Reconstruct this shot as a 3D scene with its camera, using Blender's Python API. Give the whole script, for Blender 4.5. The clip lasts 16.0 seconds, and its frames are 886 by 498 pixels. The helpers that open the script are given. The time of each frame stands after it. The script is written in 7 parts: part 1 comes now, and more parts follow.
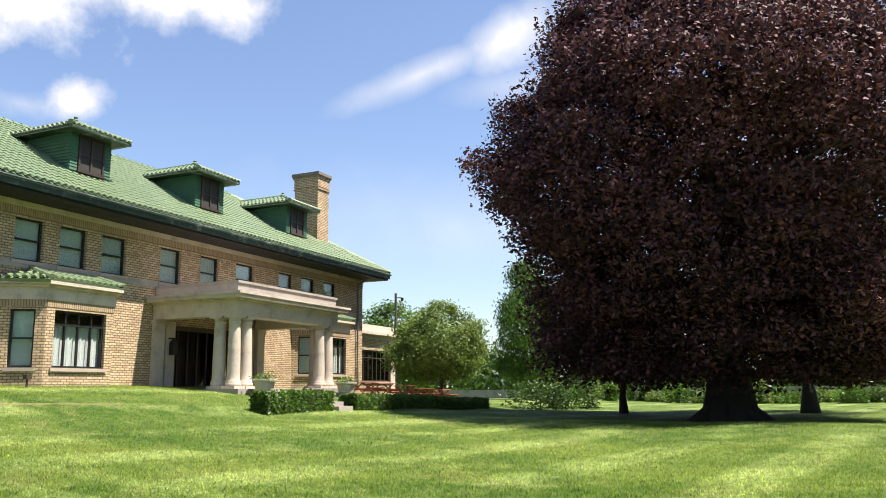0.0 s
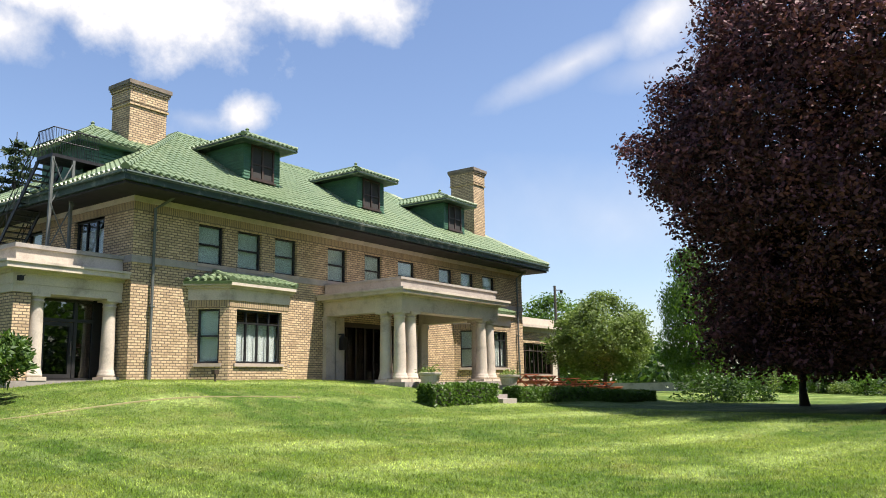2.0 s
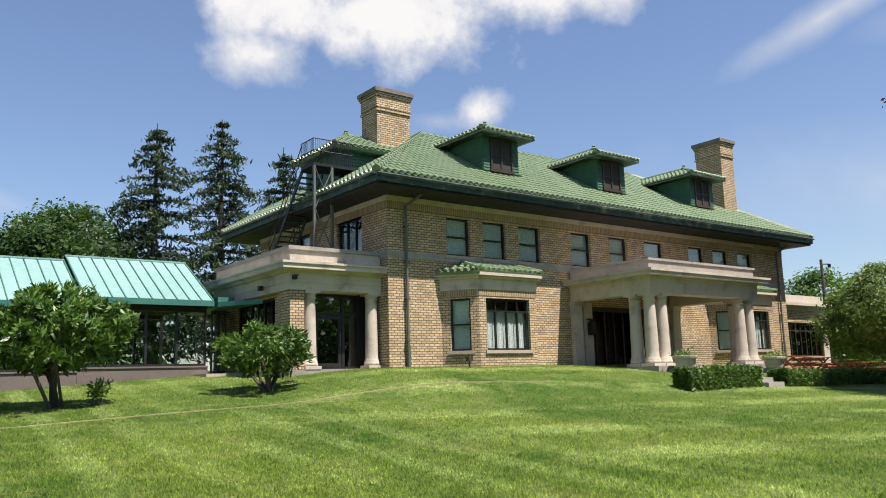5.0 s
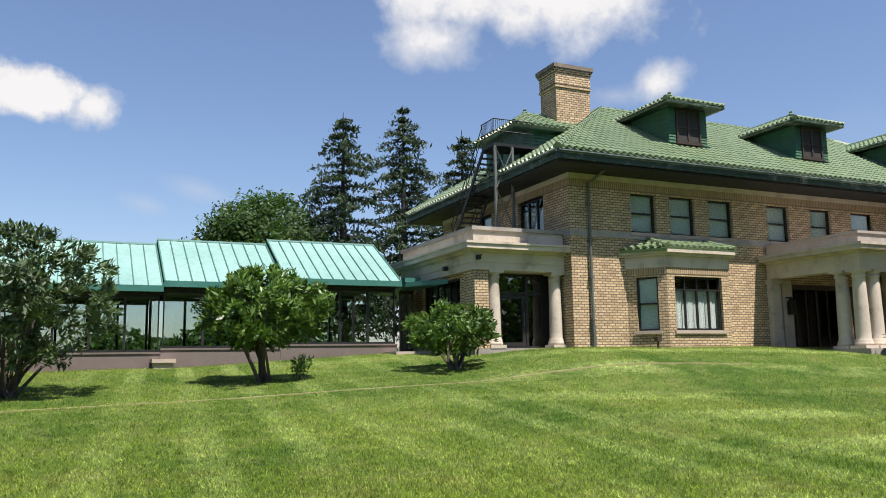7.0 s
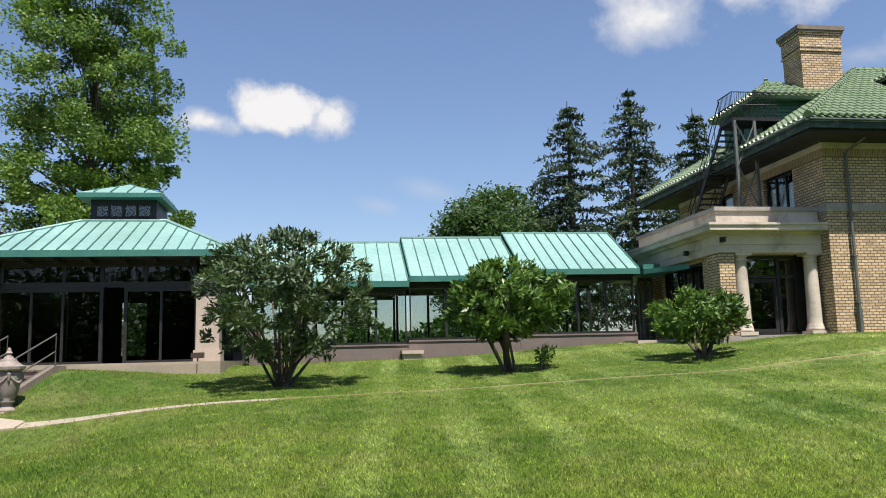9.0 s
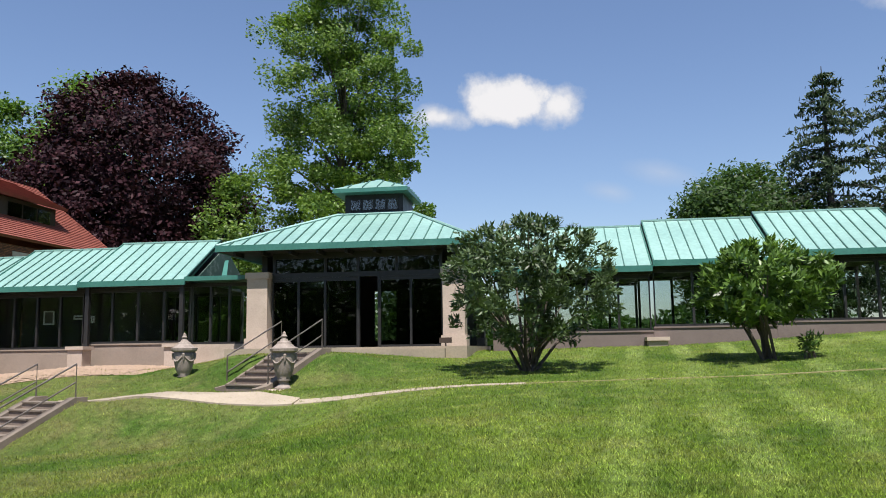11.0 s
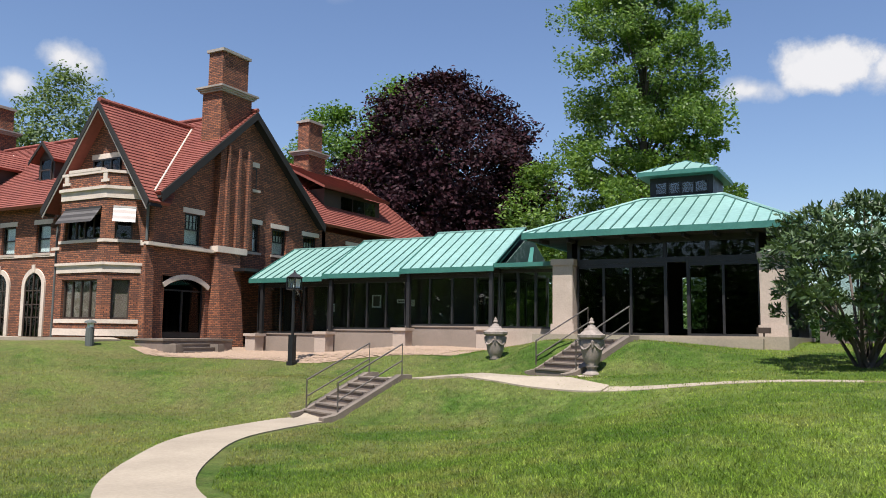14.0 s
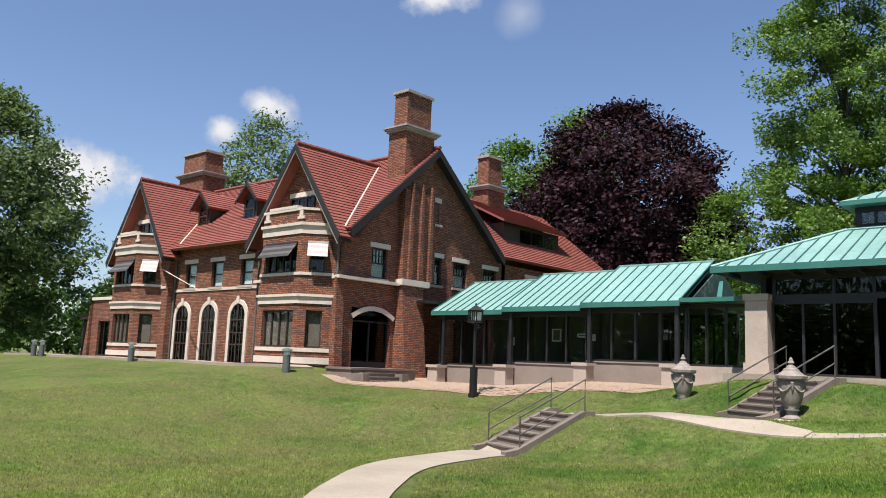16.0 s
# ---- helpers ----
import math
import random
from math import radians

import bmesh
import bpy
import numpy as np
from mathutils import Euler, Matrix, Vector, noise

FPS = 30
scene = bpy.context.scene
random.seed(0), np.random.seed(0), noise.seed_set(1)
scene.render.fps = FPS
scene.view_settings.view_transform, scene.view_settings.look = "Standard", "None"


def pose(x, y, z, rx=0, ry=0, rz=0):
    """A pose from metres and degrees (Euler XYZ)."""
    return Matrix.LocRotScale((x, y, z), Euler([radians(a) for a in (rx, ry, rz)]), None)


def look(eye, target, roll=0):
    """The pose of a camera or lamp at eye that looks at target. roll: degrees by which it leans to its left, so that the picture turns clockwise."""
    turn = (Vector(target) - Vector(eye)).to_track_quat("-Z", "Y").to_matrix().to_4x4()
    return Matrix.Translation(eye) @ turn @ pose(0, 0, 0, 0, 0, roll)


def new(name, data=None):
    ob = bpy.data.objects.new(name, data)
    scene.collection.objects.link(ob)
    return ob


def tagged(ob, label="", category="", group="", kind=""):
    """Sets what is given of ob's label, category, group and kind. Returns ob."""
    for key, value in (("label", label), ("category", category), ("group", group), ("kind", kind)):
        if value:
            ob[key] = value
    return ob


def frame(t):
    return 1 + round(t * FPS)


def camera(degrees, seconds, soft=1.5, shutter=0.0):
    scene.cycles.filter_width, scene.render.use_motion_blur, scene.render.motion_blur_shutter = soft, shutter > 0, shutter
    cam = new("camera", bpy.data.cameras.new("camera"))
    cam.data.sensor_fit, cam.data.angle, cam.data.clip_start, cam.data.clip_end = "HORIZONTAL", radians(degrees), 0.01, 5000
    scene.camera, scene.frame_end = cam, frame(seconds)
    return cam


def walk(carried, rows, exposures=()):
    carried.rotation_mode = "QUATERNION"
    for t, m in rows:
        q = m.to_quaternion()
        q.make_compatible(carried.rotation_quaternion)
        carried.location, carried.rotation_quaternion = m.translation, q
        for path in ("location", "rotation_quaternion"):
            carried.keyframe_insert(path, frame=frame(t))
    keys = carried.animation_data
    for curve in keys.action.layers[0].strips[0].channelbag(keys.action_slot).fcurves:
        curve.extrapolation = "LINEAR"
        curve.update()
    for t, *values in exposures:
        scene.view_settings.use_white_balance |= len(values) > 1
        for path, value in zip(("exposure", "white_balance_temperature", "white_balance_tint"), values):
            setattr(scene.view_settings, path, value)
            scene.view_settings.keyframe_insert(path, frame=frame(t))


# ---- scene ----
cam = camera(57.6, 16.0, soft=0.95)
PATH = [
    (0, (-17.515, -25.612, -0.349), (-15.716, -24.808, -0.004), -0.7),
    (0.5, (-17.549, -25.576, -0.344), (-15.792, -24.682, -0.005), -0.7),
    (1, (-17.506, -25.54, -0.341), (-15.796, -24.559, -0.006), -0.9),
    (1.5, (-17.493, -25.52, -0.377), (-15.832, -24.458, -0.042), -0.9),
    (2, (-17.526, -25.534, -0.405), (-15.917, -24.394, -0.069), -1.0),
    (2.5, (-17.497, -25.534, -0.414), (-15.944, -24.319, -0.079), -1.1),
    (3, (-17.486, -25.471, -0.445), (-15.992, -24.184, -0.11), -1.3),
    (3.5, (-17.49, -25.504, -0.432), (-16.062, -24.143, -0.1), -1.4),
    (4, (-17.485, -25.535, -0.433), (-16.127, -24.104, -0.105), -1.6),
    (6.5, (-17.553, -25.258, -0.554), (-16.632, -23.507, -0.263), -1.1),
    (7, (-17.614, -25.235, -0.472), (-16.788, -23.435, -0.193), -0.9),
    (7.5, (-17.674, -25.19, -0.506), (-16.955, -23.345, -0.229), -0.9),
    (8, (-17.779, -25.138, -0.507), (-17.181, -23.25, -0.233), -1.0),
    (8.5, (-17.858, -25.05, -0.477), (-17.404, -23.121, -0.207), -1.2),
    (9, (-17.936, -25.135, -0.491), (-17.642, -23.175, -0.224), -1.4),
    (9.5, (-17.973, -25.06, -0.494), (-17.841, -23.082, -0.233), -1.4),
    (10, (-18.086, -25.015, -0.53), (-18.101, -23.032, -0.274), -1.3),
    (12.5, (-18.288, -25.0, -0.555), (-18.917, -23.115, -0.33), 0.1),
    (13, (-18.338, -24.982, -0.531), (-19.084, -23.139, -0.313), 0.3),
    (13.5, (-18.385, -24.971, -0.547), (-19.244, -23.178, -0.333), 0.5),
    (14, (-18.414, -24.963, -0.518), (-19.384, -23.227, -0.305), 0.8),
    (14.5, (-18.42, -25.015, -0.516), (-19.493, -23.342, -0.295), 1.1),
    (15, (-18.472, -25.017, -0.517), (-19.639, -23.411, -0.277), 1.6),
    (15.5, (-18.457, -25.068, -0.5), (-19.708, -23.53, -0.239), 2.0),
    (16, (-18.496, -25.063, -0.501), (-19.818, -23.589, -0.219), 2.3),
]
walk(cam, [(t, look(eye, target, roll)) for t, eye, target, roll in PATH], [(0, 1.25, 7000, 13), (2, 1.1, 6950, 13), (4, 0.84, 6800, 12), (8, 0.73, 6700, 12), (13, 0.66, 6550, 12), (16, 0.68, 6500, 12)])

# ---- world, sun ----
SUN = Vector((0.118, -0.41, 0.904)).normalized()
world = bpy.data.worlds.new("world")
scene.world = world
world.use_nodes = True
wt = world.node_tree
wn, wl = wt.nodes, wt.links
sky = wn.new("ShaderNodeTexSky")
sky.sky_type, sky.sun_disc = "NISHITA", False
sky.sun_elevation = math.asin(SUN.z)
sky.sun_rotation = math.atan2(SUN.x, SUN.y)
sky.air_density, sky.dust_density, sky.ozone_density = 1.1, 0.7, 2.2
SKY_STRENGTH = 0.062


def wnode(kind, **kw):
    n = wn.new(kind)
    for k, v in kw.items():
        if k == "op":
            n.operation = v
    return n


def wmath(op, a, b=None, c=None):
    n = wnode("ShaderNodeMath", op=op)
    for i, x in enumerate((a, b, c)):
        if x is None:
            continue
        if isinstance(x, (int, float)):
            n.inputs[i].default_value = x
        else:
            wl.new(x, n.inputs[i])
    return n.outputs[0]


coord = wn.new("ShaderNodeTexCoord").outputs["Generated"]
big = wn.new("ShaderNodeTexNoise")
big.inputs["Scale"].default_value, big.inputs["Detail"].default_value, big.inputs["Roughness"].default_value = 9.5, 10.0, 0.6
wl.new(coord, big.inputs["Vector"])
fine = wn.new("ShaderNodeTexNoise")
fine.inputs["Scale"].default_value, fine.inputs["Detail"].default_value = 22.0, 6.0
wl.new(coord, fine.inputs["Vector"])


def cloud(az, el, wide, high, amount, tilt=0.0, torn=3.2):
    """A soft cloud mask round a direction: azimuth from +Y to the left and elevation, half sizes, all in degrees."""
    a, e = radians(az), radians(el)
    mid = Vector((-math.sin(a) * math.cos(e), math.cos(a) * math.cos(e), math.sin(e)))
    right = Vector((math.cos(a), math.sin(a), 0))
    up = right.cross(mid)
    c, s = math.cos(radians(tilt)), math.sin(radians(tilt))
    r2, u2 = right * c + up * s, up * c - right * s
    outs = []
    for axis, half in ((r2, wide), (u2, high)):
        d = wnode("ShaderNodeVectorMath", op="DOT_PRODUCT")
        wl.new(coord, d.inputs[0])
        d.inputs[1].default_value = axis
        outs.append(wmath("POWER", wmath("ABSOLUTE", wmath("DIVIDE", d.outputs["Value"], math.sin(radians(half)))), 2.0))
    d = wnode("ShaderNodeVectorMath", op="DOT_PRODUCT")
    wl.new(coord, d.inputs[0])
    d.inputs[1].default_value = mid
    front = wmath("GREATER_THAN", d.outputs["Value"], 0.2)
    dist = wmath("SQRT", wmath("ADD", outs[0], outs[1]))
    ball = wmath("SUBTRACT", 1.0, dist)
    rough = wmath("MULTIPLY", wmath("SUBTRACT", big.outputs[0], 0.5), torn)
    dens = wmath("ADD", ball, rough)
    return wmath("MULTIPLY", wmath("MULTIPLY", wmath("MAXIMUM", dens, 0.0), amount), front)


CLOUDS = [
    (-31, 25.5, 12.5, 4.6, 1.9, -4, 2.0), (-43, 26.5, 9, 3.0, 1.6, 4, 2.2), (-25, 22.6, 5.0, 2.6, 1.3, 0, 2.2), (-40.4, 18.8, 2.6, 1.7, 1.1, 0), (-37.5, 18.2, 3.0, 1.2, 0.5, 0),
    (-64.5, 22.2, 8.5, 1.4, 0.7, 21, 1.1), (-71.0, 24.6, 4.6, 2.2, 0.9, 24, 1.5), (-72.0, 21.2, 6.5, 1.6, 0.4, 4, 1.0), (-66.7, 11.5, 17, 5.0, 0.3, -6, 1.0), (-56, 12, 10, 2.0, 0.1, -4, 0.8),
    (3.0, 17.4, 5.0, 1.7, 2.2, -5), (7.8, 16.4, 2.2, 1.2, 1.5, 0), (-0.5, 17.0, 2.8, 1.5, 1.6, 20), (-7.6, 11.9, 2.8, 1.0, 0.35, -15, 1.2), (-4.0, 10.8, 1.8, 0.7, 0.3, -15, 1.2),
    (66.5, 11.4, 4.5, 2.2, 2.0, 0), (55.1, 17.2, 2.3, 1.3, 1.3, -15), (57.9, 15.4, 1.3, 1.1, 1.2, 0), (43.2, 25.4, 2.6, 1.2, 1.6, 0), (36.7, 24.5, 1.6, 1.8, 0.45, -40, 1.5),
    (-94, 16, 12, 6, 0.5, 0), (88, 18, 9, 4, 1.2, 0),
]
total = None
for c in CLOUDS:
    v = cloud(*c)
    total = v if total is None else wmath("MAXIMUM", total, v)
shape = wmath("MINIMUM", wmath("MULTIPLY", total, 1.0), 1.0)
tone = wn.new("ShaderNodeMixRGB")
tone.inputs[1].default_value, tone.inputs[2].default_value = (5.6, 6.2, 7.2, 1), (8.8, 8.9, 9.1, 1)
wl.new(wmath("MINIMUM", wmath("MULTIPLY", wmath("ADD", total, wmath("SUBTRACT", fine.outputs[0], 0.5)), 0.8), 1.0), tone.inputs[0])
mixc = wn.new("ShaderNodeMixRGB")
wl.new(shape, mixc.inputs[0])
tint = wn.new("ShaderNodeMixRGB")
tint.blend_type, tint.inputs[0].default_value, tint.inputs[2].default_value = "MULTIPLY", 1.0, (1.25, 1.3, 1.45, 1)
wl.new(sky.outputs[0], tint.inputs[1])
wl.new(tint.outputs[0], mixc.inputs[1])
wl.new(tone.outputs[0], mixc.inputs[2])
wl.new(mixc.outputs[0], wn["Background"].inputs[0])
wn["Background"].inputs[1].default_value = SKY_STRENGTH

sun = new("sun", bpy.data.lights.new("sun", "SUN"))
sun.data.energy, sun.data.angle, sun.data.color = 5.1, radians(0.53), (1.0, 0.965, 0.91)
sun.matrix_world = look((0, 0, 60), Vector((0, 0, 60)) - SUN)


# ---- materials ----
def material(name):
    m = bpy.data.materials.new(name)
    m.use_nodes = True
    return m, m.node_tree.nodes, m.node_tree.links, m.node_tree.nodes["Principled BSDF"]


def mth(n, l, op, a, b=None):
    q = n.new("ShaderNodeMath")
    q.operation = op
    for i, x in enumerate((a, b)):
        if x is None:
            continue
        if isinstance(x, (int, float)):
            q.inputs[i].default_value = x
        else:
            l.new(x, q.inputs[i])
    return q.outputs[0]


def mixcol(n, l, f, a, b, mode="MIX"):
    q = n.new("ShaderNodeMixRGB")
    q.blend_type = mode
    for i, x in enumerate((f, a, b)):
        if isinstance(x, (int, float)):
            q.inputs[i].default_value = x
        elif isinstance(x, (tuple, list)):
            q.inputs[i].default_value = (*x[:3], 1)
        else:
            l.new(x, q.inputs[i])
    return q.outputs[0]


def noise_at(n, l, vec, scale, detail=4, rough=0.55):
    q = n.new("ShaderNodeTexNoise")
    q.inputs["Scale"].default_value, q.inputs["Detail"].default_value, q.inputs["Roughness"].default_value = scale, detail, rough
    l.new(vec, q.inputs["Vector"])
    return q.outputs["Fac"]


def ramp(n, l, fac, lo, hi):
    q = n.new("ShaderNodeMapRange")
    q.inputs[1].default_value, q.inputs[2].default_value = lo, hi
    l.new(fac, q.inputs[0])
    return q.outputs[0]


def bump(n, l, height, dist, strength, bsdf):
    q = n.new("ShaderNodeBump")
    q.inputs["Distance"].default_value, q.inputs["Strength"].default_value = dist, strength
    l.new(height, q.inputs["Height"])
    l.new(q.outputs[0], bsdf.inputs["Normal"])


def surf(name, c1, c2, rough=0.7, scale=3.0, fine=40.0, metal=0.0, bumps=0.004, stain=None, rand=0.0):
    """Two tones mixed by broad noise, fine grain, dark stains and relief."""
    m, n, l, b = material(name)
    pos = n.new("ShaderNodeNewGeometry").outputs["Position"]
    broad, grain = noise_at(n, l, pos, scale), noise_at(n, l, pos, fine, 6)
    col = mixcol(n, l, ramp(n, l, broad, 0.3, 0.7), c1, c2)
    col = mixcol(n, l, ramp(n, l, grain, 0.2, 0.8), mixcol(n, l, 1.0, col, (0.82, 0.82, 0.82), "MULTIPLY"), mixcol(n, l, 1.0, col, (1.15, 1.15, 1.15), "MULTIPLY"))
    if stain:
        spots = noise_at(n, l, pos, scale * 0.6 + 0.5, 8, 0.7)
        col = mixcol(n, l, mth(n, l, "MULTIPLY", ramp(n, l, spots, 0.52, 0.75), 0.7), col, stain)
    if rand:
        r = n.new("ShaderNodeObjectInfo").outputs["Random"]
        col = mixcol(n, l, 1.0, col, mixcol(n, l, r, (1 - rand,) * 3, (1 + rand,) * 3), "MULTIPLY")
    l.new(col, b.inputs["Base Color"])
    b.inputs["Metallic"].default_value = metal
    l.new(ramp2(n, l, broad, rough), b.inputs["Roughness"])
    if bumps:
        bump(n, l, grain, bumps, 0.6, b)
    return m


def ramp2(n, l, fac, rough):
    q = n.new("ShaderNodeMapRange")
    q.inputs[1].default_value, q.inputs[2].default_value = 0.25, 0.75
    q.inputs[3].default_value, q.inputs[4].default_value = max(rough - 0.1, 0.05), min(rough + 0.1, 1)
    l.new(fac, q.inputs[0])
    return q.outputs[0]


def brickwork(name, c1, c2, mortar, w, h, joint, dark=(0.1, 0.06, 0.04), darkness=0.35):
    """Running-bond bricks laid along any upright wall, with single odd bricks, soot and sunk joints."""
    m, n, l, b = material(name)
    g = n.new("ShaderNodeNewGeometry")
    sp, sn = n.new("ShaderNodeSeparateXYZ"), n.new("ShaderNodeSeparateXYZ")
    l.new(g.outputs["Position"], sp.inputs[0])
    l.new(g.outputs["True Normal"], sn.inputs[0])
    u = mth(n, l, "SUBTRACT", mth(n, l, "MULTIPLY", sp.outputs[1], sn.outputs[0]), mth(n, l, "MULTIPLY", sp.outputs[0], sn.outputs[1]))
    cv = n.new("ShaderNodeCombineXYZ")
    l.new(u, cv.inputs[0])
    l.new(sp.outputs[2], cv.inputs[1])
    br = n.new("ShaderNodeTexBrick")
    l.new(cv.outputs[0], br.inputs["Vector"])
    br.inputs["Scale"].default_value = 1.0
    br.inputs["Brick Width"].default_value, br.inputs["Row Height"].default_value = w, h
    br.inputs["Mortar Size"].default_value, br.inputs["Mortar Smooth"].default_value = joint, 0.2
    br.inputs["Bias"].default_value = -0.1
    br.inputs["Color1"].default_value, br.inputs["Color2"].default_value, br.inputs["Mortar"].default_value = (*c1, 1), (*c2, 1), (*mortar, 1)
    broad = noise_at(n, l, g.outputs["Position"], 0.7, 6)
    col = mixcol(n, l, mth(n, l, "MULTIPLY", ramp(n, l, broad, 0.45, 0.8), darkness), br.outputs["Color"], dark)
    grain = noise_at(n, l, g.outputs["Position"], 30, 5)
    col = mixcol(n, l, ramp(n, l, grain, 0.2, 0.8), mixcol(n, l, 1.0, col, (0.8, 0.8, 0.8), "MULTIPLY"), mixcol(n, l, 1.0, col, (1.18, 1.18, 1.18), "MULTIPLY"))
    l.new(col, b.inputs["Base Color"])
    b.inputs["Roughness"].default_value = 0.85
    bump(n, l, mth(n, l, "SUBTRACT", mth(n, l, "MULTIPLY", grain, 0.3), br.outputs["Fac"]), 0.012, 0.9, b)
    return m


def leafy(name, c1, c2, shine=0.45, through_light=0.35, gloss=0.3):
    m, n, l, b = material(name)
    isl = n.new("ShaderNodeNewGeometry").outputs["Random Per Island"]
    pos = n.new("ShaderNodeNewGeometry").outputs["Position"]
    col = mixcol(n, l, isl, c1, c2)
    col = mixcol(n, l, ramp(n, l, noise_at(n, l, pos, 0.5, 3), 0.35, 0.65), mixcol(n, l, 1.0, col, (0.75, 0.78, 0.75), "MULTIPLY"), mixcol(n, l, 1.0, col, (1.2, 1.18, 1.1), "MULTIPLY"))
    l.new(col, b.inputs["Base Color"])
    b.inputs["Roughness"].default_value = shine
    b.inputs["Specular IOR Level"].default_value = gloss
    tr = n.new("ShaderNodeBsdfTranslucent")
    l.new(mixcol(n, l, 1.0, col, (1.3, 1.4, 0.7), "MULTIPLY"), tr.inputs[0])
    mx = n.new("ShaderNodeMixShader")
    mx.inputs[0].default_value = through_light
    l.new(b.outputs[0], mx.inputs[1])
    l.new(tr.outputs[0], mx.inputs[2])
    l.new(mx.outputs[0], n["Material Output"].inputs[0])
    return m


def glassy(name, tint, clear=0.75, sheen=0.06):
    """Thin window glass: clear with a sheen that rises at grazing angles."""
    m, n, l, b = material(name)
    t, g, mx, f = n.new("ShaderNodeBsdfTransparent"), n.new("ShaderNodeBsdfGlossy"), n.new("ShaderNodeMixShader"), n.new("ShaderNodeLayerWeight")
    t.inputs[0].default_value = (*[clear * x for x in tint], 1)
    g.inputs["Roughness"].default_value = 0.015
    pos = n.new("ShaderNodeNewGeometry").outputs["Position"]
    q = n.new("ShaderNodeBump")
    q.inputs["Distance"].default_value, q.inputs["Strength"].default_value = 0.01, 0.12
    l.new(noise_at(n, l, pos, 1.2, 1), q.inputs["Height"])
    l.new(q.outputs[0], g.inputs["Normal"])
    f.inputs[0].default_value = 0.5
    l.new(mth(n, l, "ADD", sheen, mth(n, l, "MULTIPLY", mth(n, l, "POWER", f.outputs["Facing"], 4.0), 0.8)), mx.inputs[0])
    l.new(t.outputs[0], mx.inputs[1])
    l.new(g.outputs[0], mx.inputs[2])
    l.new(mx.outputs[0], n["Material Output"].inputs[0])
    return m


def lawn(name, blades=False):
    m, n, l, b = material(name)
    pos = n.new("ShaderNodeNewGeometry").outputs["Position"]
    broad, mid = noise_at(n, l, pos, 0.22, 5, 0.6), noise_at(n, l, pos, 1.3, 6, 0.65)
    tuft, tiny = noise_at(n, l, pos, 6.5, 5, 0.7), noise_at(n, l, pos, 34, 6, 0.75)
    col = mixcol(n, l, ramp(n, l, broad, 0.38, 0.62), (0.046, 0.092, 0.012), (0.1, 0.148, 0.025))
    sx = n.new("ShaderNodeSeparateXYZ")
    l.new(pos, sx.inputs[0])
    east = ramp(n, l, sx.outputs[0], -13.0, -3.0)
    for angle, width, amount, zone in ((-5.6, 0.74, 0.62, mth(n, l, "MULTIPLY", mth(n, l, "SUBTRACT", 1.0, east), ramp(n, l, sx.outputs[0], -20.0, -14.0))), (79.5, 1.8, 0.75, east)):
        dot = n.new("ShaderNodeVectorMath")
        dot.operation = "DOT_PRODUCT"
        l.new(pos, dot.inputs[0])
        dot.inputs[1].default_value = (math.cos(radians(angle)), math.sin(radians(angle)), 0)
        wob = mth(n, l, "ADD", dot.outputs["Value"], mth(n, l, "MULTIPLY", mth(n, l, "SUBTRACT", mid, 0.5), 0.5))
        wave = mth(n, l, "SINE", mth(n, l, "MULTIPLY", wob, math.pi / width))
        patch = noise_at(n, l, pos, 0.13 + 0.03 * width + 0.0004 * angle, 5, 0.75)
        band = mth(n, l, "MULTIPLY", mth(n, l, "MULTIPLY", ramp(n, l, wave, 0.0, 0.7), ramp(n, l, patch, 0.4, 0.62)), mth(n, l, "MULTIPLY", ramp(n, l, tuft, 0.2, 0.55), zone))
        col = mixcol(n, l, mth(n, l, "MULTIPLY", band, amount), col, (0.25, 0.32, 0.105))
    col = mixcol(n, l, mth(n, l, "MULTIPLY", ramp(n, l, mid, 0.48, 0.78), 0.7), col, (0.185, 0.21, 0.065))
    dry = noise_at(n, l, pos, 0.45, 7, 0.75)
    worn = mth(n, l, "MULTIPLY", ramp(n, l, mth(n, l, "MULTIPLY", sx.outputs[0], -1.0), 17.0, 34.0), 0.22)
    col = mixcol(n, l, mth(n, l, "MULTIPLY", ramp(n, l, mth(n, l, "ADD", dry, worn), 0.56, 0.82), 0.8), col, (0.125, 0.115, 0.045))
    for f, lo, hi in ((tuft, 0.55, 1.45), (tiny, 0.36, 1.64)):
        col = mixcol(n, l, 1.0, col, mixcol(n, l, ramp(n, l, f, 0.28, 0.72), (lo, lo, lo), (hi, hi, hi)), "MULTIPLY")
    if blades:
        isl = n.new("ShaderNodeNewGeometry").outputs["Random Per Island"]
        col = mixcol(n, l, 1.0, col, mixcol(n, l, isl, (1.35, 1.3, 1.05), (3.9, 3.5, 3.2)), "MULTIPLY")
    l.new(col, b.inputs["Base Color"])
    b.inputs["Roughness"].default_value = 0.8
    b.inputs["Specular IOR Level"].default_value = 0.15
    if blades:
        tr, mx = n.new("ShaderNodeBsdfTranslucent"), n.new("ShaderNodeMixShader")
        l.new(col, tr.inputs[0])
        mx.inputs[0].default_value = 0.6
        l.new(b.outputs[0], mx.inputs[1])
        l.new(tr.outputs[0], mx.inputs[2])
        l.new(mx.outputs[0], n["Material Output"].inputs[0])
    else:
        bump(n, l, mth(n, l, "ADD", mth(n, l, "MULTIPLY", tuft, 0.6), tiny), 0.06, 0.8, b)
    return m


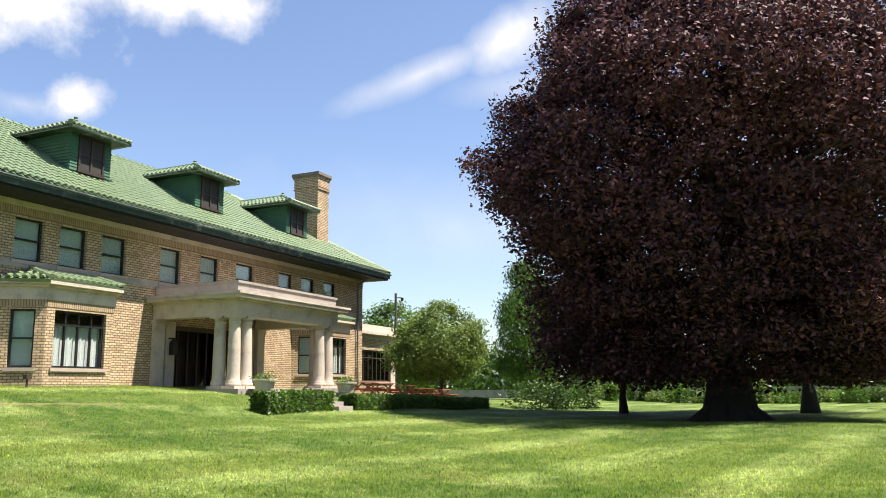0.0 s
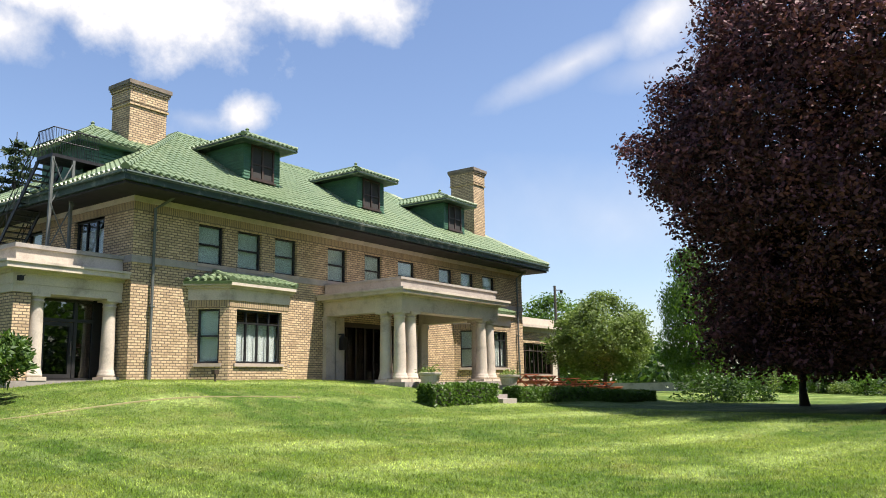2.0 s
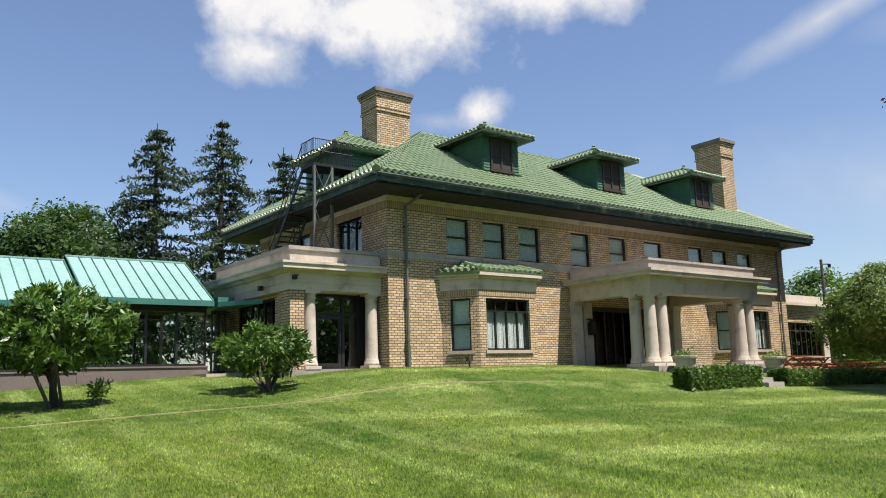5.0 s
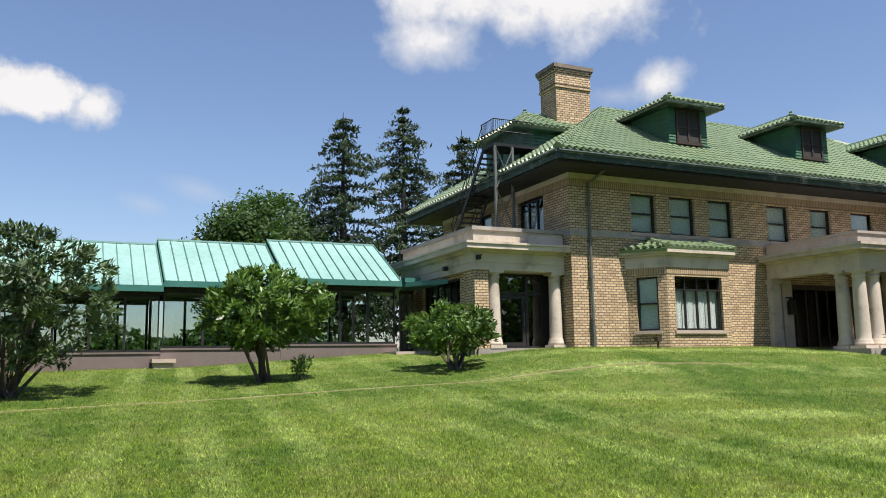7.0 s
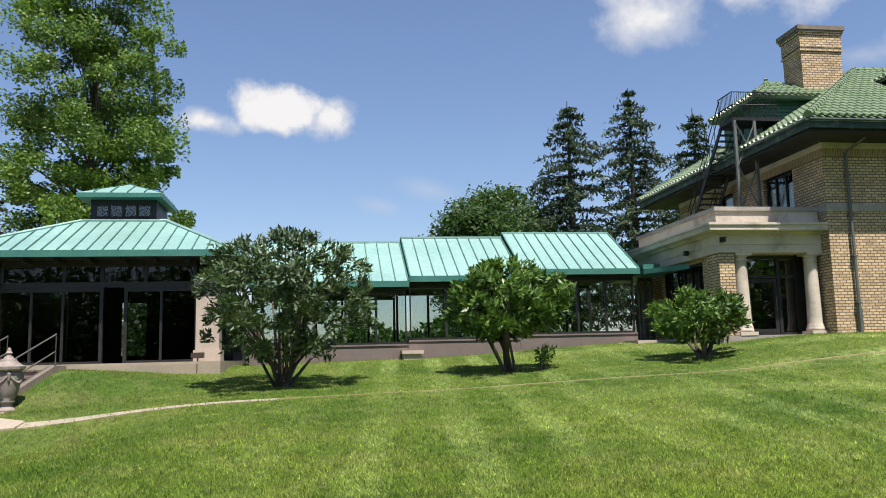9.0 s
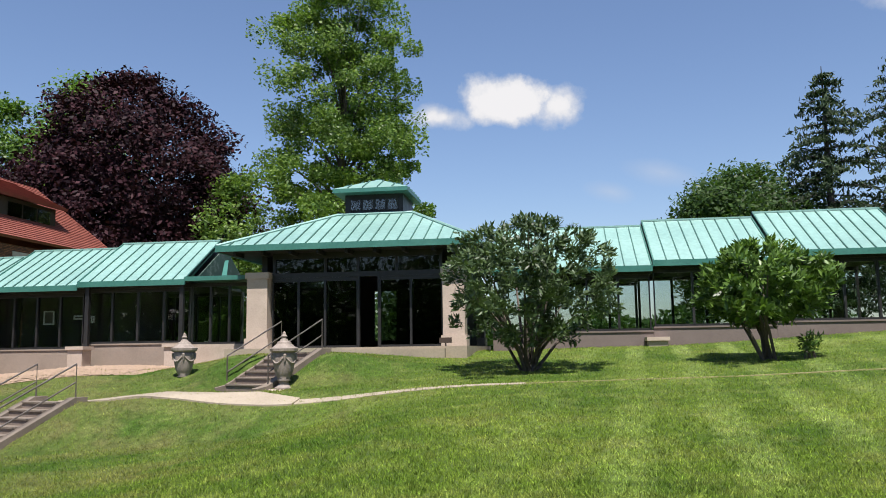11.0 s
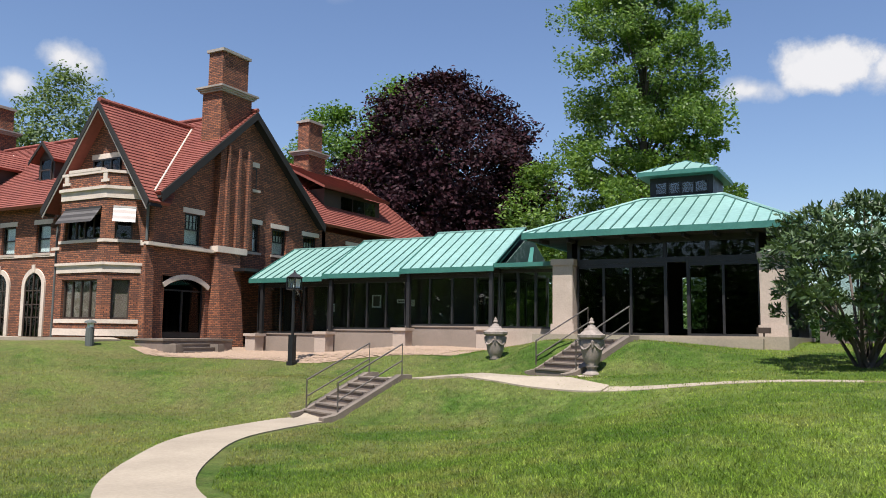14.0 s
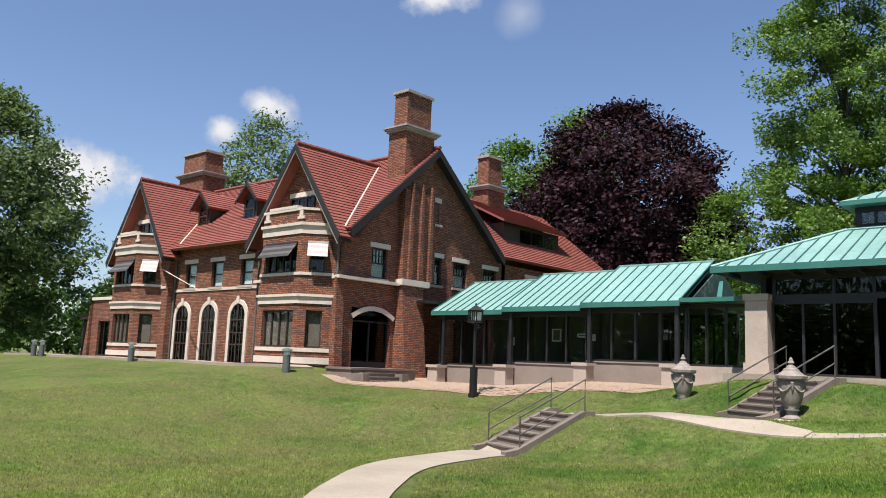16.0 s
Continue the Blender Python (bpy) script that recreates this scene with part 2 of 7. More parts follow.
YBRICK = brickwork("yellow_brick", (0.63, 0.465, 0.28), (0.39, 0.27, 0.155), (0.15, 0.115, 0.08), 0.25, 0.1, 0.016)
RBRICK = brickwork("red_brick", (0.37, 0.13, 0.058), (0.12, 0.044, 0.028), (0.06, 0.036, 0.027), 0.24, 0.085, 0.015, (0.05, 0.03, 0.025), 0.5)
SOLDIER = brickwork("soldier_brick", (0.44, 0.32, 0.19), (0.34, 0.245, 0.14), (0.16, 0.125, 0.09), 0.095, 0.34, 0.014)
STONE = surf("limestone", (0.56, 0.485, 0.4), (0.46, 0.395, 0.32), 0.8, 1.2, 22, 0, 0.004, (0.17, 0.145, 0.12))
GREYSTONE = surf("grey_limestone", (0.36, 0.32, 0.28), (0.28, 0.25, 0.225), 0.85, 1.5, 25, 0, 0.006, (0.12, 0.11, 0.1))
PALESTONE = surf("pale_stone", (0.46, 0.37, 0.305), (0.38, 0.305, 0.25), 0.8, 1.2, 25, 0, 0.004, (0.3, 0.26, 0.2))
TANWALL = surf("tan_stucco", (0.27, 0.215, 0.175), (0.23, 0.185, 0.15), 0.85, 1.0, 30, 0, 0.004, (0.2, 0.15, 0.12))
TILE = surf("green_glazed_tile", (0.128, 0.185, 0.098), (0.19, 0.245, 0.138), 0.38, 1.3, 9, 0, 0.006, (0.06, 0.115, 0.055))
REDTILE = surf("red_clay_tile", (0.175, 0.044, 0.032), (0.245, 0.07, 0.048), 0.75, 1.1, 7, 0, 0.006, (0.16, 0.05, 0.035))
COPPER = surf("green_standing_seam_metal", (0.205, 0.355, 0.318), (0.235, 0.395, 0.355), 0.42, 0.5, 6, 0.1, 0.0)
SEAM = surf("dark_standing_seam", (0.05, 0.13, 0.11), (0.07, 0.17, 0.14), 0.5, 1.0, 12, 0.1, 0.0)
URNSTONE = surf("weathered_urn_stone", (0.31, 0.26, 0.225), (0.22, 0.18, 0.155), 0.85, 5.0, 30, 0, 0.008, (0.08, 0.07, 0.06))
OLDCONCRETE = surf("stained_old_concrete", (0.2, 0.16, 0.125), (0.13, 0.105, 0.085), 0.9, 1.6, 20, 0, 0.008, (0.1, 0.085, 0.07))
AWNGREY = surf("grey_awning_slat", (0.085, 0.078, 0.073), (0.11, 0.1, 0.095), 0.7, 2, 30, 0, 0.001)
COPPEREDGE = surf("green_metal_fascia", (0.038, 0.15, 0.12), (0.05, 0.18, 0.145), 0.45, 1.0, 12, 0.1, 0.0)
CLAPBOARD = surf("dark_green_paint", (0.032, 0.105, 0.058), (0.05, 0.14, 0.08), 0.6, 2.0, 25, 0, 0.003, (0.02, 0.05, 0.03))
FASCIA = surf("worn_green_fascia", (0.014, 0.032, 0.025), (0.026, 0.058, 0.042), 0.6, 2.4, 20, 0, 0.003, (0.34, 0.36, 0.33))
# Brown taken down to near black: shade under the eaves is in the colour.
SOFFIT = surf("shaded_brown_soffit", (0.009, 0.008, 0.007), (0.014, 0.012, 0.011), 0.75, 2.0, 25, 0, 0.002)
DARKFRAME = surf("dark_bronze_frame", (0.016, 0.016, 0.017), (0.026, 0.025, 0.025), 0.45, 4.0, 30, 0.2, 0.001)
BROWNFRAME = surf("dark_brown_wood", (0.035, 0.022, 0.016), (0.055, 0.036, 0.026), 0.55, 3.0, 30, 0, 0.002)
IRON = surf("black_iron", (0.018, 0.018, 0.019), (0.03, 0.03, 0.032), 0.5, 5.0, 40, 0.5, 0.001)
STEEL = surf("galvanised_rail", (0.12, 0.1, 0.085), (0.17, 0.15, 0.135), 0.45, 5.0, 40, 0.6, 0.001)
PIPE = surf("grey_green_downpipe", (0.09, 0.1, 0.095), (0.12, 0.13, 0.12), 0.6, 3.0, 20, 0.1, 0.001)
BLIND = surf("pale_window_blind", (0.66, 0.74, 0.73), (0.72, 0.78, 0.76), 0.8, 1.0, 10, 0, 0.0)
CURTAIN = surf("white_curtain", (0.62, 0.64, 0.64), (0.7, 0.71, 0.7), 0.9, 3.0, 30, 0, 0.0)
# Near black: the gloom of unlit rooms is put into this colour.
INSIDE = surf("unlit_interior_black", (0.03, 0.028, 0.026), (0.045, 0.042, 0.04), 0.9, 1.0, 20, 0, 0.0)
CONCRETE = surf("weathered_concrete", (0.34, 0.285, 0.215), (0.27, 0.225, 0.17), 0.9, 0.8, 18, 0, 0.006, (0.27, 0.22, 0.17))
STEPSTONE = surf("brown_step_stone", (0.24, 0.185, 0.15), (0.18, 0.14, 0.115), 0.9, 1.5, 22, 0, 0.006, (0.1, 0.08, 0.065))
GRAVEL = surf("tan_river_gravel", (0.36, 0.255, 0.18), (0.27, 0.19, 0.13), 0.9, 6.0, 45, 0, 0.03, (0.2, 0.15, 0.11))
AWNDARK = surf("striped_dark_awning", (0.03, 0.026, 0.024), (0.045, 0.04, 0.037), 0.7, 2, 30, 0, 0.001)
AWNPALE = surf("pale_awning_slat", (0.36, 0.31, 0.28), (0.42, 0.36, 0.33), 0.7, 2, 30, 0, 0.001)
AWNLIGHT = surf("white_awning", (0.46, 0.43, 0.4), (0.52, 0.49, 0.46), 0.7, 2, 30, 0, 0.001)
REDWOOD = surf("red_stained_wood", (0.4, 0.1, 0.045), (0.5, 0.14, 0.065), 0.6, 3, 30, 0, 0.002, None, 0.15)
BARK = surf("grey_brown_bark", (0.07, 0.055, 0.045), (0.11, 0.09, 0.075), 0.95, 2.5, 14, 0, 0.03)
DARKBARK = surf("dark_beech_bark", (0.035, 0.03, 0.028), (0.055, 0.048, 0.045), 0.9, 2.0, 10, 0, 0.02)
SOIL = surf("bare_soil_and_thatch", (0.33, 0.28, 0.15), (0.25, 0.23, 0.1), 1.0, 3.0, 30, 0, 0.01)
GLASS = glassy("window_glass", (0.94, 0.98, 0.96), 0.92)
DARKGLASS = glassy("tinted_glass", (0.62, 0.68, 0.66), 0.6, 0.04)
DOORGLASS = glassy("reflecting_door_glass", (0.62, 0.68, 0.68), 0.5, 0.2)
LAWN = lawn("mown_lawn")
BEECHLEAF = leafy("purple_beech_leaves", (0.01, 0.006, 0.009), (0.165, 0.066, 0.08), 0.55, 0.12, 0.12)
DARKBEECH = leafy("dark_copper_leaves", (0.01, 0.005, 0.008), (0.05, 0.018, 0.025), 0.6, 0.08, 0.12)
GREYLEAF = leafy("soft_green_leaves", (0.08, 0.125, 0.05), (0.15, 0.2, 0.085), 0.5)
SHRUBLEAF = leafy("glossy_shrub_leaves", (0.03, 0.072, 0.014), (0.13, 0.22, 0.045), 0.42, 0.25, 0.4)
LONGLEAF = leafy("dull_long_shrub_leaves", (0.028, 0.055, 0.022), (0.1, 0.15, 0.062), 0.45, 0.2, 0.45)
BANDSTONE = surf("pale_band_stone", (0.66, 0.56, 0.47), (0.56, 0.47, 0.39), 0.8, 1.2, 25, 0, 0.004, (0.38, 0.31, 0.25))
WEATHERED = surf("weathered_cap_stone", (0.15, 0.12, 0.095), (0.24, 0.195, 0.15), 0.9, 2.0, 20, 0, 0.006, (0.06, 0.05, 0.045))
BROWNBLIND = surf("brown_window_shutter", (0.16, 0.125, 0.105), (0.2, 0.16, 0.135), 0.7, 3.0, 20, 0, 0.002)
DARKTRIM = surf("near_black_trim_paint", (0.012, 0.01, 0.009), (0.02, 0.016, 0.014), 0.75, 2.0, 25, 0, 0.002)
# Darker copy of the tan stucco: the east low wall's shade as colour.
SHADEDTAN = surf("shaded_tan_stucco", (0.165, 0.13, 0.118), (0.135, 0.105, 0.095), 0.85, 1.0, 30, 0, 0.004, (0.1, 0.08, 0.07))
GREENLEAF = leafy("green_leaves", (0.05, 0.105, 0.018), (0.105, 0.185, 0.035))
BRIGHTLEAF = leafy("bright_green_leaves", (0.075, 0.15, 0.02), (0.15, 0.26, 0.05), 0.4)
MAPLELEAF = leafy("maple_leaves", (0.055, 0.118, 0.024), (0.18, 0.27, 0.06), 0.45, 0.4)
PALELEAF = leafy("grey_green_leaves", (0.1, 0.155, 0.04), (0.175, 0.235, 0.08), 0.55)
DARKLEAF = leafy("dark_green_leaves", (0.025, 0.06, 0.014), (0.06, 0.11, 0.026))
NEEDLE = leafy("spruce_needles", (0.014, 0.032, 0.015), (0.055, 0.085, 0.04), 0.6, 0.15)
BLADE = lawn("grass_blades", True)


# ---- building helpers ----
class Shape:
    """A growing list of corners and faces."""

    def __init__(self):
        self.v, self.f = [], []

    def face(self, pts):
        k = len(self.v)
        self.v += [tuple(p) for p in pts]
        self.f.append(tuple(range(k, k + len(pts))))
        return self

    def box(self, x0, y0, z0, x1, y1, z1, m=None):
        c = [Vector(p) for p in ((x0, y0, z0), (x1, y0, z0), (x1, y1, z0), (x0, y1, z0), (x0, y0, z1), (x1, y0, z1), (x1, y1, z1), (x0, y1, z1))]
        if m:
            c = [m @ p for p in c]
        k = len(self.v)
        self.v += [tuple(p) for p in c]
        self.f += [tuple(k + i for i in q) for q in ((3, 2, 1, 0), (4, 5, 6, 7), (0, 1, 5, 4), (1, 2, 6, 5), (2, 3, 7, 6), (3, 0, 4, 7))]
        return self

    def ring(self, x0, z0, x1, z1, t, y0, y1):
        """An upright rectangular frame, t wide, from y0 to y1."""
        k = len(self.v)
        for y in (y0, y1):
            self.v += [(x0, y, z0), (x1, y, z0), (x1, y, z1), (x0, y, z1), (x0 + t, y, z0 + t), (x1 - t, y, z0 + t), (x1 - t, y, z1 - t), (x0 + t, y, z1 - t)]
        for i in range(4):
            j = (i + 1) % 4
            self.f += [(k + i, k + j, k + 4 + j, k + 4 + i), (k + 8 + j, k + 8 + i, k + 12 + i, k + 12 + j), (k + i, k + 8 + i, k + 8 + j, k + j), (k + 4 + j, k + 12 + j, k + 12 + i, k + 4 + i)]
        return self

    def prism(self, plan, z0, z1):
        """Anticlockwise plan corners raised from z0 to z1."""
        n, k = len(plan), len(self.v)
        self.v += [(p[0], p[1], z0) for p in plan] + [(p[0], p[1], z1) for p in plan]
        self.f.append(tuple(range(k + n - 1, k - 1, -1)))
        self.f.append(tuple(range(k + n, k + 2 * n)))
        self.f += [(k + i, k + (i + 1) % n, k + n + (i + 1) % n, k + n + i) for i in range(n)]
        return self

    def slab(self, pts, push):
        """A flat outline pushed along a vector."""
        push = Vector(push)
        n, k = len(pts), len(self.v)
        self.v += [tuple(p) for p in pts] + [tuple(Vector(p) + push) for p in pts]
        self.f.append(tuple(range(k + n - 1, k - 1, -1)))
        self.f.append(tuple(range(k + n, k + 2 * n)))
        self.f += [(k + i, k + (i + 1) % n, k + n + (i + 1) % n, k + n + i) for i in range(n)]
        return self

    def lathe(self, x, y, rings, n=20):
        """Rings of (radius, height) turned about an upright axis."""
        k = len(self.v)
        for r, z in rings:
            self.v += [(x + r * math.cos(2 * math.pi * i / n), y + r * math.sin(2 * math.pi * i / n), z) for i in range(n)]
        for j in range(len(rings) - 1):
            self.f += [(k + j * n + i, k + j * n + (i + 1) % n, k + (j + 1) * n + (i + 1) % n, k + (j + 1) * n + i) for i in range(n)]
        self.f.append(tuple(k + n - 1 - i for i in range(n)))
        self.f.append(tuple(k + (len(rings) - 1) * n + i for i in range(n)))
        return self

    def tube(self, pts, radii, n=8):
        """A round bar along points; radii one number or one a point."""
        pts = [Vector(p) for p in pts]
        if isinstance(radii, (int, float)):
            radii = [radii] * len(pts)
        k = len(self.v)
        for i, p in enumerate(pts):
            d = (pts[min(i + 1, len(pts) - 1)] - pts[max(i - 1, 0)]).normalized()
            a = d.cross(Vector((0, 0, 1)) if abs(d.z) < 0.9 else Vector((1, 0, 0))).normalized()
            b = d.cross(a)
            self.v += [tuple(p + radii[i] * (a * math.cos(2 * math.pi * j / n) + b * math.sin(2 * math.pi * j / n))) for j in range(n)]
        for i in range(len(pts) - 1):
            self.f += [(k + i * n + j, k + i * n + (j + 1) % n, k + (i + 1) * n + (j + 1) % n, k + (i + 1) * n + j) for j in range(n)]
        self.f.append(tuple(k + j for j in range(n)))
        self.f.append(tuple(k + (len(pts) - 1) * n + n - 1 - j for j in range(n)))
        return self


WORLD_OF = {}


def link(ob, parent, m=None):
    m = m or Matrix()
    if parent:
        ob.parent = parent
        ob.matrix_parent_inverse = WORLD_OF[parent].inverted()
    ob.matrix_basis = m
    WORLD_OF[ob] = m
    return ob


def mesh_of(name, shape, mat, smooth=False, mend=True):
    me = bpy.data.meshes.new(name)
    me.from_pydata(shape.v, [], shape.f)
    if mend and len(shape.f) < 6000:
        bm = bmesh.new()
        bm.from_mesh(me)
        bmesh.ops.recalc_face_normals(bm, faces=bm.faces)
        bm.to_mesh(me)
        bm.free()
    if mat:
        me.materials.append(mat)
    if smooth:
        me.polygons.foreach_set("use_smooth", [True] * len(me.polygons))
    return me


def part(name, shape, mat, parent, label="", m=None, smooth=False):
    ob = link(new(name, mesh_of(name, shape, mat, smooth)), parent, m)
    if label:
        tagged(ob, label)
    return ob


def thing(name, at, label, category, group="", kind=""):
    e = new(name)
    e.empty_display_size = 0.2
    link(e, None, Matrix.Translation(at))
    return tagged(e, label, category, group, kind)


def solo(name, shape, mat, label, category, group="", kind="", smooth=False):
    return tagged(link(new(name, mesh_of(name, shape, mat, smooth)), None), label, category, group, kind)


# ---- ground ----
def ease(a, b, x):
    t = np.clip((x - a) / (b - a), 0, 1)
    return t * t * (3 - 2 * t)


def height(x, y):
    """The lawn: a terrace that carries the buildings and falls to lower ground towards the open side."""
    x, y = np.asarray(x, float), np.asarray(y, float)
    top = np.interp(x, (-90, -48, -45, -40, -35, -31.5, -28.6, -20, -14, -6, 0, 13, 20, 28, 45), (-1.0, -0.9, -1.45, -1.45, -1.05, -1.1, -0.62, -0.62, -0.5, -0.08, 0.0, -0.08, -0.38, -0.85, -1.25))
    low = np.interp(x, (-90, -55, -33, -27, -20, -8, 5, 60), (-2.6, -2.6, -2.85, -2.7, -2.15, -2.1, -2.0, -1.9))
    east = np.interp(y, (-21, -14, -8.6, -5.0, -2.5, -0.6), (1, 0.84, 0.62, 0.19, 0.05, 0.0))
    middle = np.interp(y, (-20, -9, -2.5, 4.5), (1, 0.62, 0.3, 0.0))
    west = np.interp(y, (-14, -8.2, -5.6, -3.6, -1.0, 1.0), (1, 0.95, 0.47, 0.45, 0.08, 0.0))
    steep = np.interp(y, (-14, -8.2, -5.6, -4.1, -2.2), (1, 0.95, 0.47, 0.46, 0.0))
    k = ease(-29.0, -27.6, x)
    west = west * (1 - k) + steep * k
    far = np.interp(y, (-22, -12, -4, -2), (1, 0.68, 0.12, 0.0))
    a, b, c = ease(-8, -1.5, x), ease(-25.5, -20.5, x), ease(-46, -35, x)
    fall = far * (1 - c) + c * (west * (1 - b) + b * (middle * (1 - a) + a * east))
    z = top + (low - top) * fall
    z = z - 1.6 * ease(60, 300, np.hypot(x + 18, y + 25)) + 0.03 * np.sin(x * 0.7 + 1) * np.sin(y * 0.55)
    z = z + 0.32 * np.exp(-((x - 14) / 5) ** 2 - ((y + 24) / 9) ** 2)
    # banks that lie against the lower garden stair
    c, s = math.cos(radians(22)), math.sin(radians(22))
    lx, ly = (x + 31.75) * c - (y + 7.75) * s, (x + 31.75) * s + (y + 7.75) * c
    w = ease(3.4, 1.0, np.abs(lx)) * ease(-0.8, -0.1, ly) * ease(3.4, 2.2, ly)
    slope = -2.74 + np.clip(ly, 0, 2.04) * 0.17 / 0.34
    z = np.maximum(z, z * (1 - w) + slope * w)
    cut = ease(0.95, 0.6, np.abs(lx)) * ease(-0.7, -0.2, ly) * ease(2.7, 2.2, ly)
    z = np.minimum(z, z * (1 - cut) + (slope - 0.12) * cut)
    # the same against the upper flight
    c, s = math.cos(radians(30)), math.sin(radians(30))
    lx, ly = (x + 26.75) * c - (y + 3.75) * s, (x + 26.75) * s + (y + 3.75) * c
    w = ease(3.2, 1.1, np.abs(lx)) * ease(-0.3, 0.4, ly) * ease(4.0, 2.4, ly)
    slope = -1.62 + np.clip(ly, 0, 1.98) * 0.17 / 0.33
    z = np.maximum(z, z * (1 - w) + slope * w)
    cut = ease(1.0, 0.65, np.abs(lx)) * ease(-0.7, -0.2, ly) * ease(2.6, 2.1, ly)
    z = np.minimum(z, z * (1 - cut) + (slope - 0.12) * cut)
    return z


def ground_z(x, y):
    return float(height(x, y))


def spread(lo, hi, step, out):
    core = np.arange(lo, hi + 1e-6, step)
    k = np.cumsum(step * 1.25 ** np.arange(1, 33))
    k = k[k < out]
    return np.concatenate([lo - k[::-1], core, hi + k])


gx, gy = spread(-76, 46, 0.3, 1500), spread(-46, 14, 0.3, 1500)
GX, GY = np.meshgrid(gx, gy)
nx_, ny_ = len(gx), len(gy)
co = np.stack([GX, GY, height(GX, GY)], -1).reshape(-1, 3)
ii = (np.arange(ny_ - 1)[:, None] * nx_ + np.arange(nx_ - 1)[None]).reshape(-1)
quads = np.stack([ii, ii + 1, ii + 1 + nx_, ii + nx_], -1)


def mesh_from(name, co, quads, mat, smooth=False):
    me = bpy.data.meshes.new(name)
    n, q = len(co), len(quads)
    k = quads.shape[1]
    me.vertices.add(n)
    me.vertices.foreach_set("co", np.ascontiguousarray(co, np.float32).ravel())
    me.loops.add(q * k)
    me.loops.foreach_set("vertex_index", np.ascontiguousarray(quads, np.int32).ravel())
    me.polygons.add(q)
    me.polygons.foreach_set("loop_start", np.arange(q, dtype=np.int32) * k)
    if smooth:
        me.polygons.foreach_set("use_smooth", np.ones(q, bool))
    me.update(calc_edges=True)
    me.materials.append(mat)
    return me


tagged(link(new("ground", mesh_from("ground", co, quads, LAWN, True)), None), "mown green lawn with pale mowing stripes", "lawn", kind="structure")


def ribbon(name, pts, width, lift, thick, mat, label, category, kind="structure", level=None, taper=0.0):
    """A path along plan points that follows the ground."""
    pts = [Vector(p) for p in pts]
    dense = []
    for i in range(len(pts) - 1):
        p0, p1, p2, p3 = pts[max(i - 1, 0)], pts[i], pts[i + 1], pts[min(i + 2, len(pts) - 1)]
        for k in range(10):
            t = k / 10
            dense.append(0.5 * (2 * p1 + (p2 - p0) * t + (2 * p0 - 5 * p1 + 4 * p2 - p3) * t * t + (3 * p1 - p0 - 3 * p2 + p3) * t ** 3))
    dense.append(pts[-1])
    s, n = Shape(), len(dense)
    across = (-1, -0.66, -0.33, 0, 0.33, 0.66, 1) if level else (-1, 1)
    c = len(across)
    for i, p in enumerate(dense):
        d = (dense[min(i + 1, n - 1)] - dense[max(i - 1, 0)]).normalized()
        side = Vector((-d.y, d.x)) * width * (1 - taper * (i / (n - 1)) ** 3) / 2
        z = [ground_z(p.x + k * side.x, p.y + k * side.y) for k in across]
        tops = [q + lift for q in z] if level else [max(*z, ground_z(p.x, p.y)) + lift] * c
        for drop in (0, thick):
            for k, ze in zip(across, tops):
                s.v.append((p.x + k * side.x, p.y + k * side.y, ze - drop))
    for i in range(n - 1):
        a, b = 2 * c * i, 2 * c * (i + 1)
        for k in range(c - 1):
            s.f += [(a + k, a + k + 1, b + k + 1, b + k), (a + c + k, b + c + k, b + c + k + 1, a + c + k + 1)]
        s.f += [(a, b, b + c, a + c), (a + c - 1, a + 2 * c - 1, b + 2 * c - 1, b + c - 1)]
    for e in (0, 2 * c * (n - 1)):
        s.f += [(e + k, e + c + k, e + c + k + 1, e + k + 1) for k in range(c - 1)]
    return solo(name, s, mat, label, category, kind=kind)


GARDEN_PATH = [(-31.65, -7.6), (-31.75, -9.1), (-31.3, -11.6), (-30.0, -14.0), (-27.5, -17.0), (-23.5, -19.5), (-17.5, -21.0), (-10, -21.7)]
ribbon("pavement", GARDEN_PATH, 1.35, 0.03, 0.2, CONCRETE, "curving pale concrete garden path", "path")
ribbon("pavement_upper", [(-31.0, -5.6), (-30.1, -5.1), (-29.0, -4.95), (-27.4, -5.3), (-26.0, -5.85), (-24.4, -6.35)], 1.35, 0.04, 0.14, CONCRETE, "concrete landing path between two garden stairs", "path", level=True, taper=0.75)
ribbon("trim_edging", [(-19, -6.2), (-14, -5.65), (-9, -5.3), (-4, -5.5), (1.5, -6.2)], 0.12, 0.012, 0.06, SOIL, "thin worn edging line across the lawn", "edging")
ribbon("trim_worn_edge", [(-24.4, -6.35), (-23.2, -6.42), (-21.7, -6.35), (-19, -6.2)], 0.3, 0.014, 0.06, CONCRETE, "worn concrete edge that runs out into the lawn", "edging", level=True)
ribbon("pavement_terrace", [(-80, -1.9), (-66, -1.9), (-56, -1.9), (-47.6, -1.9)], 1.5, 0.07, 0.4, CONCRETE, "concrete terrace walk along the red brick house", "path")


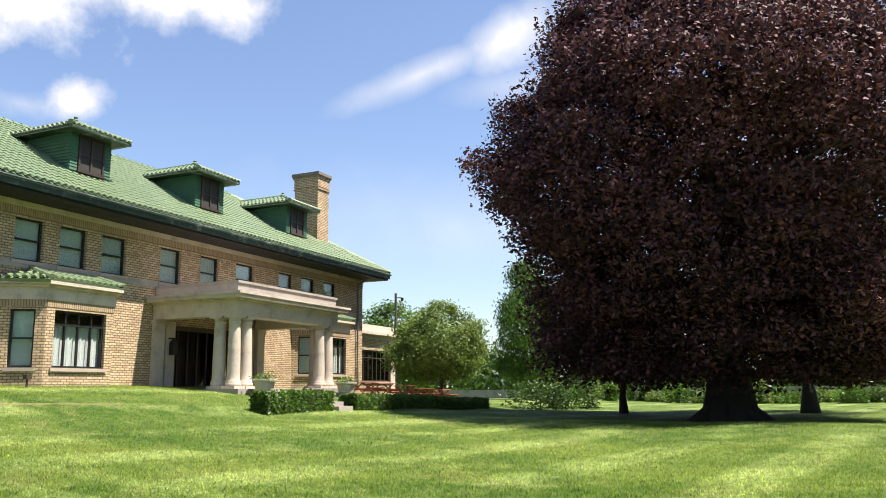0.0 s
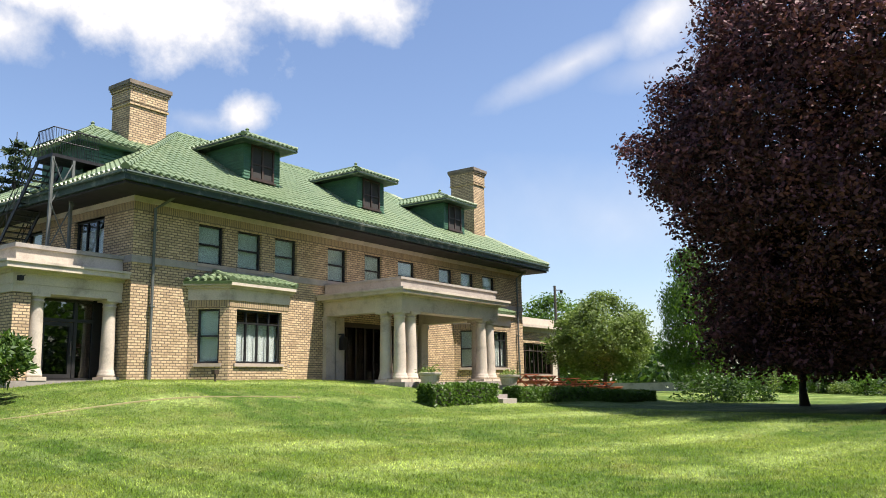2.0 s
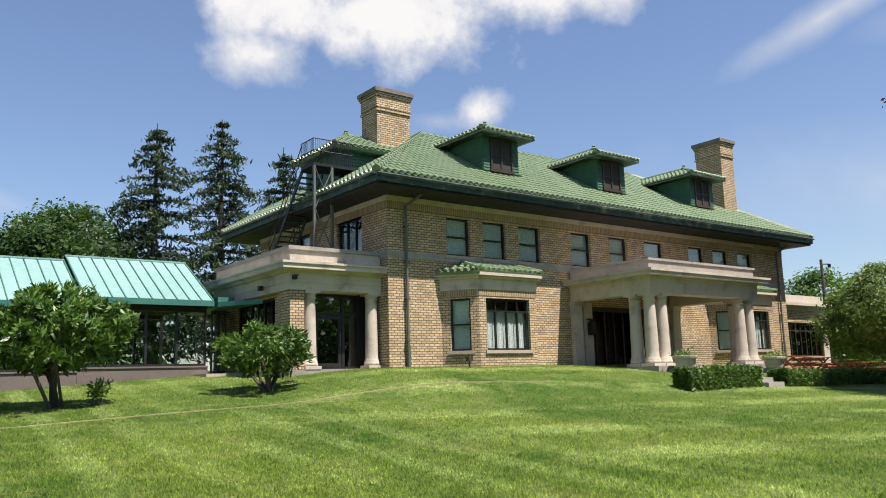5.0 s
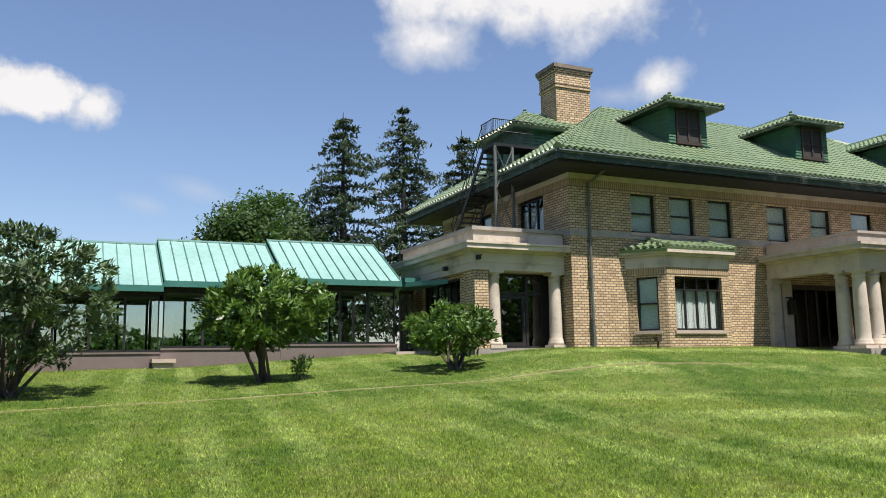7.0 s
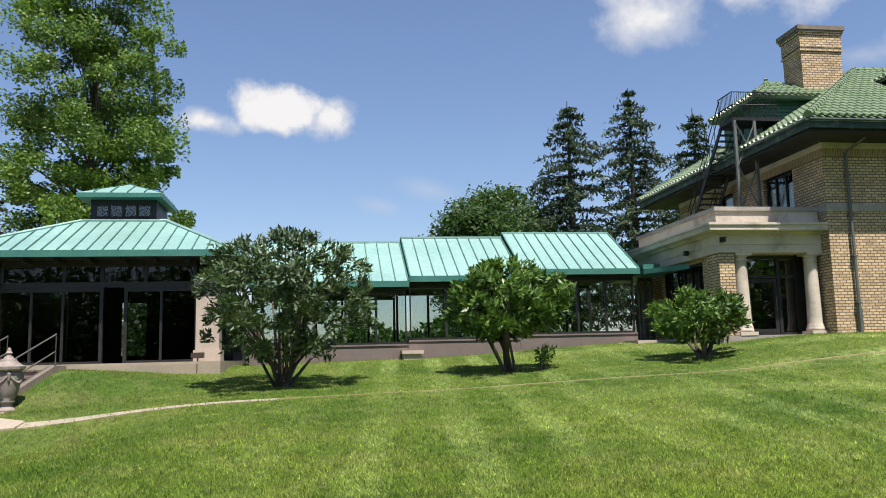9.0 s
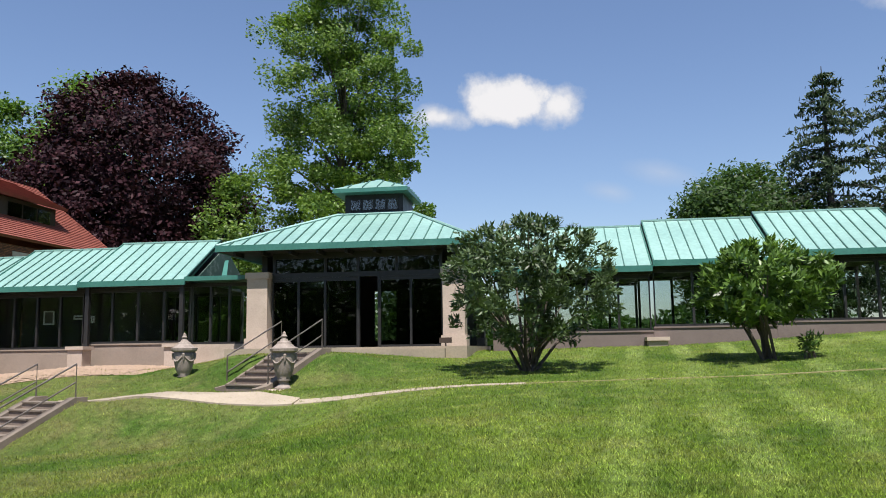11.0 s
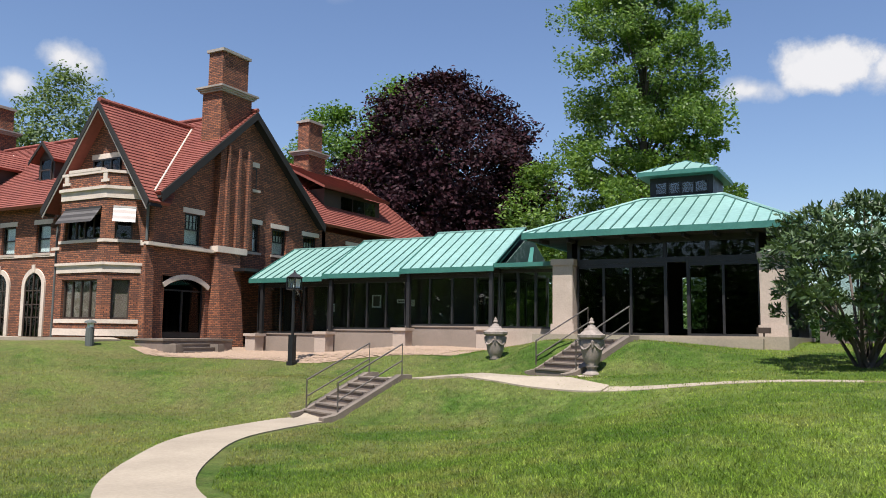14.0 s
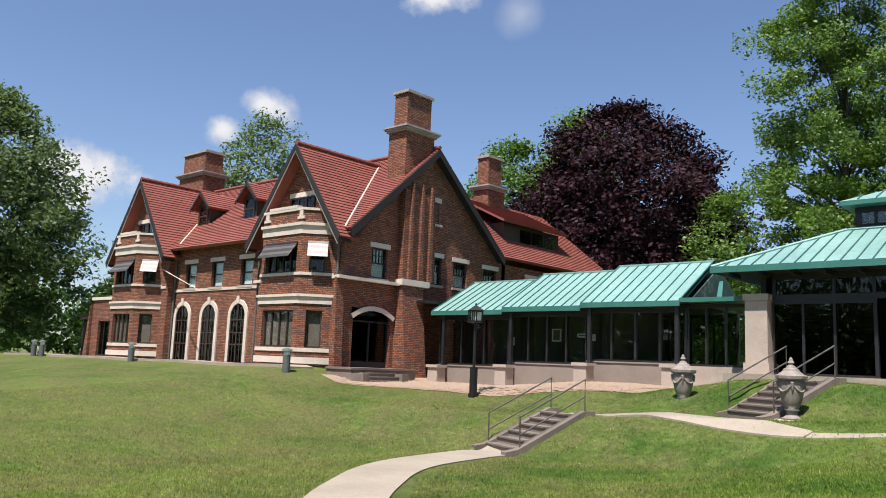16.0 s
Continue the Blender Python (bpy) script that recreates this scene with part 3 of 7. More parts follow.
# ---- walls and windows ----
def wall_panel(s, p, q, z0, z1, thick, holes=()):
    """An upright wall from p to q, outer face to the right of the way, with rectangular openings (u0, u1, z0, z1) right through."""
    p, q = Vector(p), Vector(q)
    u = (q - p).normalized()
    inn = Vector((-u.y, u.x)) * thick
    length = (q - p).length
    us = sorted({0.0, length, *[h[0] for h in holes], *[h[1] for h in holes]})
    zs = sorted({z0, z1, *[h[2] for h in holes], *[h[3] for h in holes]})

    def at(a, z, back):
        c = p + u * a + (inn if back else Vector((0, 0)))
        return (c.x, c.y, z)

    def open_at(a, z):
        return any(h[0] < a < h[1] and h[2] < z < h[3] for h in holes)
    for i in range(len(us) - 1):
        for j in range(len(zs) - 1):
            a, b, c, d = us[i], us[i + 1], zs[j], zs[j + 1]
            if open_at((a + b) / 2, (c + d) / 2):
                continue
            s.face([at(a, c, 0), at(b, c, 0), at(b, d, 0), at(a, d, 0)])
            s.face([at(b, c, 1), at(a, c, 1), at(a, d, 1), at(b, d, 1)])
    for a, b, c, d in [(0, length, z0, z1), *holes]:
        s.face([at(a, c, 0), at(a, c, 1), at(b, c, 1), at(b, c, 0)])
        s.face([at(a, d, 0), at(b, d, 0), at(b, d, 1), at(a, d, 1)])
        s.face([at(a, c, 0), at(a, d, 0), at(a, d, 1), at(a, c, 1)])
        s.face([at(b, c, 0), at(b, c, 1), at(b, d, 1), at(b, d, 0)])
    return s


def loose(name, s, mat, parent, label=""):
    """A part whose faces already point the right way."""
    me = bpy.data.meshes.new(name)
    me.from_pydata(s.v, [], s.f)
    me.materials.append(mat)
    ob = link(new(name, me), parent)
    return tagged(ob, label) if label else ob


def window(parent, x, y, z, w, h, turn, style="sash", frame_mat=None, recess=0.13, behind=None, sill=True, cover=1.0):
    """A framed window or glazed door, outer wall face at (x, y), bottom at z, turned about the upright."""
    frame_mat = frame_mat or DARKFRAME
    m = pose(x, y, z, 0, 0, turn)
    t, d = 0.075, 0.09
    a, b = recess, recess + d
    bars = []
    if style == "sash":
        bars.append((-w / 2 + t, a - 0.02, h * 0.5 - 0.03, w / 2 - t, b - 0.002, h * 0.5 + 0.03))
    if style in ("transom", "mullion"):
        n = max(1, round(w / 0.62)) if style == "transom" else max(2, round(w / 0.6))
        if style == "transom":
            bars.append((-w / 2 + t, a - 0.02, h * 0.74, w / 2 - t, b - 0.002, h * 0.74 + 0.06))
        for i in range(1, n):
            c = -w / 2 + w * i / n
            bars.append((c - 0.028, a - 0.012, t, c + 0.028, b - 0.004, h - t))
    if style == "lattice":
        bars.append((-w / 2 + t, a - 0.02, h * 0.5 - 0.03, w / 2 - t, b - 0.002, h * 0.5 + 0.03))
        for i in range(1, 5):
            c = -w / 2 + w * i / 5
            bars.append((c - 0.012, a + 0.02, h * 0.5, c + 0.012, b - 0.01, h - t))
        bars.append((-w / 2 + t, a + 0.018, h * 0.75 - 0.012, w / 2 - t, b - 0.012, h * 0.75 + 0.012))
    if style == "doors":
        bars += [(-0.05, a - 0.015, 0, 0.05, b - 0.003, h * 0.8), (-w / 2 + t, a - 0.02, h * 0.78, w / 2 - t, b - 0.002, h * 0.78 + 0.07), (-w / 2 + t, a - 0.012, t, w / 2 - t, b - 0.004, 0.3)]
    win = part("window" if style != "doors" else "glazed_door", Shape().ring(-w / 2, 0, w / 2, h, t, a, b), frame_mat, parent, m=m)
    for q in bars:
        part("glazing_bar", Shape().box(*q), frame_mat, win, m=m)
    g = part("pane", Shape().box(-w / 2 + t, a + 0.04, t, w / 2 - t, a + 0.05, h - t), GLASS if behind else DARKGLASS, win, m=m)
    g.visible_shadow = False
    if behind == "blind":
        part("blind", Shape().box(-w / 2 + 0.02, b + 0.05, h * (1 - cover), w / 2 - 0.02, b + 0.06, h), BLIND, win, m=m)
    if behind == "shutter":
        part("shutter", Shape().box(-w / 2 + 0.02, b + 0.03, 0.02, w / 2 - 0.02, b + 0.045, h - 0.02), BROWNBLIND, win, m=m)
    if behind == "curtain":
        c = Shape()
        n = int(w / 0.05)
        pts = [(-w / 2 + w * i / n, b + 0.1 + 0.025 * math.sin(i * 1.7) + 0.012 * math.sin(i * 0.6)) for i in range(n + 1)]
        for i in range(n):
            (x0, y0), (x1, y1) = pts[i], pts[i + 1]
            c.face([(x0, y0, 0), (x1, y1, 0), (x1, y1, h * 0.76), (x0, y0, h * 0.76)])
        part("curtain", c, CURTAIN, win, m=m)
    if sill:
        part("sill", Shape().box(-w / 2 - 0.1, -0.07, -0.13, w / 2 + 0.1, a, -0.003), PALESTONE, win, m=m)
    return win


def run_wall(parent, p, q, z0, z1, mat, wins=(), thick=0.34, name="wall"):
    """A wall with its windows: each is (middle u, bottom z, width, height, style, behind)."""
    p, q = Vector(p), Vector(q)
    u = (q - p).normalized()
    turn = math.degrees(math.atan2(u.y, u.x))
    holes = [(w[0] - w[2] / 2, w[0] + w[2] / 2, w[1], w[1] + w[3]) for w in wins]
    ob = loose(name, wall_panel(Shape(), p, q, z0, z1, thick, holes), mat, parent)
    for c, z, w, h, style, behind, *rest in wins:
        at = p + u * c
        window(parent, at.x, at.y, z, w, h, turn, style, behind=behind, **(rest[0] if rest else {}))
    return ob


def span(poly, axis, value):
    """Where the line axis = value cuts a convex outline: the least and greatest of the other coordinate."""
    out = []
    for i in range(len(poly)):
        a, b = poly[i], poly[(i + 1) % len(poly)]
        da, db = a[axis] - value, b[axis] - value
        if da * db < 0 or (da == 0) != (db == 0):
            t = da / (da - db)
            out.append(a[1 - axis] + t * (b[1 - axis] - a[1 - axis]))
    return (min(out), max(out)) if len(out) > 1 else None


class Slope:
    """A roof slope: eave from a to b, the outline given in plan distances (s along the eave, t up the slope)."""

    def __init__(self, a, b, up):
        self.a, self.s = Vector(a), (Vector(b) - Vector(a)).normalized()
        self.t = Vector(up).normalized()
        self.n = self.s.cross(self.t).normalized()
        if self.n.z < 0:
            self.n = -self.n

    def at(self, s, t, lift=0.0):
        return self.a + self.s * s + self.t * t + self.n * lift

    def flat(self, p):
        d = Vector(p) - self.a
        return (d.dot(self.s), d.dot(self.t))


def barrel_slope(shape, a, b, up, corners, pitch=0.3, course=0.42):
    """Rounded tiles in rows from eave to ridge, each course lapping the one below."""
    sl = Slope(a, b, up)
    poly = [sl.flat(c) for c in corners]
    lo, hi = min(p[0] for p in poly), max(p[0] for p in poly)
    r = pitch * 0.36
    prof = [(-r, 0.0), (-r * 0.7, r * 0.62), (0, r * 0.9), (r * 0.7, r * 0.62), (r, 0.0)]
    s = lo + pitch / 2
    while s < hi:
        lim = span(poly, 0, s)
        if lim:
            t, end = lim
            while t < end - 0.03:
                t2 = min(t + course, end)
                k = len(shape.v)
                for tt, lift in ((t, 0.045), (t2 + 0.03, 0.012)):
                    shape.v += [tuple(sl.at(s + u, tt, lift + w)) for u, w in prof]
                shape.f += [(k + i, k + i + 1, k + 6 + i, k + 5 + i) for i in range(4)]
                shape.f.append((k + 4, k + 3, k + 2, k + 1, k))
                t = t2
        s += pitch
    shape.slab([sl.at(*p) for p in poly], -sl.n * 0.12)
    return shape


def course_slope(shape, a, b, up, corners, course=0.21, thick=0.04):
    """Flat tiles in lapping courses."""
    sl = Slope(a, b, up)
    poly = [sl.flat(c) for c in corners]
    lo, hi = min(p[1] for p in poly), max(p[1] for p in poly)
    t = lo
    while t < hi - 0.02:
        t2 = min(t + course, hi)
        mid = span(poly, 1, t + 0.01), span(poly, 1, t2 - 0.01)
        if mid[0] and mid[1]:
            (s0, s1), (r0, r1) = mid
            k = len(shape.v)
            shape.v += [tuple(sl.at(s0, t, thick)), tuple(sl.at(s1, t, thick)), tuple(sl.at(r1, t2, 0.004)), tuple(sl.at(r0, t2, 0.004)), tuple(sl.at(s0, t, 0)), tuple(sl.at(s1, t, 0))]
            shape.f += [(k, k + 1, k + 2, k + 3), (k + 4, k + 5, k + 1, k)]
        t = t2
    shape.slab([sl.at(*p) for p in poly], -sl.n * 0.14)
    return shape


def seam_roof(parent, a, b, up, corners, every=0.46, edge=True, thick=0.1):
    """A standing-seam slope: one sheet, its upright seams and a darker fascia along the eave."""
    sl = Slope(a, b, up)
    poly = [sl.flat(c) for c in corners]
    sheet = part("roof_sheet", Shape().slab([sl.at(*p) for p in poly], -sl.n * thick), COPPER, parent)
    lo, hi = min(p[0] for p in poly), max(p[0] for p in poly)
    n = max(1, int((hi - lo) / every))
    for i in range(n + 1):
        s = lo + 0.02 + (hi - lo - 0.04) * i / n
        lim = span(poly, 0, s)
        if lim and lim[1] - lim[0] > 0.15:
            k = Shape().slab([sl.at(s - 0.015, lim[0], 0.001), sl.at(s + 0.015, lim[0], 0.001), sl.at(s + 0.015, lim[1], 0.001), sl.at(s - 0.015, lim[1], 0.001)], sl.n * 0.05)
            part("seam", k, SEAM, sheet)
    if edge:
        e0, e1 = Vector(a), Vector(b)
        part("fascia", Shape().slab([e0 + Vector((0, 0, 0.02)), e1 + Vector((0, 0, 0.02)), e1 - Vector((0, 0, 0.2)), e0 - Vector((0, 0, 0.2))], Vector((sl.t.x, sl.t.y, 0)).normalized() * -0.04), COPPEREDGE, sheet)
    return sheet


# ---- yellow brick mansion ----
mansion = thing("mansion", (13.2, 5, 0), "two-storey yellow brick mansion with a green tiled hip roof", "house")
X0, X1, YB, ZT = -0.75, 27.1, 11.4, 6.62
upper = []
for a, b in ((2.11, 3.34), (4.05, 5.32), (6.07, 7.35), (9.32, 10.6), (11.9, 13.2), (14.5, 15.95), (18.07, 19.4), (20.2, 21.6), (22.5, 23.9)):
    upper.append(((a + b) / 2 - X0, 4.46, b - a, 1.58, "sash", "blind", {"cover": 1.0 if a > 3 else 0.96}))
low_front = [(12.2 - X0, -0.1, 3.9, 2.66, "mullion", None, {"frame_mat": BROWNFRAME, "sill": False, "recess": 0.25})]
run_wall(mansion, (X0, 0), (X1, 0), -1.6, 6.1, YBRICK, upper + low_front)
run_wall(mansion, (X1, 0.342), (X1, YB - 0.342), -1.6, 6.1, YBRICK)
run_wall(mansion, (X1, YB), (X0, YB), -0.6, 6.1, YBRICK)
run_wall(mansion, (X0, YB - 0.342), (X0, 0.342), -0.6, 6.1, YBRICK, [(YB - 3.2, 4.6, 2.0, 1.5, "mullion", "curtain"), (YB - 7.2, 4.6, 1.2, 1.5, "sash", "blind")])
for nm, z0, z1, o, mt in (("soldier_course", 6.1, 6.42, 0.012, SOLDIER), ("stone_band", 6.42, 6.62, 0.05, STONE), ("belt_course", 4.18, 4.44, 0.045, GREYSTONE)):
    s = Shape()
    if nm == "belt_course":
        s.box(X0 - o, -o, z0, X1 + o, -0.002, z1).box(X0 - o, -0.002, z0, X0 - 0.002, YB, z1).box(X1 + 0.002, -0.002, z0, X1 + o, YB, z1)
    else:
        s.box(X0 - o, -o, z0, X1 + o, 0.3, z1).box(X0 - o, 0.3, z0, X0 + 0.3, YB, z1).box(X1 - 0.3, 0.3, z0, X1 + o, YB, z1).box(X0 + 0.3, YB - 0.3, z0, X1 - 0.3, YB, z1)
    part(nm, s, mt, mansion)
part("upper_floor", Shape().box(X0 + 0.35, 0.35, 3.7, X1 - 0.35, YB - 0.35, 3.9), INSIDE, mansion)
EX0, EX1, EY0, EY1, EZ = X0 - 1.4, X1 + 0.95, -1.5, YB + 1.5, 7.08
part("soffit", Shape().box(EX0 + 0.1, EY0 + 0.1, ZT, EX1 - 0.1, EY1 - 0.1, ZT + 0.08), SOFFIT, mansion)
part("fascia", Shape().box(EX0, EY0, ZT + 0.1, EX1, EY0 + 0.1, EZ).box(EX0, EY1 - 0.1, ZT + 0.1, EX1, EY1, EZ).box(EX0, EY0 + 0.1, ZT + 0.1, EX0 + 0.1, EY1 - 0.1, EZ).box(EX1 - 0.1, EY0 + 0.1, ZT + 0.1, EX1, EY1 - 0.1, EZ), FASCIA, mansion, "worn green and black eaves fascia")
gut = Shape()
for a, b in (((EX0, EY0), (EX1, EY0)), ((EX0, EY1), (EX0, EY0)), ((EX1, EY0), (EX1, EY1))):
    d = (Vector(b) - Vector(a)).normalized()
    o = Vector((d.y, -d.x)) * 0.07
    gut.tube([(a[0] + o.x, a[1] + o.y, EZ - 0.1), (b[0] + o.x, b[1] + o.y, EZ - 0.1)], 0.05, 8)
part("gutter", gut, FASCIA, mansion)
RY, RZ = (EY0 + EY1) / 2, 11.45
run = RY - EY0
RA, RB = EX0 + run, EX1 - run
c00, c10, c11, c01 = (EX0, EY0, EZ), (EX1, EY0, EZ), (EX1, EY1, EZ), (EX0, EY1, EZ)
r0, r1 = (RA, RY, RZ), (RB, RY, RZ)
roof = Shape()
rise = RZ - EZ
barrel_slope(roof, c00, c10, (0, run, rise), [c00, c10, r1, r0])
barrel_slope(roof, c01, c00, (run, 0, rise), [c01, c00, r0])
barrel_slope(roof, c10, c11, (-run, 0, rise), [c10, c11, r1])
barrel_slope(roof, c11, c01, (0, -run, rise), [c11, c01, r0, r1], 0.6, 1.0)
hips = tagged(part("roof", roof, TILE, mansion, "green glazed barrel tile roof"), kind="stuff")


def hip_tiles(s, a, b, r=0.13, step=0.42):
    a, b = Vector(a), Vector(b)
    n = max(2, int((b - a).length / step))
    for i in range(n):
        p, q = a.lerp(b, i / n), a.lerp(b, (i + 1.08) / n)
        s.tube([p + Vector((0, 0, 0.07)), q + Vector((0, 0, 0.07))], [r * 1.12, r * 0.9], 8)
    return s


hip = Shape()
for a, b in ((c00, r0), (c01, r0), (c10, r1), (c11, r1), (r0, r1)):
    hip_tiles(hip, a, b)
tagged(part("ridge_tile", hip, TILE, hips), kind="stuff")


def tile_z(y):
    return EZ + (y - EY0) * rise / run


def dormer(cx):
    w, y0, zb, ze = 2.05, 0.45, 8.42, 10.0
    yb = EY0 + (ze - EZ) * run / rise + 0.5
    d = part("dormer", Shape().box(cx - w / 2, y0 + 0.02, zb - 0.9, cx + w / 2, yb, ze), CLAPBOARD, mansion, "dark green clapboard dormer with a tiled hip roof")
    boards = Shape()
    for i in range(11):
        z = zb + 0.05 + i * 0.135
        for sx in (-1, 1):
            x = cx + sx * w / 2
            boards.slab([(x, y0 + 0.04, z), (x + sx * 0.035, y0 + 0.04, z), (x, y0 + 0.04, z + 0.14)], (0, yb - y0, 0))
        boards.slab([(cx - w / 2, y0 + 0.02, z), (cx - w / 2, y0 - 0.01, z), (cx - w / 2, y0 + 0.02, z + 0.14)], (0.36, 0, 0))
        boards.slab([(cx + w / 2 - 0.36, y0 + 0.02, z), (cx + w / 2 - 0.36, y0 - 0.01, z), (cx + w / 2 - 0.36, y0 + 0.02, z + 0.14)], (0.36, 0, 0))
    tagged(part("clapboard", boards, CLAPBOARD, d), kind="stuff")
    # Flat near-black sheet stands in for the unlit room behind the sashes.
    part("window_shade_sheet", Shape().box(cx - 0.6, y0 - 0.005, zb + 0.1, cx + 0.6, y0 + 0.01, ze - 0.12), INSIDE, d)
    part("window_frame", Shape().ring(cx - 0.65, zb + 0.06, cx + 0.65, ze - 0.01, 0.09, y0 - 0.062, y0 - 0.006), BROWNFRAME, d)
    part("window_sill", Shape().box(cx - 0.72, y0 - 0.12, zb, cx + 0.72, y0 - 0.008, zb + 0.058), BROWNFRAME, d)
    part("mullion", Shape().box(cx - 0.05, y0 - 0.055, zb + 0.15, cx + 0.05, y0 - 0.007, ze - 0.1), BROWNFRAME, d)
    for sx in (-0.31, 0.31):
        part("sash_rail", Shape().box(cx + sx - 0.25, y0 - 0.05, zb + 0.72, cx + sx + 0.25, y0 - 0.01, zb + 0.78), BROWNFRAME, d)
    o = 0.55
    e = [(cx - w / 2 - o, y0 - o), (cx + w / 2 + o, y0 - o), (cx + w / 2 + o, yb + 0.2), (cx - w / 2 - o, yb + 0.2)]
    part("eave_board", Shape().prism(e, ze + 0.02, ze + 0.1), FASCIA, d)
    hw = w / 2 + o
    za, zr = ze + 0.1, ze + 0.78
    yr = y0 - o + hw
    yk = EY0 + (zr - EZ) * run / rise + 0.3
    a0, a1, b1, b0 = (e[0][0], e[0][1], za), (e[1][0], e[1][1], za), (e[2][0], yk, za), (e[3][0], yk, za)
    q0, q1 = (cx, yr, zr), (cx, yk, zr)
    rs = Shape()
    barrel_slope(rs, a0, a1, (0, hw, zr - za), [a0, a1, q0], 0.26, 0.36)
    barrel_slope(rs, b0, a0, (hw, 0, zr - za), [b0, a0, q0, q1], 0.26, 0.36)
    barrel_slope(rs, a1, b1, (-hw, 0, zr - za), [a1, b1, q1, q0], 0.26, 0.36)
    hip_tiles(rs, a0, q0, 0.1)
    hip_tiles(rs, a1, q0, 0.1)
    hip_tiles(rs, q0, q1, 0.1)
    tagged(part("dormer_roof", rs, TILE, d), kind="stuff")
    part("finial", Shape().lathe(cx, yr, [(0.1, zr + 0.05), (0.13, zr + 0.14), (0.06, zr + 0.2), (0.09, zr + 0.27), (0.02, zr + 0.34)], 10), TILE, d)


for cx in (5.65, 12.9, 20.35):
    dormer(cx)


def chimney(parent, x0, y0, x1, y1, z0, z1, mat):
    """A brick chimney with a brick string course, corbelled courses and a dark weathered cap."""
    c = part("chimney", Shape().box(x0, y0, z0, x1, y1, z1), mat, parent)
    s = Shape()
    for o, a, b in ((0.06, z1 - 1.0, z1 - 0.9), (0.03, z1 - 0.84, z1 - 0.32), (0.07, z1 - 0.32, z1 - 0.22)):
        s.box(x0 - o, y0 - o, a, x1 + o, y1 + o, b)
    part("corbel", s, mat, c)
    part("chimney_cap", Shape().box(x0 - 0.11, y0 - 0.11, z1 - 0.22, x1 + 0.11, y1 + 0.11, z1 - 0.12).box(x0 - 0.15, y0 - 0.15, z1 - 0.12, x1 + 0.15, y1 + 0.15, z1 + 0.06), WEATHERED, c, "dark weathered stone chimney cap")
    part("flue", Shape().box(x0 + 0.25, y0 + 0.2, z1 + 0.06, x1 - 0.25, y1 - 0.2, z1 + 0.1), INSIDE, c)
    return c


chimney(mansion, 1.45, 4.0, 3.25, 5.3, 8.3, 12.62, YBRICK)
chimney(mansion, 23.6, 1.2, 24.85, 2.9, 7.6, 13.05, YBRICK)

# west-facing roof dormer that opens on the fire escape
wd = part("west_dormer", Shape().box(-0.85, 3.4, 7.6, 3.4, 6.4, 9.3), CLAPBOARD, mansion, "green clapboard roof dormer")
boards = Shape()
for i in range(9):
    z = 7.95 + i * 0.14
    boards.slab([(-0.85, 3.4, z), (-0.85, 3.365, z), (-0.85, 3.4, z + 0.14)], (3.2, 0, 0))
tagged(part("clapboard", boards, CLAPBOARD, wd), kind="stuff")
rs = Shape()
DA, DB, DP, DQ = (-1.32, 3.0, 9.36), (3.2, 3.0, 9.36), (0.35, 4.9, 10.4), (4.2, 4.9, 10.4)
DC, DD = (-1.32, 6.8, 9.36), (3.2, 6.8, 9.36)
barrel_slope(rs, DA, DB, (0, 1.9, 1.04), [DA, DB, DQ, DP], 0.28, 0.4)
barrel_slope(rs, DC, DA, (1.67, 0, 1.04), [DC, DA, DP], 0.28, 0.4)
barrel_slope(rs, DD, DC, (0, -1.9, 1.04), [DD, DC, DP, DQ], 0.28, 0.4)
for p in (DA, DC):
    hip_tiles(rs, p, DP, 0.1)
hip_tiles(rs, DP, DQ, 0.1)
tagged(part("dormer_roof", rs, TILE, wd), kind="stuff")
part("dormer_eave", Shape().box(-1.25, 3.07, 9.22, 3.2, 6.73, 9.32), CLAPBOARD, wd)
part("finial", Shape().lathe(DP[0], DP[1], [(0.1, 10.45), (0.13, 10.54), (0.06, 10.6), (0.09, 10.67), (0.02, 10.74)], 10), TILE, wd)


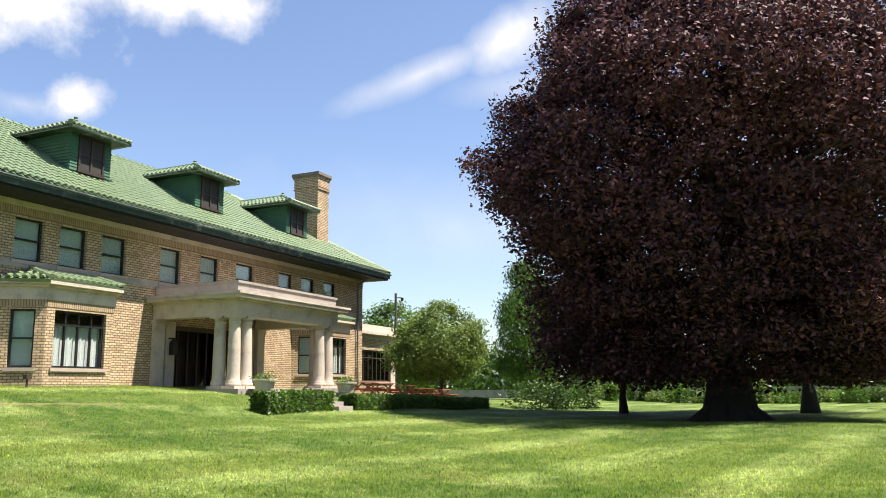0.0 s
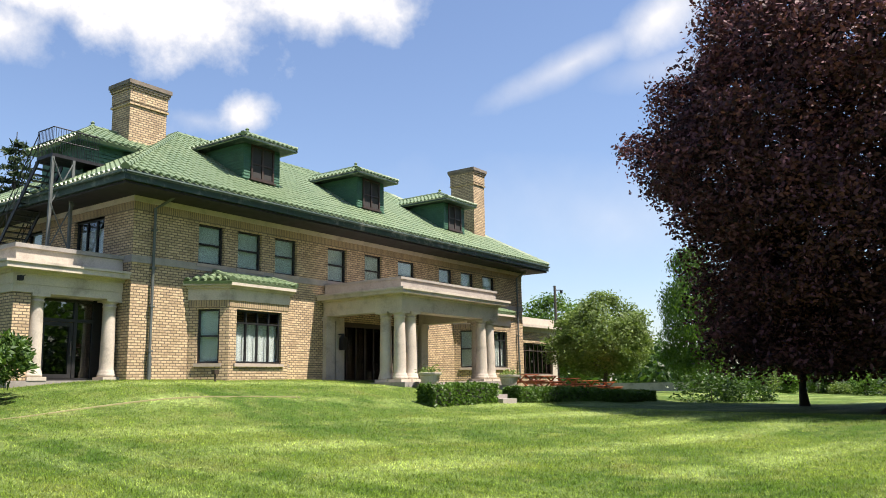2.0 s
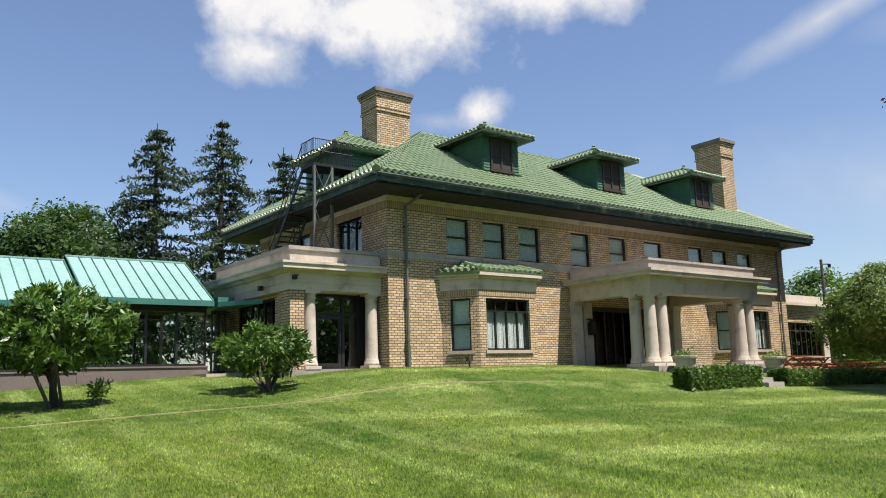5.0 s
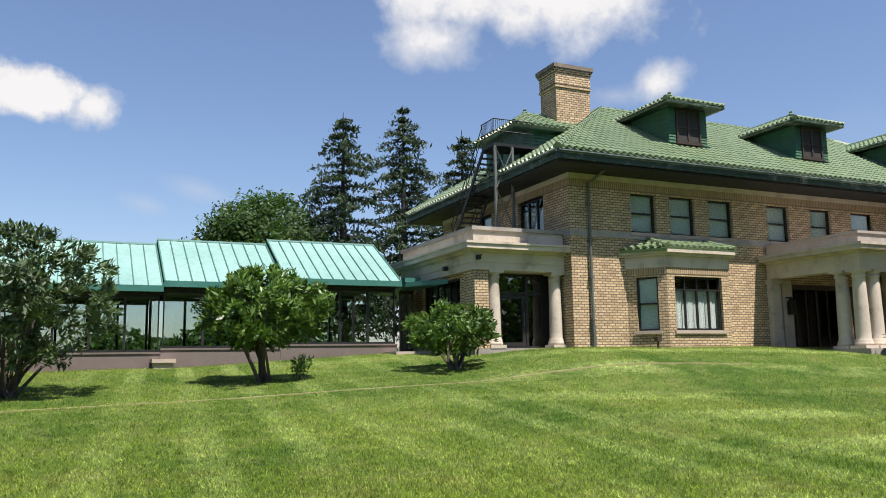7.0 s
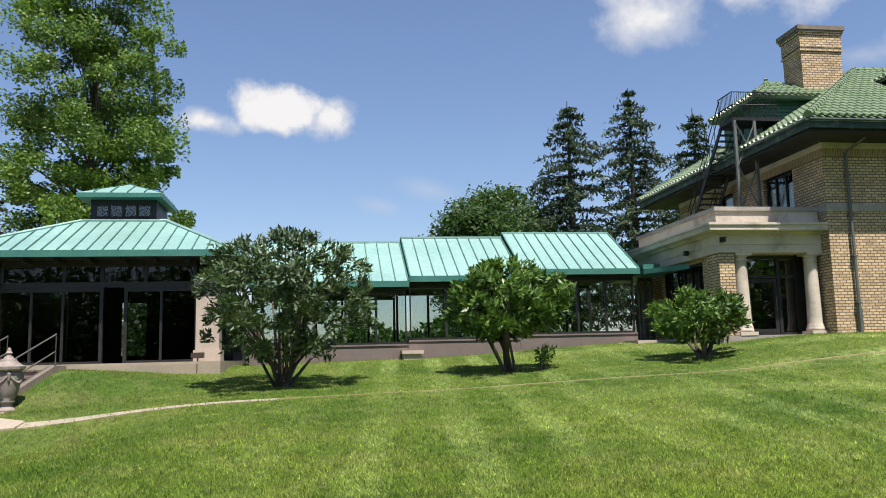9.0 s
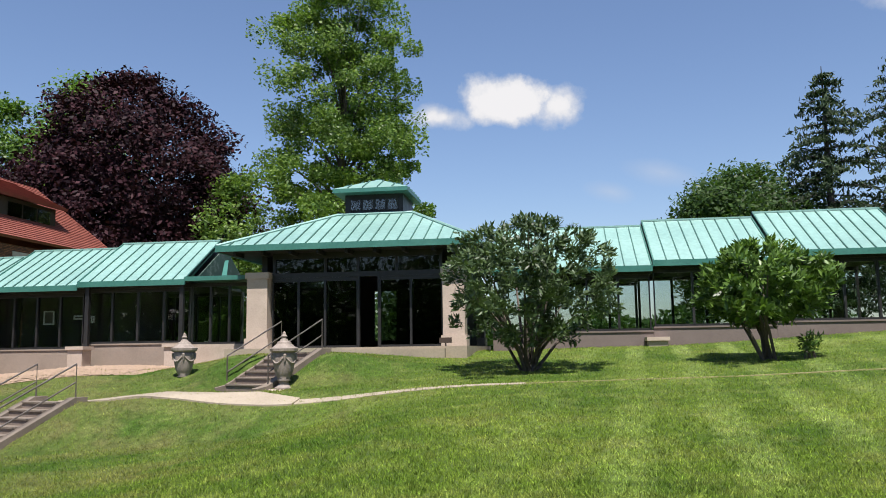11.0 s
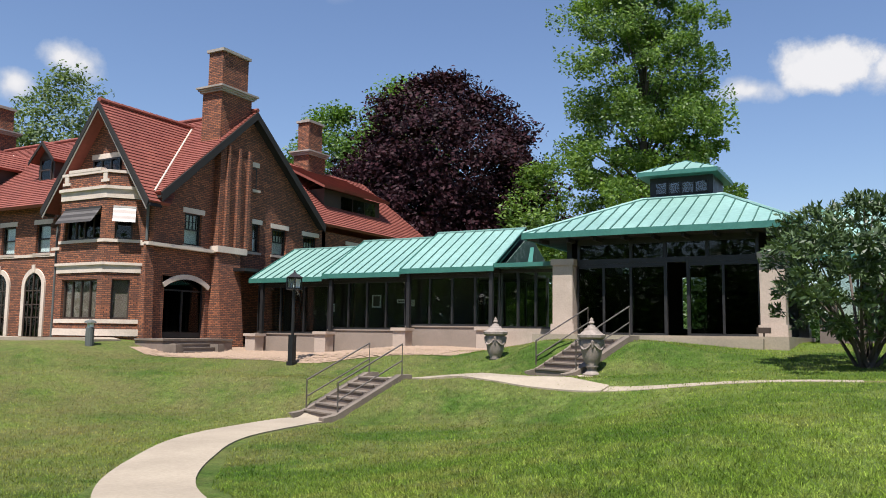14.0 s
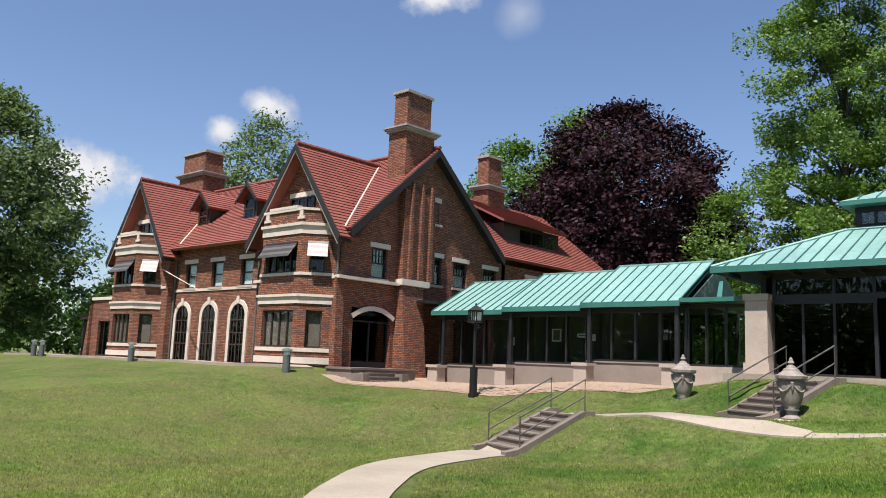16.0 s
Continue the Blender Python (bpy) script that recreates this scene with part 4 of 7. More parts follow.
def canted_bay(xa, xb, fa, fb, y):
    """A brick bay with stone frieze and a small tiled roof; wall line xa..xb, front face fa..fb at y."""
    b = part("bay", Shape().box(xa + 0.5, y + 0.45, -0.5, xb - 0.5, -0.02, -0.3), YBRICK, mansion, "canted brick bay window with stone frieze")
    L = math.hypot(fa - xa, y)
    run_wall(mansion, (xa, 0), (fa, y), -0.6, 2.74, YBRICK, [(L * 0.5, 0.6, 0.82, 2.05, "sash", "blind")], 0.25, "bay_wall")
    run_wall(mansion, (fa, y), (fb, y), -0.6, 2.74, YBRICK, [((fb - fa) / 2, 0.6, fb - fa - 0.72, 2.05, "transom", "curtain")], 0.25, "bay_wall")
    run_wall(mansion, (fb, y), (xb, 0), -0.6, 2.74, YBRICK, [(L * 0.5, 0.6, 0.82, 2.05, "sash", "blind")], 0.25, "bay_wall")
    for o, z0, z1, mt, nm in ((0.015, 2.74, 2.98, SOLDIER, "soldier_course"), (0.05, 2.98, 3.42, STONE, "frieze"), (0.16, 3.42, 3.52, STONE, "cornice"), (0.3, 3.52, 3.66, STONE, "cornice")):
        plan = [(xa - o, -0.003), (fa - o * 0.5, y - o), (fb + o * 0.5, y - o), (xb + o, -0.003)]
        part(nm, Shape().prism(plan, z0, z1), mt, b)
    o, z, zt = 0.32, 3.7, 4.15
    p = [(xa - o, -0.05, z), (fa - o * 0.5, y - o, z), (fb + o * 0.5, y - o, z), (xb + o, -0.05, z)]
    t0, t1 = (fa + 0.15, -0.05, zt), (fb - 0.15, -0.05, zt)
    rs = Shape()
    barrel_slope(rs, p[1], p[2], (0, -y + o - 0.05, zt - z), [p[1], p[2], t1, t0], 0.28, 0.4)
    barrel_slope(rs, p[0], p[1], (0.75, 0.62, 0.35), [p[0], p[1], t0], 0.28, 0.4)
    barrel_slope(rs, p[2], p[3], (-0.75, 0.62, 0.35), [p[2], p[3], t1], 0.28, 0.4)
    hip_tiles(rs, p[1], t0, 0.1)
    hip_tiles(rs, p[2], t1, 0.1)
    tagged(part("bay_roof", rs, TILE, b), kind="stuff")


canted_bay(1.75, 6.75, 2.7, 5.75, -1.2)
canted_bay(19.4, 24.6, 20.4, 23.5, -1.2)
for x in (0.05, 26.3):
    s = Shape().tube([(x + 0.55, -1.3, 6.95), (x + 0.2, -0.25, 6.4), (x, -0.13, 6.25), (x, -0.13, 0.85)], 0.055, 8).tube([(x, -0.14, 0.85), (x, -0.14, -0.3)], 0.075, 8)
    for z in (1.0, 2.6, 4.0, 5.4):
        s.box(x - 0.09, -0.2, z, x + 0.09, -0.02, z + 0.05)
    part("downpipe", s, PIPE, mansion)

# portico
PX0, PX1, PY = 9.0, 16.7, -4.55
part("portico_floor", Shape().box(PX0 - 0.2, PY - 0.3, -0.9, PX1 + 0.2, -0.01, -0.2), GREYSTONE, mansion)


def column(parent, x, y, z0, z1, r, mat):
    h = z1 - z0
    rings = [(r * 1.22, z0), (r * 1.24, z0 + 0.05), (r * 1.22, z0 + 0.1), (r * 1.15, z0 + 0.12), (r * 1.16, z0 + 0.16), (r * 1.08, z0 + 0.21), (r * 1.0, z0 + 0.27)]
    rings += [(r * (1.0 - 0.16 * (k / 10) ** 1.6), z0 + 0.27 + (h - 0.55) * k / 10) for k in range(1, 11)]
    rings += [(r * 0.98, z1 - 0.26), (r * 0.98, z1 - 0.22), (r * 0.86, z1 - 0.21), (r * 0.86, z1 - 0.16), (r * 1.1, z1 - 0.1), (r * 1.12, z1 - 0.09)]
    c = part("column", Shape().lathe(x, y, rings, 24), mat, parent, smooth=True)
    part("abacus", Shape().box(x - r * 1.2, y - r * 1.2, z1 - 0.09, x + r * 1.2, y + r * 1.2, z1), mat, c)
    part("plinth", Shape().box(x - r * 1.28, y - r * 1.28, z0 - 0.12, x + r * 1.28, y + r * 1.28, z0 - 0.001), mat, c)
    return c


for x, y in ((PX0 + 0.3, PY + 0.35), (PX0 + 1.05, PY + 0.35), (PX0 + 0.3, PY + 1.1), (PX1 - 0.3, PY + 0.35), (PX1 - 1.05, PY + 0.35), (PX1 - 0.3, PY + 1.1)):
    column(mansion, x, y, -0.08, 2.78, 0.27, STONE)
for x in (PX0 + 0.3, PX1 - 0.3):
    part("pilaster", Shape().box(x - 0.28, -0.22, -0.2, x + 0.28, -0.004, 2.78).box(x - 0.34, -0.28, 2.6, x + 0.34, -0.004, 2.78), STONE, mansion)
    part("pilaster", Shape().box(x - 0.28 + (0.75 if x < 12 else -0.75), -0.12, -0.2, x + 0.28 + (0.75 if x < 12 else -0.75), -0.004, 2.78), STONE, mansion)
for o, z0, z1, nm in ((0.0, 2.782, 3.06, "architrave"), (0.02, 3.06, 3.4, "frieze"), (0.12, 3.4, 3.48, "cornice"), (0.42, 3.48, 3.62, "cornice"), (0.48, 3.62, 3.72, "cornice"), (-0.06, 3.72, 4.12, "parapet"), (0.0, 4.12, 4.22, "coping")):
    if z1 < 3.41:
        s = Shape().box(PX0 - o, PY - o, z0, PX1 + o, PY + 0.7, z1).box(PX0 - o, PY + 0.7, z0, PX0 + 0.6, -0.06, z1).box(PX1 - 0.6, PY + 0.7, z0, PX1 + o, -0.06, z1)
    else:
        s = Shape().box(PX0 - o, PY - o, z0, PX1 + o, -0.06, z1)
    part(nm, s, GREYSTONE if nm in ("parapet", "coping") else STONE, mansion)
lant = thing("wall_lantern", (9.95, -0.3, 1.6), "black iron lantern on the portico wall", "lantern")
part("lantern_body", Shape().box(9.83, -0.5, 1.3, 10.07, -0.26, 1.85).lathe(9.95, -0.38, [(0.17, 1.85), (0.03, 2.05)], 6).box(9.92, -0.38, 2.0, 9.98, -0.123, 2.05), IRON, lant)

# entrance doors in the shade of the portico
ent = part("entrance_surround", Shape().box(10.3, -0.06, 2.4, 14.1, -0.004, 2.62).box(10.3, -0.06, -0.19, 10.45, -0.004, 2.4).box(13.95, -0.06, -0.19, 14.1, -0.004, 2.4), BROWNFRAME, mansion)

# stone porch at the west end
GX0, GX1, GY0, GY1 = -4.64, -0.77, 0.45, 7.4
gp = thing("stone_porch", (-2.9, 3.5, 0), "limestone porch with columns and tall dark glazed doors", "porch")
part("brick_pier", Shape().box(GX0 + 0.06, GY0 + 0.05, -0.6, GX0 + 0.62, GY0 + 0.9, 2.83), YBRICK, gp)
part("brick_pier", Shape().box(GX0, GY1 - 1.0, -0.6, GX0 + 0.95, GY1, 2.83), YBRICK, gp)
run_wall(gp, (GX0 + 0.25, GY1 - 1.0), (GX0 + 0.25, GY0 + 1.0), -0.6, 2.83, YBRICK, [(2.5, 0.0, 3.6, 2.7, "mullion", None, {"sill": False})], 0.25)
for x in (-3.69, -1.05):
    column(gp, x, GY0 + 0.3, 0.12, 2.83, 0.25, STONE)
part("brick_pier", Shape().box(-0.98, GY0 + 0.42, -0.6, -0.76, GY0 + 0.9, 2.83), YBRICK, gp)
part("porch_floor", Shape().box(GX0, GY0, -0.6, GX1, GY1, 0.0), GREYSTONE, gp)
DY = GY0 + 0.85
dr = part("glazed_door", Shape().ring(-3.6, 0.01, -1.25, 2.8, 0.09, DY, DY + 0.1), DARKFRAME, gp, "tall black framed glazed door with sidelights and transoms")
for x in (-3.28, -1.98):
    part("mullion", Shape().box(x - 0.06, DY - 0.02, 0.1, x + 0.06, DY + 0.1, 2.71), DARKFRAME, dr)
part("transom_bar", Shape().box(-3.51, DY - 0.03, 2.02, -1.34, DY + 0.098, 2.13), DARKFRAME, dr)
part("door_leaf", Shape().ring(-3.2, 0.1, -2.06, 2.0, 0.13, DY - 0.012, DY + 0.06), DARKFRAME, dr)
part("door_pull", Shape().tube([(-2.14, DY - 0.07, 0.85), (-2.14, DY - 0.07, 1.35)], 0.018, 6), STEEL, dr)
for a, b, c, d in ((-3.51, 0.1, -3.34, 2.02), (-3.07, 0.23, -2.19, 1.87), (-1.92, 0.1, -1.34, 2.02), (-3.51, 2.13, -3.34, 2.71), (-3.22, 2.13, -2.04, 2.71), (-1.92, 2.13, -1.34, 2.71)):
    g = part("pane", Shape().box(a, DY + 0.04, b, c, DY + 0.05, d), DOORGLASS, dr)
    g.visible_shadow = False
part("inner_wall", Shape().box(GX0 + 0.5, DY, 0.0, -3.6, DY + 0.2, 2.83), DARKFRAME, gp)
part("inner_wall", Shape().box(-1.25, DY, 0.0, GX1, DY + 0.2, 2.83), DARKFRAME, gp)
for x, z in ((GX0 - 0.04, 3.0), (GX0 + 0.25, 3.18)):
    fl = thing("porch_floodlight", (x, 2.6 if z < 3.1 else GY0 - 0.1, z), "small black floodlight fixed to the porch frieze", "floodlight", "porch floodlights")
    yy = 2.6 if z < 3.1 else GY0 - 0.1
    part("flood_head", Shape().box(x - 0.16, yy - 0.1, z, x - 0.02, yy + 0.1, z + 0.16).tube([(x - 0.08, yy, z + 0.08), (x + 0.1, yy + 0.08, z + 0.2)], 0.02, 6), IRON, fl)
for o, z0, z1, nm in ((0.0, 2.832, 3.1, "architrave"), (0.03, 3.1, 3.45, "frieze"), (0.14, 3.45, 3.55, "cornice"), (0.45, 3.55, 3.72, "cornice"), (0.5, 3.72, 3.8, "cornice"), (-0.04, 3.8, 4.28, "parapet"), (0.04, 4.28, 4.42, "coping")):
    part(nm, Shape().box(GX0 - o, GY0 - o, z0, GX1 - 0.002, GY1 + o, z1), STONE if nm != "coping" else GREYSTONE, gp)

# fire escape
fe = thing("fire_escape", (-1.7, 5, 4.4), "black iron fire escape stair on the west roof", "fire escape")
FX0, FX1, FY0, FY1, FZ = -2.5, -1.6, 2.6, 3.7, 8.3
part("platform", Shape().box(FX0, FY0, FZ - 0.12, -0.35, FY1, FZ), IRON, fe)
for x, y in ((FX0 + 0.05, FY0 + 0.05), (FX1 - 0.05, FY0 + 0.05), ):
    part("post", Shape().box(x - 0.05, y - 0.05, 4.42, x + 0.05, y + 0.05, FZ - 0.12), PIPE, fe)
part("cross_brace", Shape().tube([(FX0 + 0.05, FY0, 4.7), (FX1 - 0.05, FY0, 6.4)], 0.025, 5).tube([(FX0 + 0.05, FY0, 6.4), (FX1 - 0.05, FY0, 4.7)], 0.025, 5).tube([(FX0 + 0.05, FY0, 6.4), (FX1 - 0.05, FY0, 8.1)], 0.025, 5).tube([(FX0 + 0.05, FY0, 8.1), (FX1 - 0.05, FY0, 6.4)], 0.025, 5), PIPE, fe)
rl = Shape()
for z in (FZ + 0.5, FZ + 1.0):
    rl.tube([(-0.7, FY0, z), (FX0, FY0, z), (FX0, FY1, z)], 0.022, 6)
for i in range(20):
    x = FX0 + (-0.7 - FX0) * i / 19
    part("baluster", Shape().tube([(x, FY0, FZ), (x, FY0, FZ + 1.0)], 0.011, 4), IRON, fe)
for i in range(1, 12):
    y = FY0 + (FY1 - FY0) * i / 11
    part("baluster", Shape().tube([(FX0, y, FZ), (FX0, y, FZ + 1.0)], 0.011, 4), IRON, fe)
part("platform_rail", rl, IRON, fe)
N = 19
for i in range(N):
    y, z = FY1 + 0.05 + i * 0.17, FZ - 0.1 - i * (FZ - 4.5) / N
    part("tread", Shape().box(FX0 + 0.08, y, z - 0.03, FX0 + 0.95, y + 0.23, z), IRON, fe)
yE, zE = FY1 + N * 0.17, 4.45
for x in (FX0 + 0.04, FX0 + 0.98):
    part("stringer", Shape().slab([(x, FY1, FZ - 0.25), (x, FY1, FZ), (x, yE, zE + 0.25), (x, yE, zE)], (0.05, 0, 0)), IRON, fe)
    r = Shape().tube([(x, FY1, FZ + 0.95), (x, yE, zE + 1.05)], 0.022, 6).tube([(x, FY1, FZ + 0.5), (x, yE, zE + 0.6)], 0.018, 6)
    for i in range(0, N, 3):
        y, z = FY1 + i * 0.17, FZ - i * (FZ - 4.5) / N
        r.tube([(x, y, z), (x, y, z + 0.97)], 0.014, 5)
    part("stair_rail", r, IRON, fe)

# low east wing
ew = thing("east_wing", (31, 5, 0), "single-storey stone and brick wing with a large window", "wing")
run_wall(ew, (27.12, 2.0), (35.2, 2.0), -1.8, 3.2, YBRICK, [(5.4, 0.3, 4.2, 2.15, "transom", None, {"frame_mat": BROWNFRAME})])
run_wall(ew, (35.2, 2.0), (35.2, 9.5), -1.8, 3.2, YBRICK)
for x in (34.55, 29.7):
    part("stone_pier", Shape().box(x, 1.9, -1.8, x + 0.7, 1.998, 3.2), STONE, ew)
for o, z0, z1 in ((0.04, 3.202, 3.5), (0.4, 3.5, 3.68), (0.0, 3.68, 4.2)):
    part("cornice", Shape().box(27.12, 2.0 - o, z0, 35.2 + o, 9.5, z1), STONE, ew)


# ---- glazed wings and pavilion ----
def glass_bay(parent, x0, x1, y, z0, z1, posts, mat=None):
    """A glazed front between x0 and x1 with dark posts, head, sill and panes."""
    fr = part("glazing_head", Shape().box(x0, y, z1 - 0.14, x1, y + 0.12, z1), DARKFRAME, parent)
    part("glazing_sill", Shape().box(x0, y, z0, x1, y + 0.12, z0 + 0.08), DARKFRAME, fr)
    n = max(1, posts)
    for i in range(n + 1):
        x = x0 + (x1 - x0) * i / n
        a, b = max(x0, x - 0.04), min(x1, x + 0.04)
        part("mullion", Shape().box(a, y - 0.015, z0 + 0.08, b, y + 0.12, z1 - 0.14), DARKFRAME, fr)
    for i in range(n):
        a, b = x0 + (x1 - x0) * i / n + 0.04, x0 + (x1 - x0) * (i + 1) / n - 0.04
        g = part("pane", Shape().box(a, y + 0.05, z0 + 0.08, b, y + 0.06, z1 - 0.14), mat or GLASS, fr)
        g.visible_shadow = False


def wing_section(parent, x0, x1, ye, ze, zsill, zbase, rise, deep, posts, low=None):
    """One stepped length of corridor: low wall, glazing on both sides, standing-seam roof with a gable edge at each end."""
    yr = ye + deep
    a, b = (x0, ye, ze), (x1, ye, ze)
    r0, r1 = (x0, yr, ze + rise), (x1, yr, ze + rise)
    seam_roof(parent, a, b, (0, deep, rise), [a, b, r1, r0])
    c, d = (x1, yr + deep, ze), (x0, yr + deep, ze)
    seam_roof(parent, c, d, (0, -deep, rise), [c, d, r0, r1], 0.9)
    part("ridge_cap", Shape().box(x0, yr - 0.07, ze + rise - 0.02, x1, yr + 0.07, ze + rise + 0.05), COPPER, parent)
    for x, o in ((x0, 0.05), (x1, -0.05)):
        part("verge", Shape().slab([(x, ye, ze + 0.05), (x, yr, ze + rise + 0.05), (x, yr + deep, ze + 0.05), (x, yr + deep, ze - 0.16), (x, yr, ze + rise - 0.16), (x, ye, ze - 0.16)], (o, 0, 0)), COPPEREDGE, parent)
        part("gable_end", Shape().slab([(x + o * 2, ye + 0.6, ze - 0.1), (x + o * 2, yr, ze + rise - 0.2), (x + o * 2, yr + deep - 0.6, ze - 0.1)], (o, 0, 0)), DARKFRAME, parent)
    yw = ye + 0.55
    part("low_wall", Shape().box(x0, yw, zbase - 0.6, x1, yw + 0.25, zsill - 0.06), low or TANWALL, parent)
    part("wall_cap", Shape().box(x0, yw - 0.04, zsill - 0.06, x1, yw + 0.29, zsill), low or TANWALL, parent)
    glass_bay(parent, x0 + 0.06, x1 - 0.06, yw + 0.06, zsill, ze - 0.25, posts)
    part("head_beam", Shape().box(x0, yw, ze - 0.25, x1, yw + 0.2, ze - 0.06), DARKFRAME, parent)
    yk = yr + deep - 0.75
    part("back_low_wall", Shape().box(x0, yk, zbase - 0.6, x1, yk + 0.2, zsill), TANWALL, parent)
    part("back_head", Shape().box(x0, yk, ze - 0.25, x1, yk + 0.2, ze - 0.06), DARKFRAME, parent)
    for i in range(posts + 1):
        x = x0 + 0.06 + (x1 - x0 - 0.12) * i / posts
        part("back_post", Shape().box(x - 0.05, yk + 0.04, zsill, x + 0.05, yk + 0.16, ze - 0.25), DARKFRAME, parent)
    # The west back pane is tinted to darken what shows through.
    bp = part("back_pane", Shape().box(x0 + 0.02, yk + 0.09, zsill, x1 - 0.02, yk + 0.1, ze - 0.25), GLASS if low else DARKGLASS, parent)
    bp.visible_shadow = False
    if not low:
        # Near-black wall added at mid-depth so the west glazing looks dark.
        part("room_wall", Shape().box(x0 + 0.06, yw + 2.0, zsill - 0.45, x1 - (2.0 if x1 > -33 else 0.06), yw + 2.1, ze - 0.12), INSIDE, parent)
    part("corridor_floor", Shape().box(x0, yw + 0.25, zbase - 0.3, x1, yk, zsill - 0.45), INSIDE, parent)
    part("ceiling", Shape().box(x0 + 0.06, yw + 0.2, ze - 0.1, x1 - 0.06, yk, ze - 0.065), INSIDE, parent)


YE, DEEP = 4.5, 3.3
east = thing("glazed_corridor", (-12, 6, -0.4), "glazed corridor with stepped turquoise standing-seam metal roofs", "corridor")
wing_section(east, -10.5, -5.8, YE, 2.74, 0.3, -0.2, 1.9, DEEP, 4, SHADEDTAN)
wing_section(east, -14.78, -10.51, YE, 2.52, 0.18, -0.45, 1.94, DEEP, 3, SHADEDTAN)
wing_section(east, -20.6, -14.79, YE, 2.34, 0.05, -0.6, 1.93, DEEP, 5, SHADEDTAN)
part("stone_cap", Shape().box(-15.05, 4.3, -0.9, -14.4, 5.0, -0.33).box(-15.12, 4.22, -0.33, -14.33, 5.05, -0.2), PALESTONE, east)
part("door_step", Shape().box(-6.4, 3.6, -0.8, -3.2, 5.0, -0.03), PALESTONE, east)
part("door_step", Shape().box(-6.1, 3.2, -0.9, -4.6, 3.6, -0.2), PALESTONE, east)
glass_bay(east, -5.6, -3.0 - 2.03, 5.2, 0.0, 2.45, 2)
part("link_roof", Shape().box(-5.69, 4.4, 2.72, -3.0 - 2.02, 8.0, 2.9), COPPEREDGE, east)
part("link_floor", Shape().box(-5.69, 5.2, -0.6, -5.02, 8.0, -0.02), INSIDE, east)
part("link_canopy", Shape().prism([(-5.7, 4.35), (-4.66, 2.6), (-4.66, 8.4), (-5.7, 8.4)], 2.52, 2.7), COPPEREDGE, east)

west = thing("glazed_corridor", (-39, 6, -1.2), "glazed corridor with three stepped turquoise metal roofs", "corridor")
for x0, x1, ze, zs, zb, posts, up in ((-37.0, -32.5, 2.3, -0.12, -0.95, 4, 1.95), (-41.2, -37.01, 2.18, -0.3, -1.2, 4, 1.88), (-45.6, -41.21, 2.06, -0.52, -1.35, 3, 1.75)):
    wing_section(west, x0, x1, YE, ze, zs, zb, up, DEEP, posts)
for x, zt in ((-36.65, -0.35), (-40.8, -0.55), (-44.9, -0.68), (-32.7, -0.3)):
    g = ground_z(x, 4.2)
    pier = part("stone_pier", Shape().box(x - 0.3, 3.95, g - 0.3, x + 0.3, 4.55, zt), PALESTONE, west)
    part("pier_cap", Shape().box(x - 0.37, 3.88, zt, x + 0.37, 4.62, zt + 0.13), PALESTONE, pier)
    part("eave_post", Shape().box(x - 0.08, 4.62, zt + 0.0, x + 0.08, 4.78, 2.12 + 0.1 * (x + 37) / 4), DARKFRAME, west)
for x, z, w, h in ((-40.1, 0.75, 0.5, 0.6), (-38.7, 0.95, 0.75, 0.18), (-37.9, 0.8, 0.16, 0.3), (-42.6, 0.55, 0.3, 0.4)):
    pic = thing("wall_notice", (x, 6.9, z), "small pale framed notice on the corridor wall", "notice", "corridor notices")
    part("notice_frame", Shape().ring(x, z, x + w, z + h, 0.06, 6.98, 7.03), BLIND, pic)
    part("notice_sheet", Shape().box(x + 0.06, 7.0, z + 0.06, x + w - 0.06, 7.02, z + h - 0.06), AWNGREY, pic)
part("low_wall", Shape().box(-32.5, 5.1, -1.5, -29.5, 5.35, -0.2), PALESTONE, west)
glass_bay(west, -32.5, -29.4, 5.15, -0.2, 2.2, 4)
part("link_roof", Shape().box(-32.54, 4.5, 2.25, -29.3, 9.0, 2.42), COPPEREDGE, west)
part("link_gable", Shape().slab([(-32.36, 5.2, 2.43), (-32.36, 7.8, 3.95), (-32.36, 10.4, 2.43)], (0.05, 0, 0)), FASCIA, west, "dark green gable panel")
part("link_flashing", Shape().slab([(-31.5, 5.6, 2.43), (-31.3, 5.6, 2.43), (-31.9, 7.2, 3.3), (-32.05, 7.2, 3.3)], (0, 0.05, 0.03)), COPPEREDGE, west)

pav = thing("pavilion", (-25.5, 7, -0.5), "dark glazed pavilion with a turquoise metal hip roof and cupola", "pavilion")
VX0, VX1, VY0, VY1, VZ = -30.2, -20.8, 2.1, 11.5, 3.22
TX0, TX1, TY0, TY1, TZ = -26.7, -24.0 + 0.3, 5.6, 8.0, 4.78
a, b, c, d = (VX0, VY0, VZ), (VX1, VY0, VZ), (VX1, VY1, VZ), (VX0, VY1, VZ)
e, f, g, h = (TX0, TY0, TZ), (TX1, TY0, TZ), (TX1, TY1, TZ), (TX0, TY1, TZ)
up = TZ - VZ
seam_roof(pav, a, b, (0, TY0 - VY0, up), [a, b, f, e])
seam_roof(pav, b, c, (TX1 - VX1, 0, up), [b, c, g, f])
seam_roof(pav, c, d, (0, TY1 - VY1, up), [c, d, h, g])
seam_roof(pav, d, a, (TX0 - VX0, 0, up), [d, a, e, h])
for p, q in ((a, e), (b, f), (c, g), (d, h), (e, f)):
    part("hip_cap", Shape().tube([Vector(p) + Vector((0, 0, 0.03)), Vector(q) + Vector((0, 0, 0.03))], 0.06, 6), COPPER, pav)
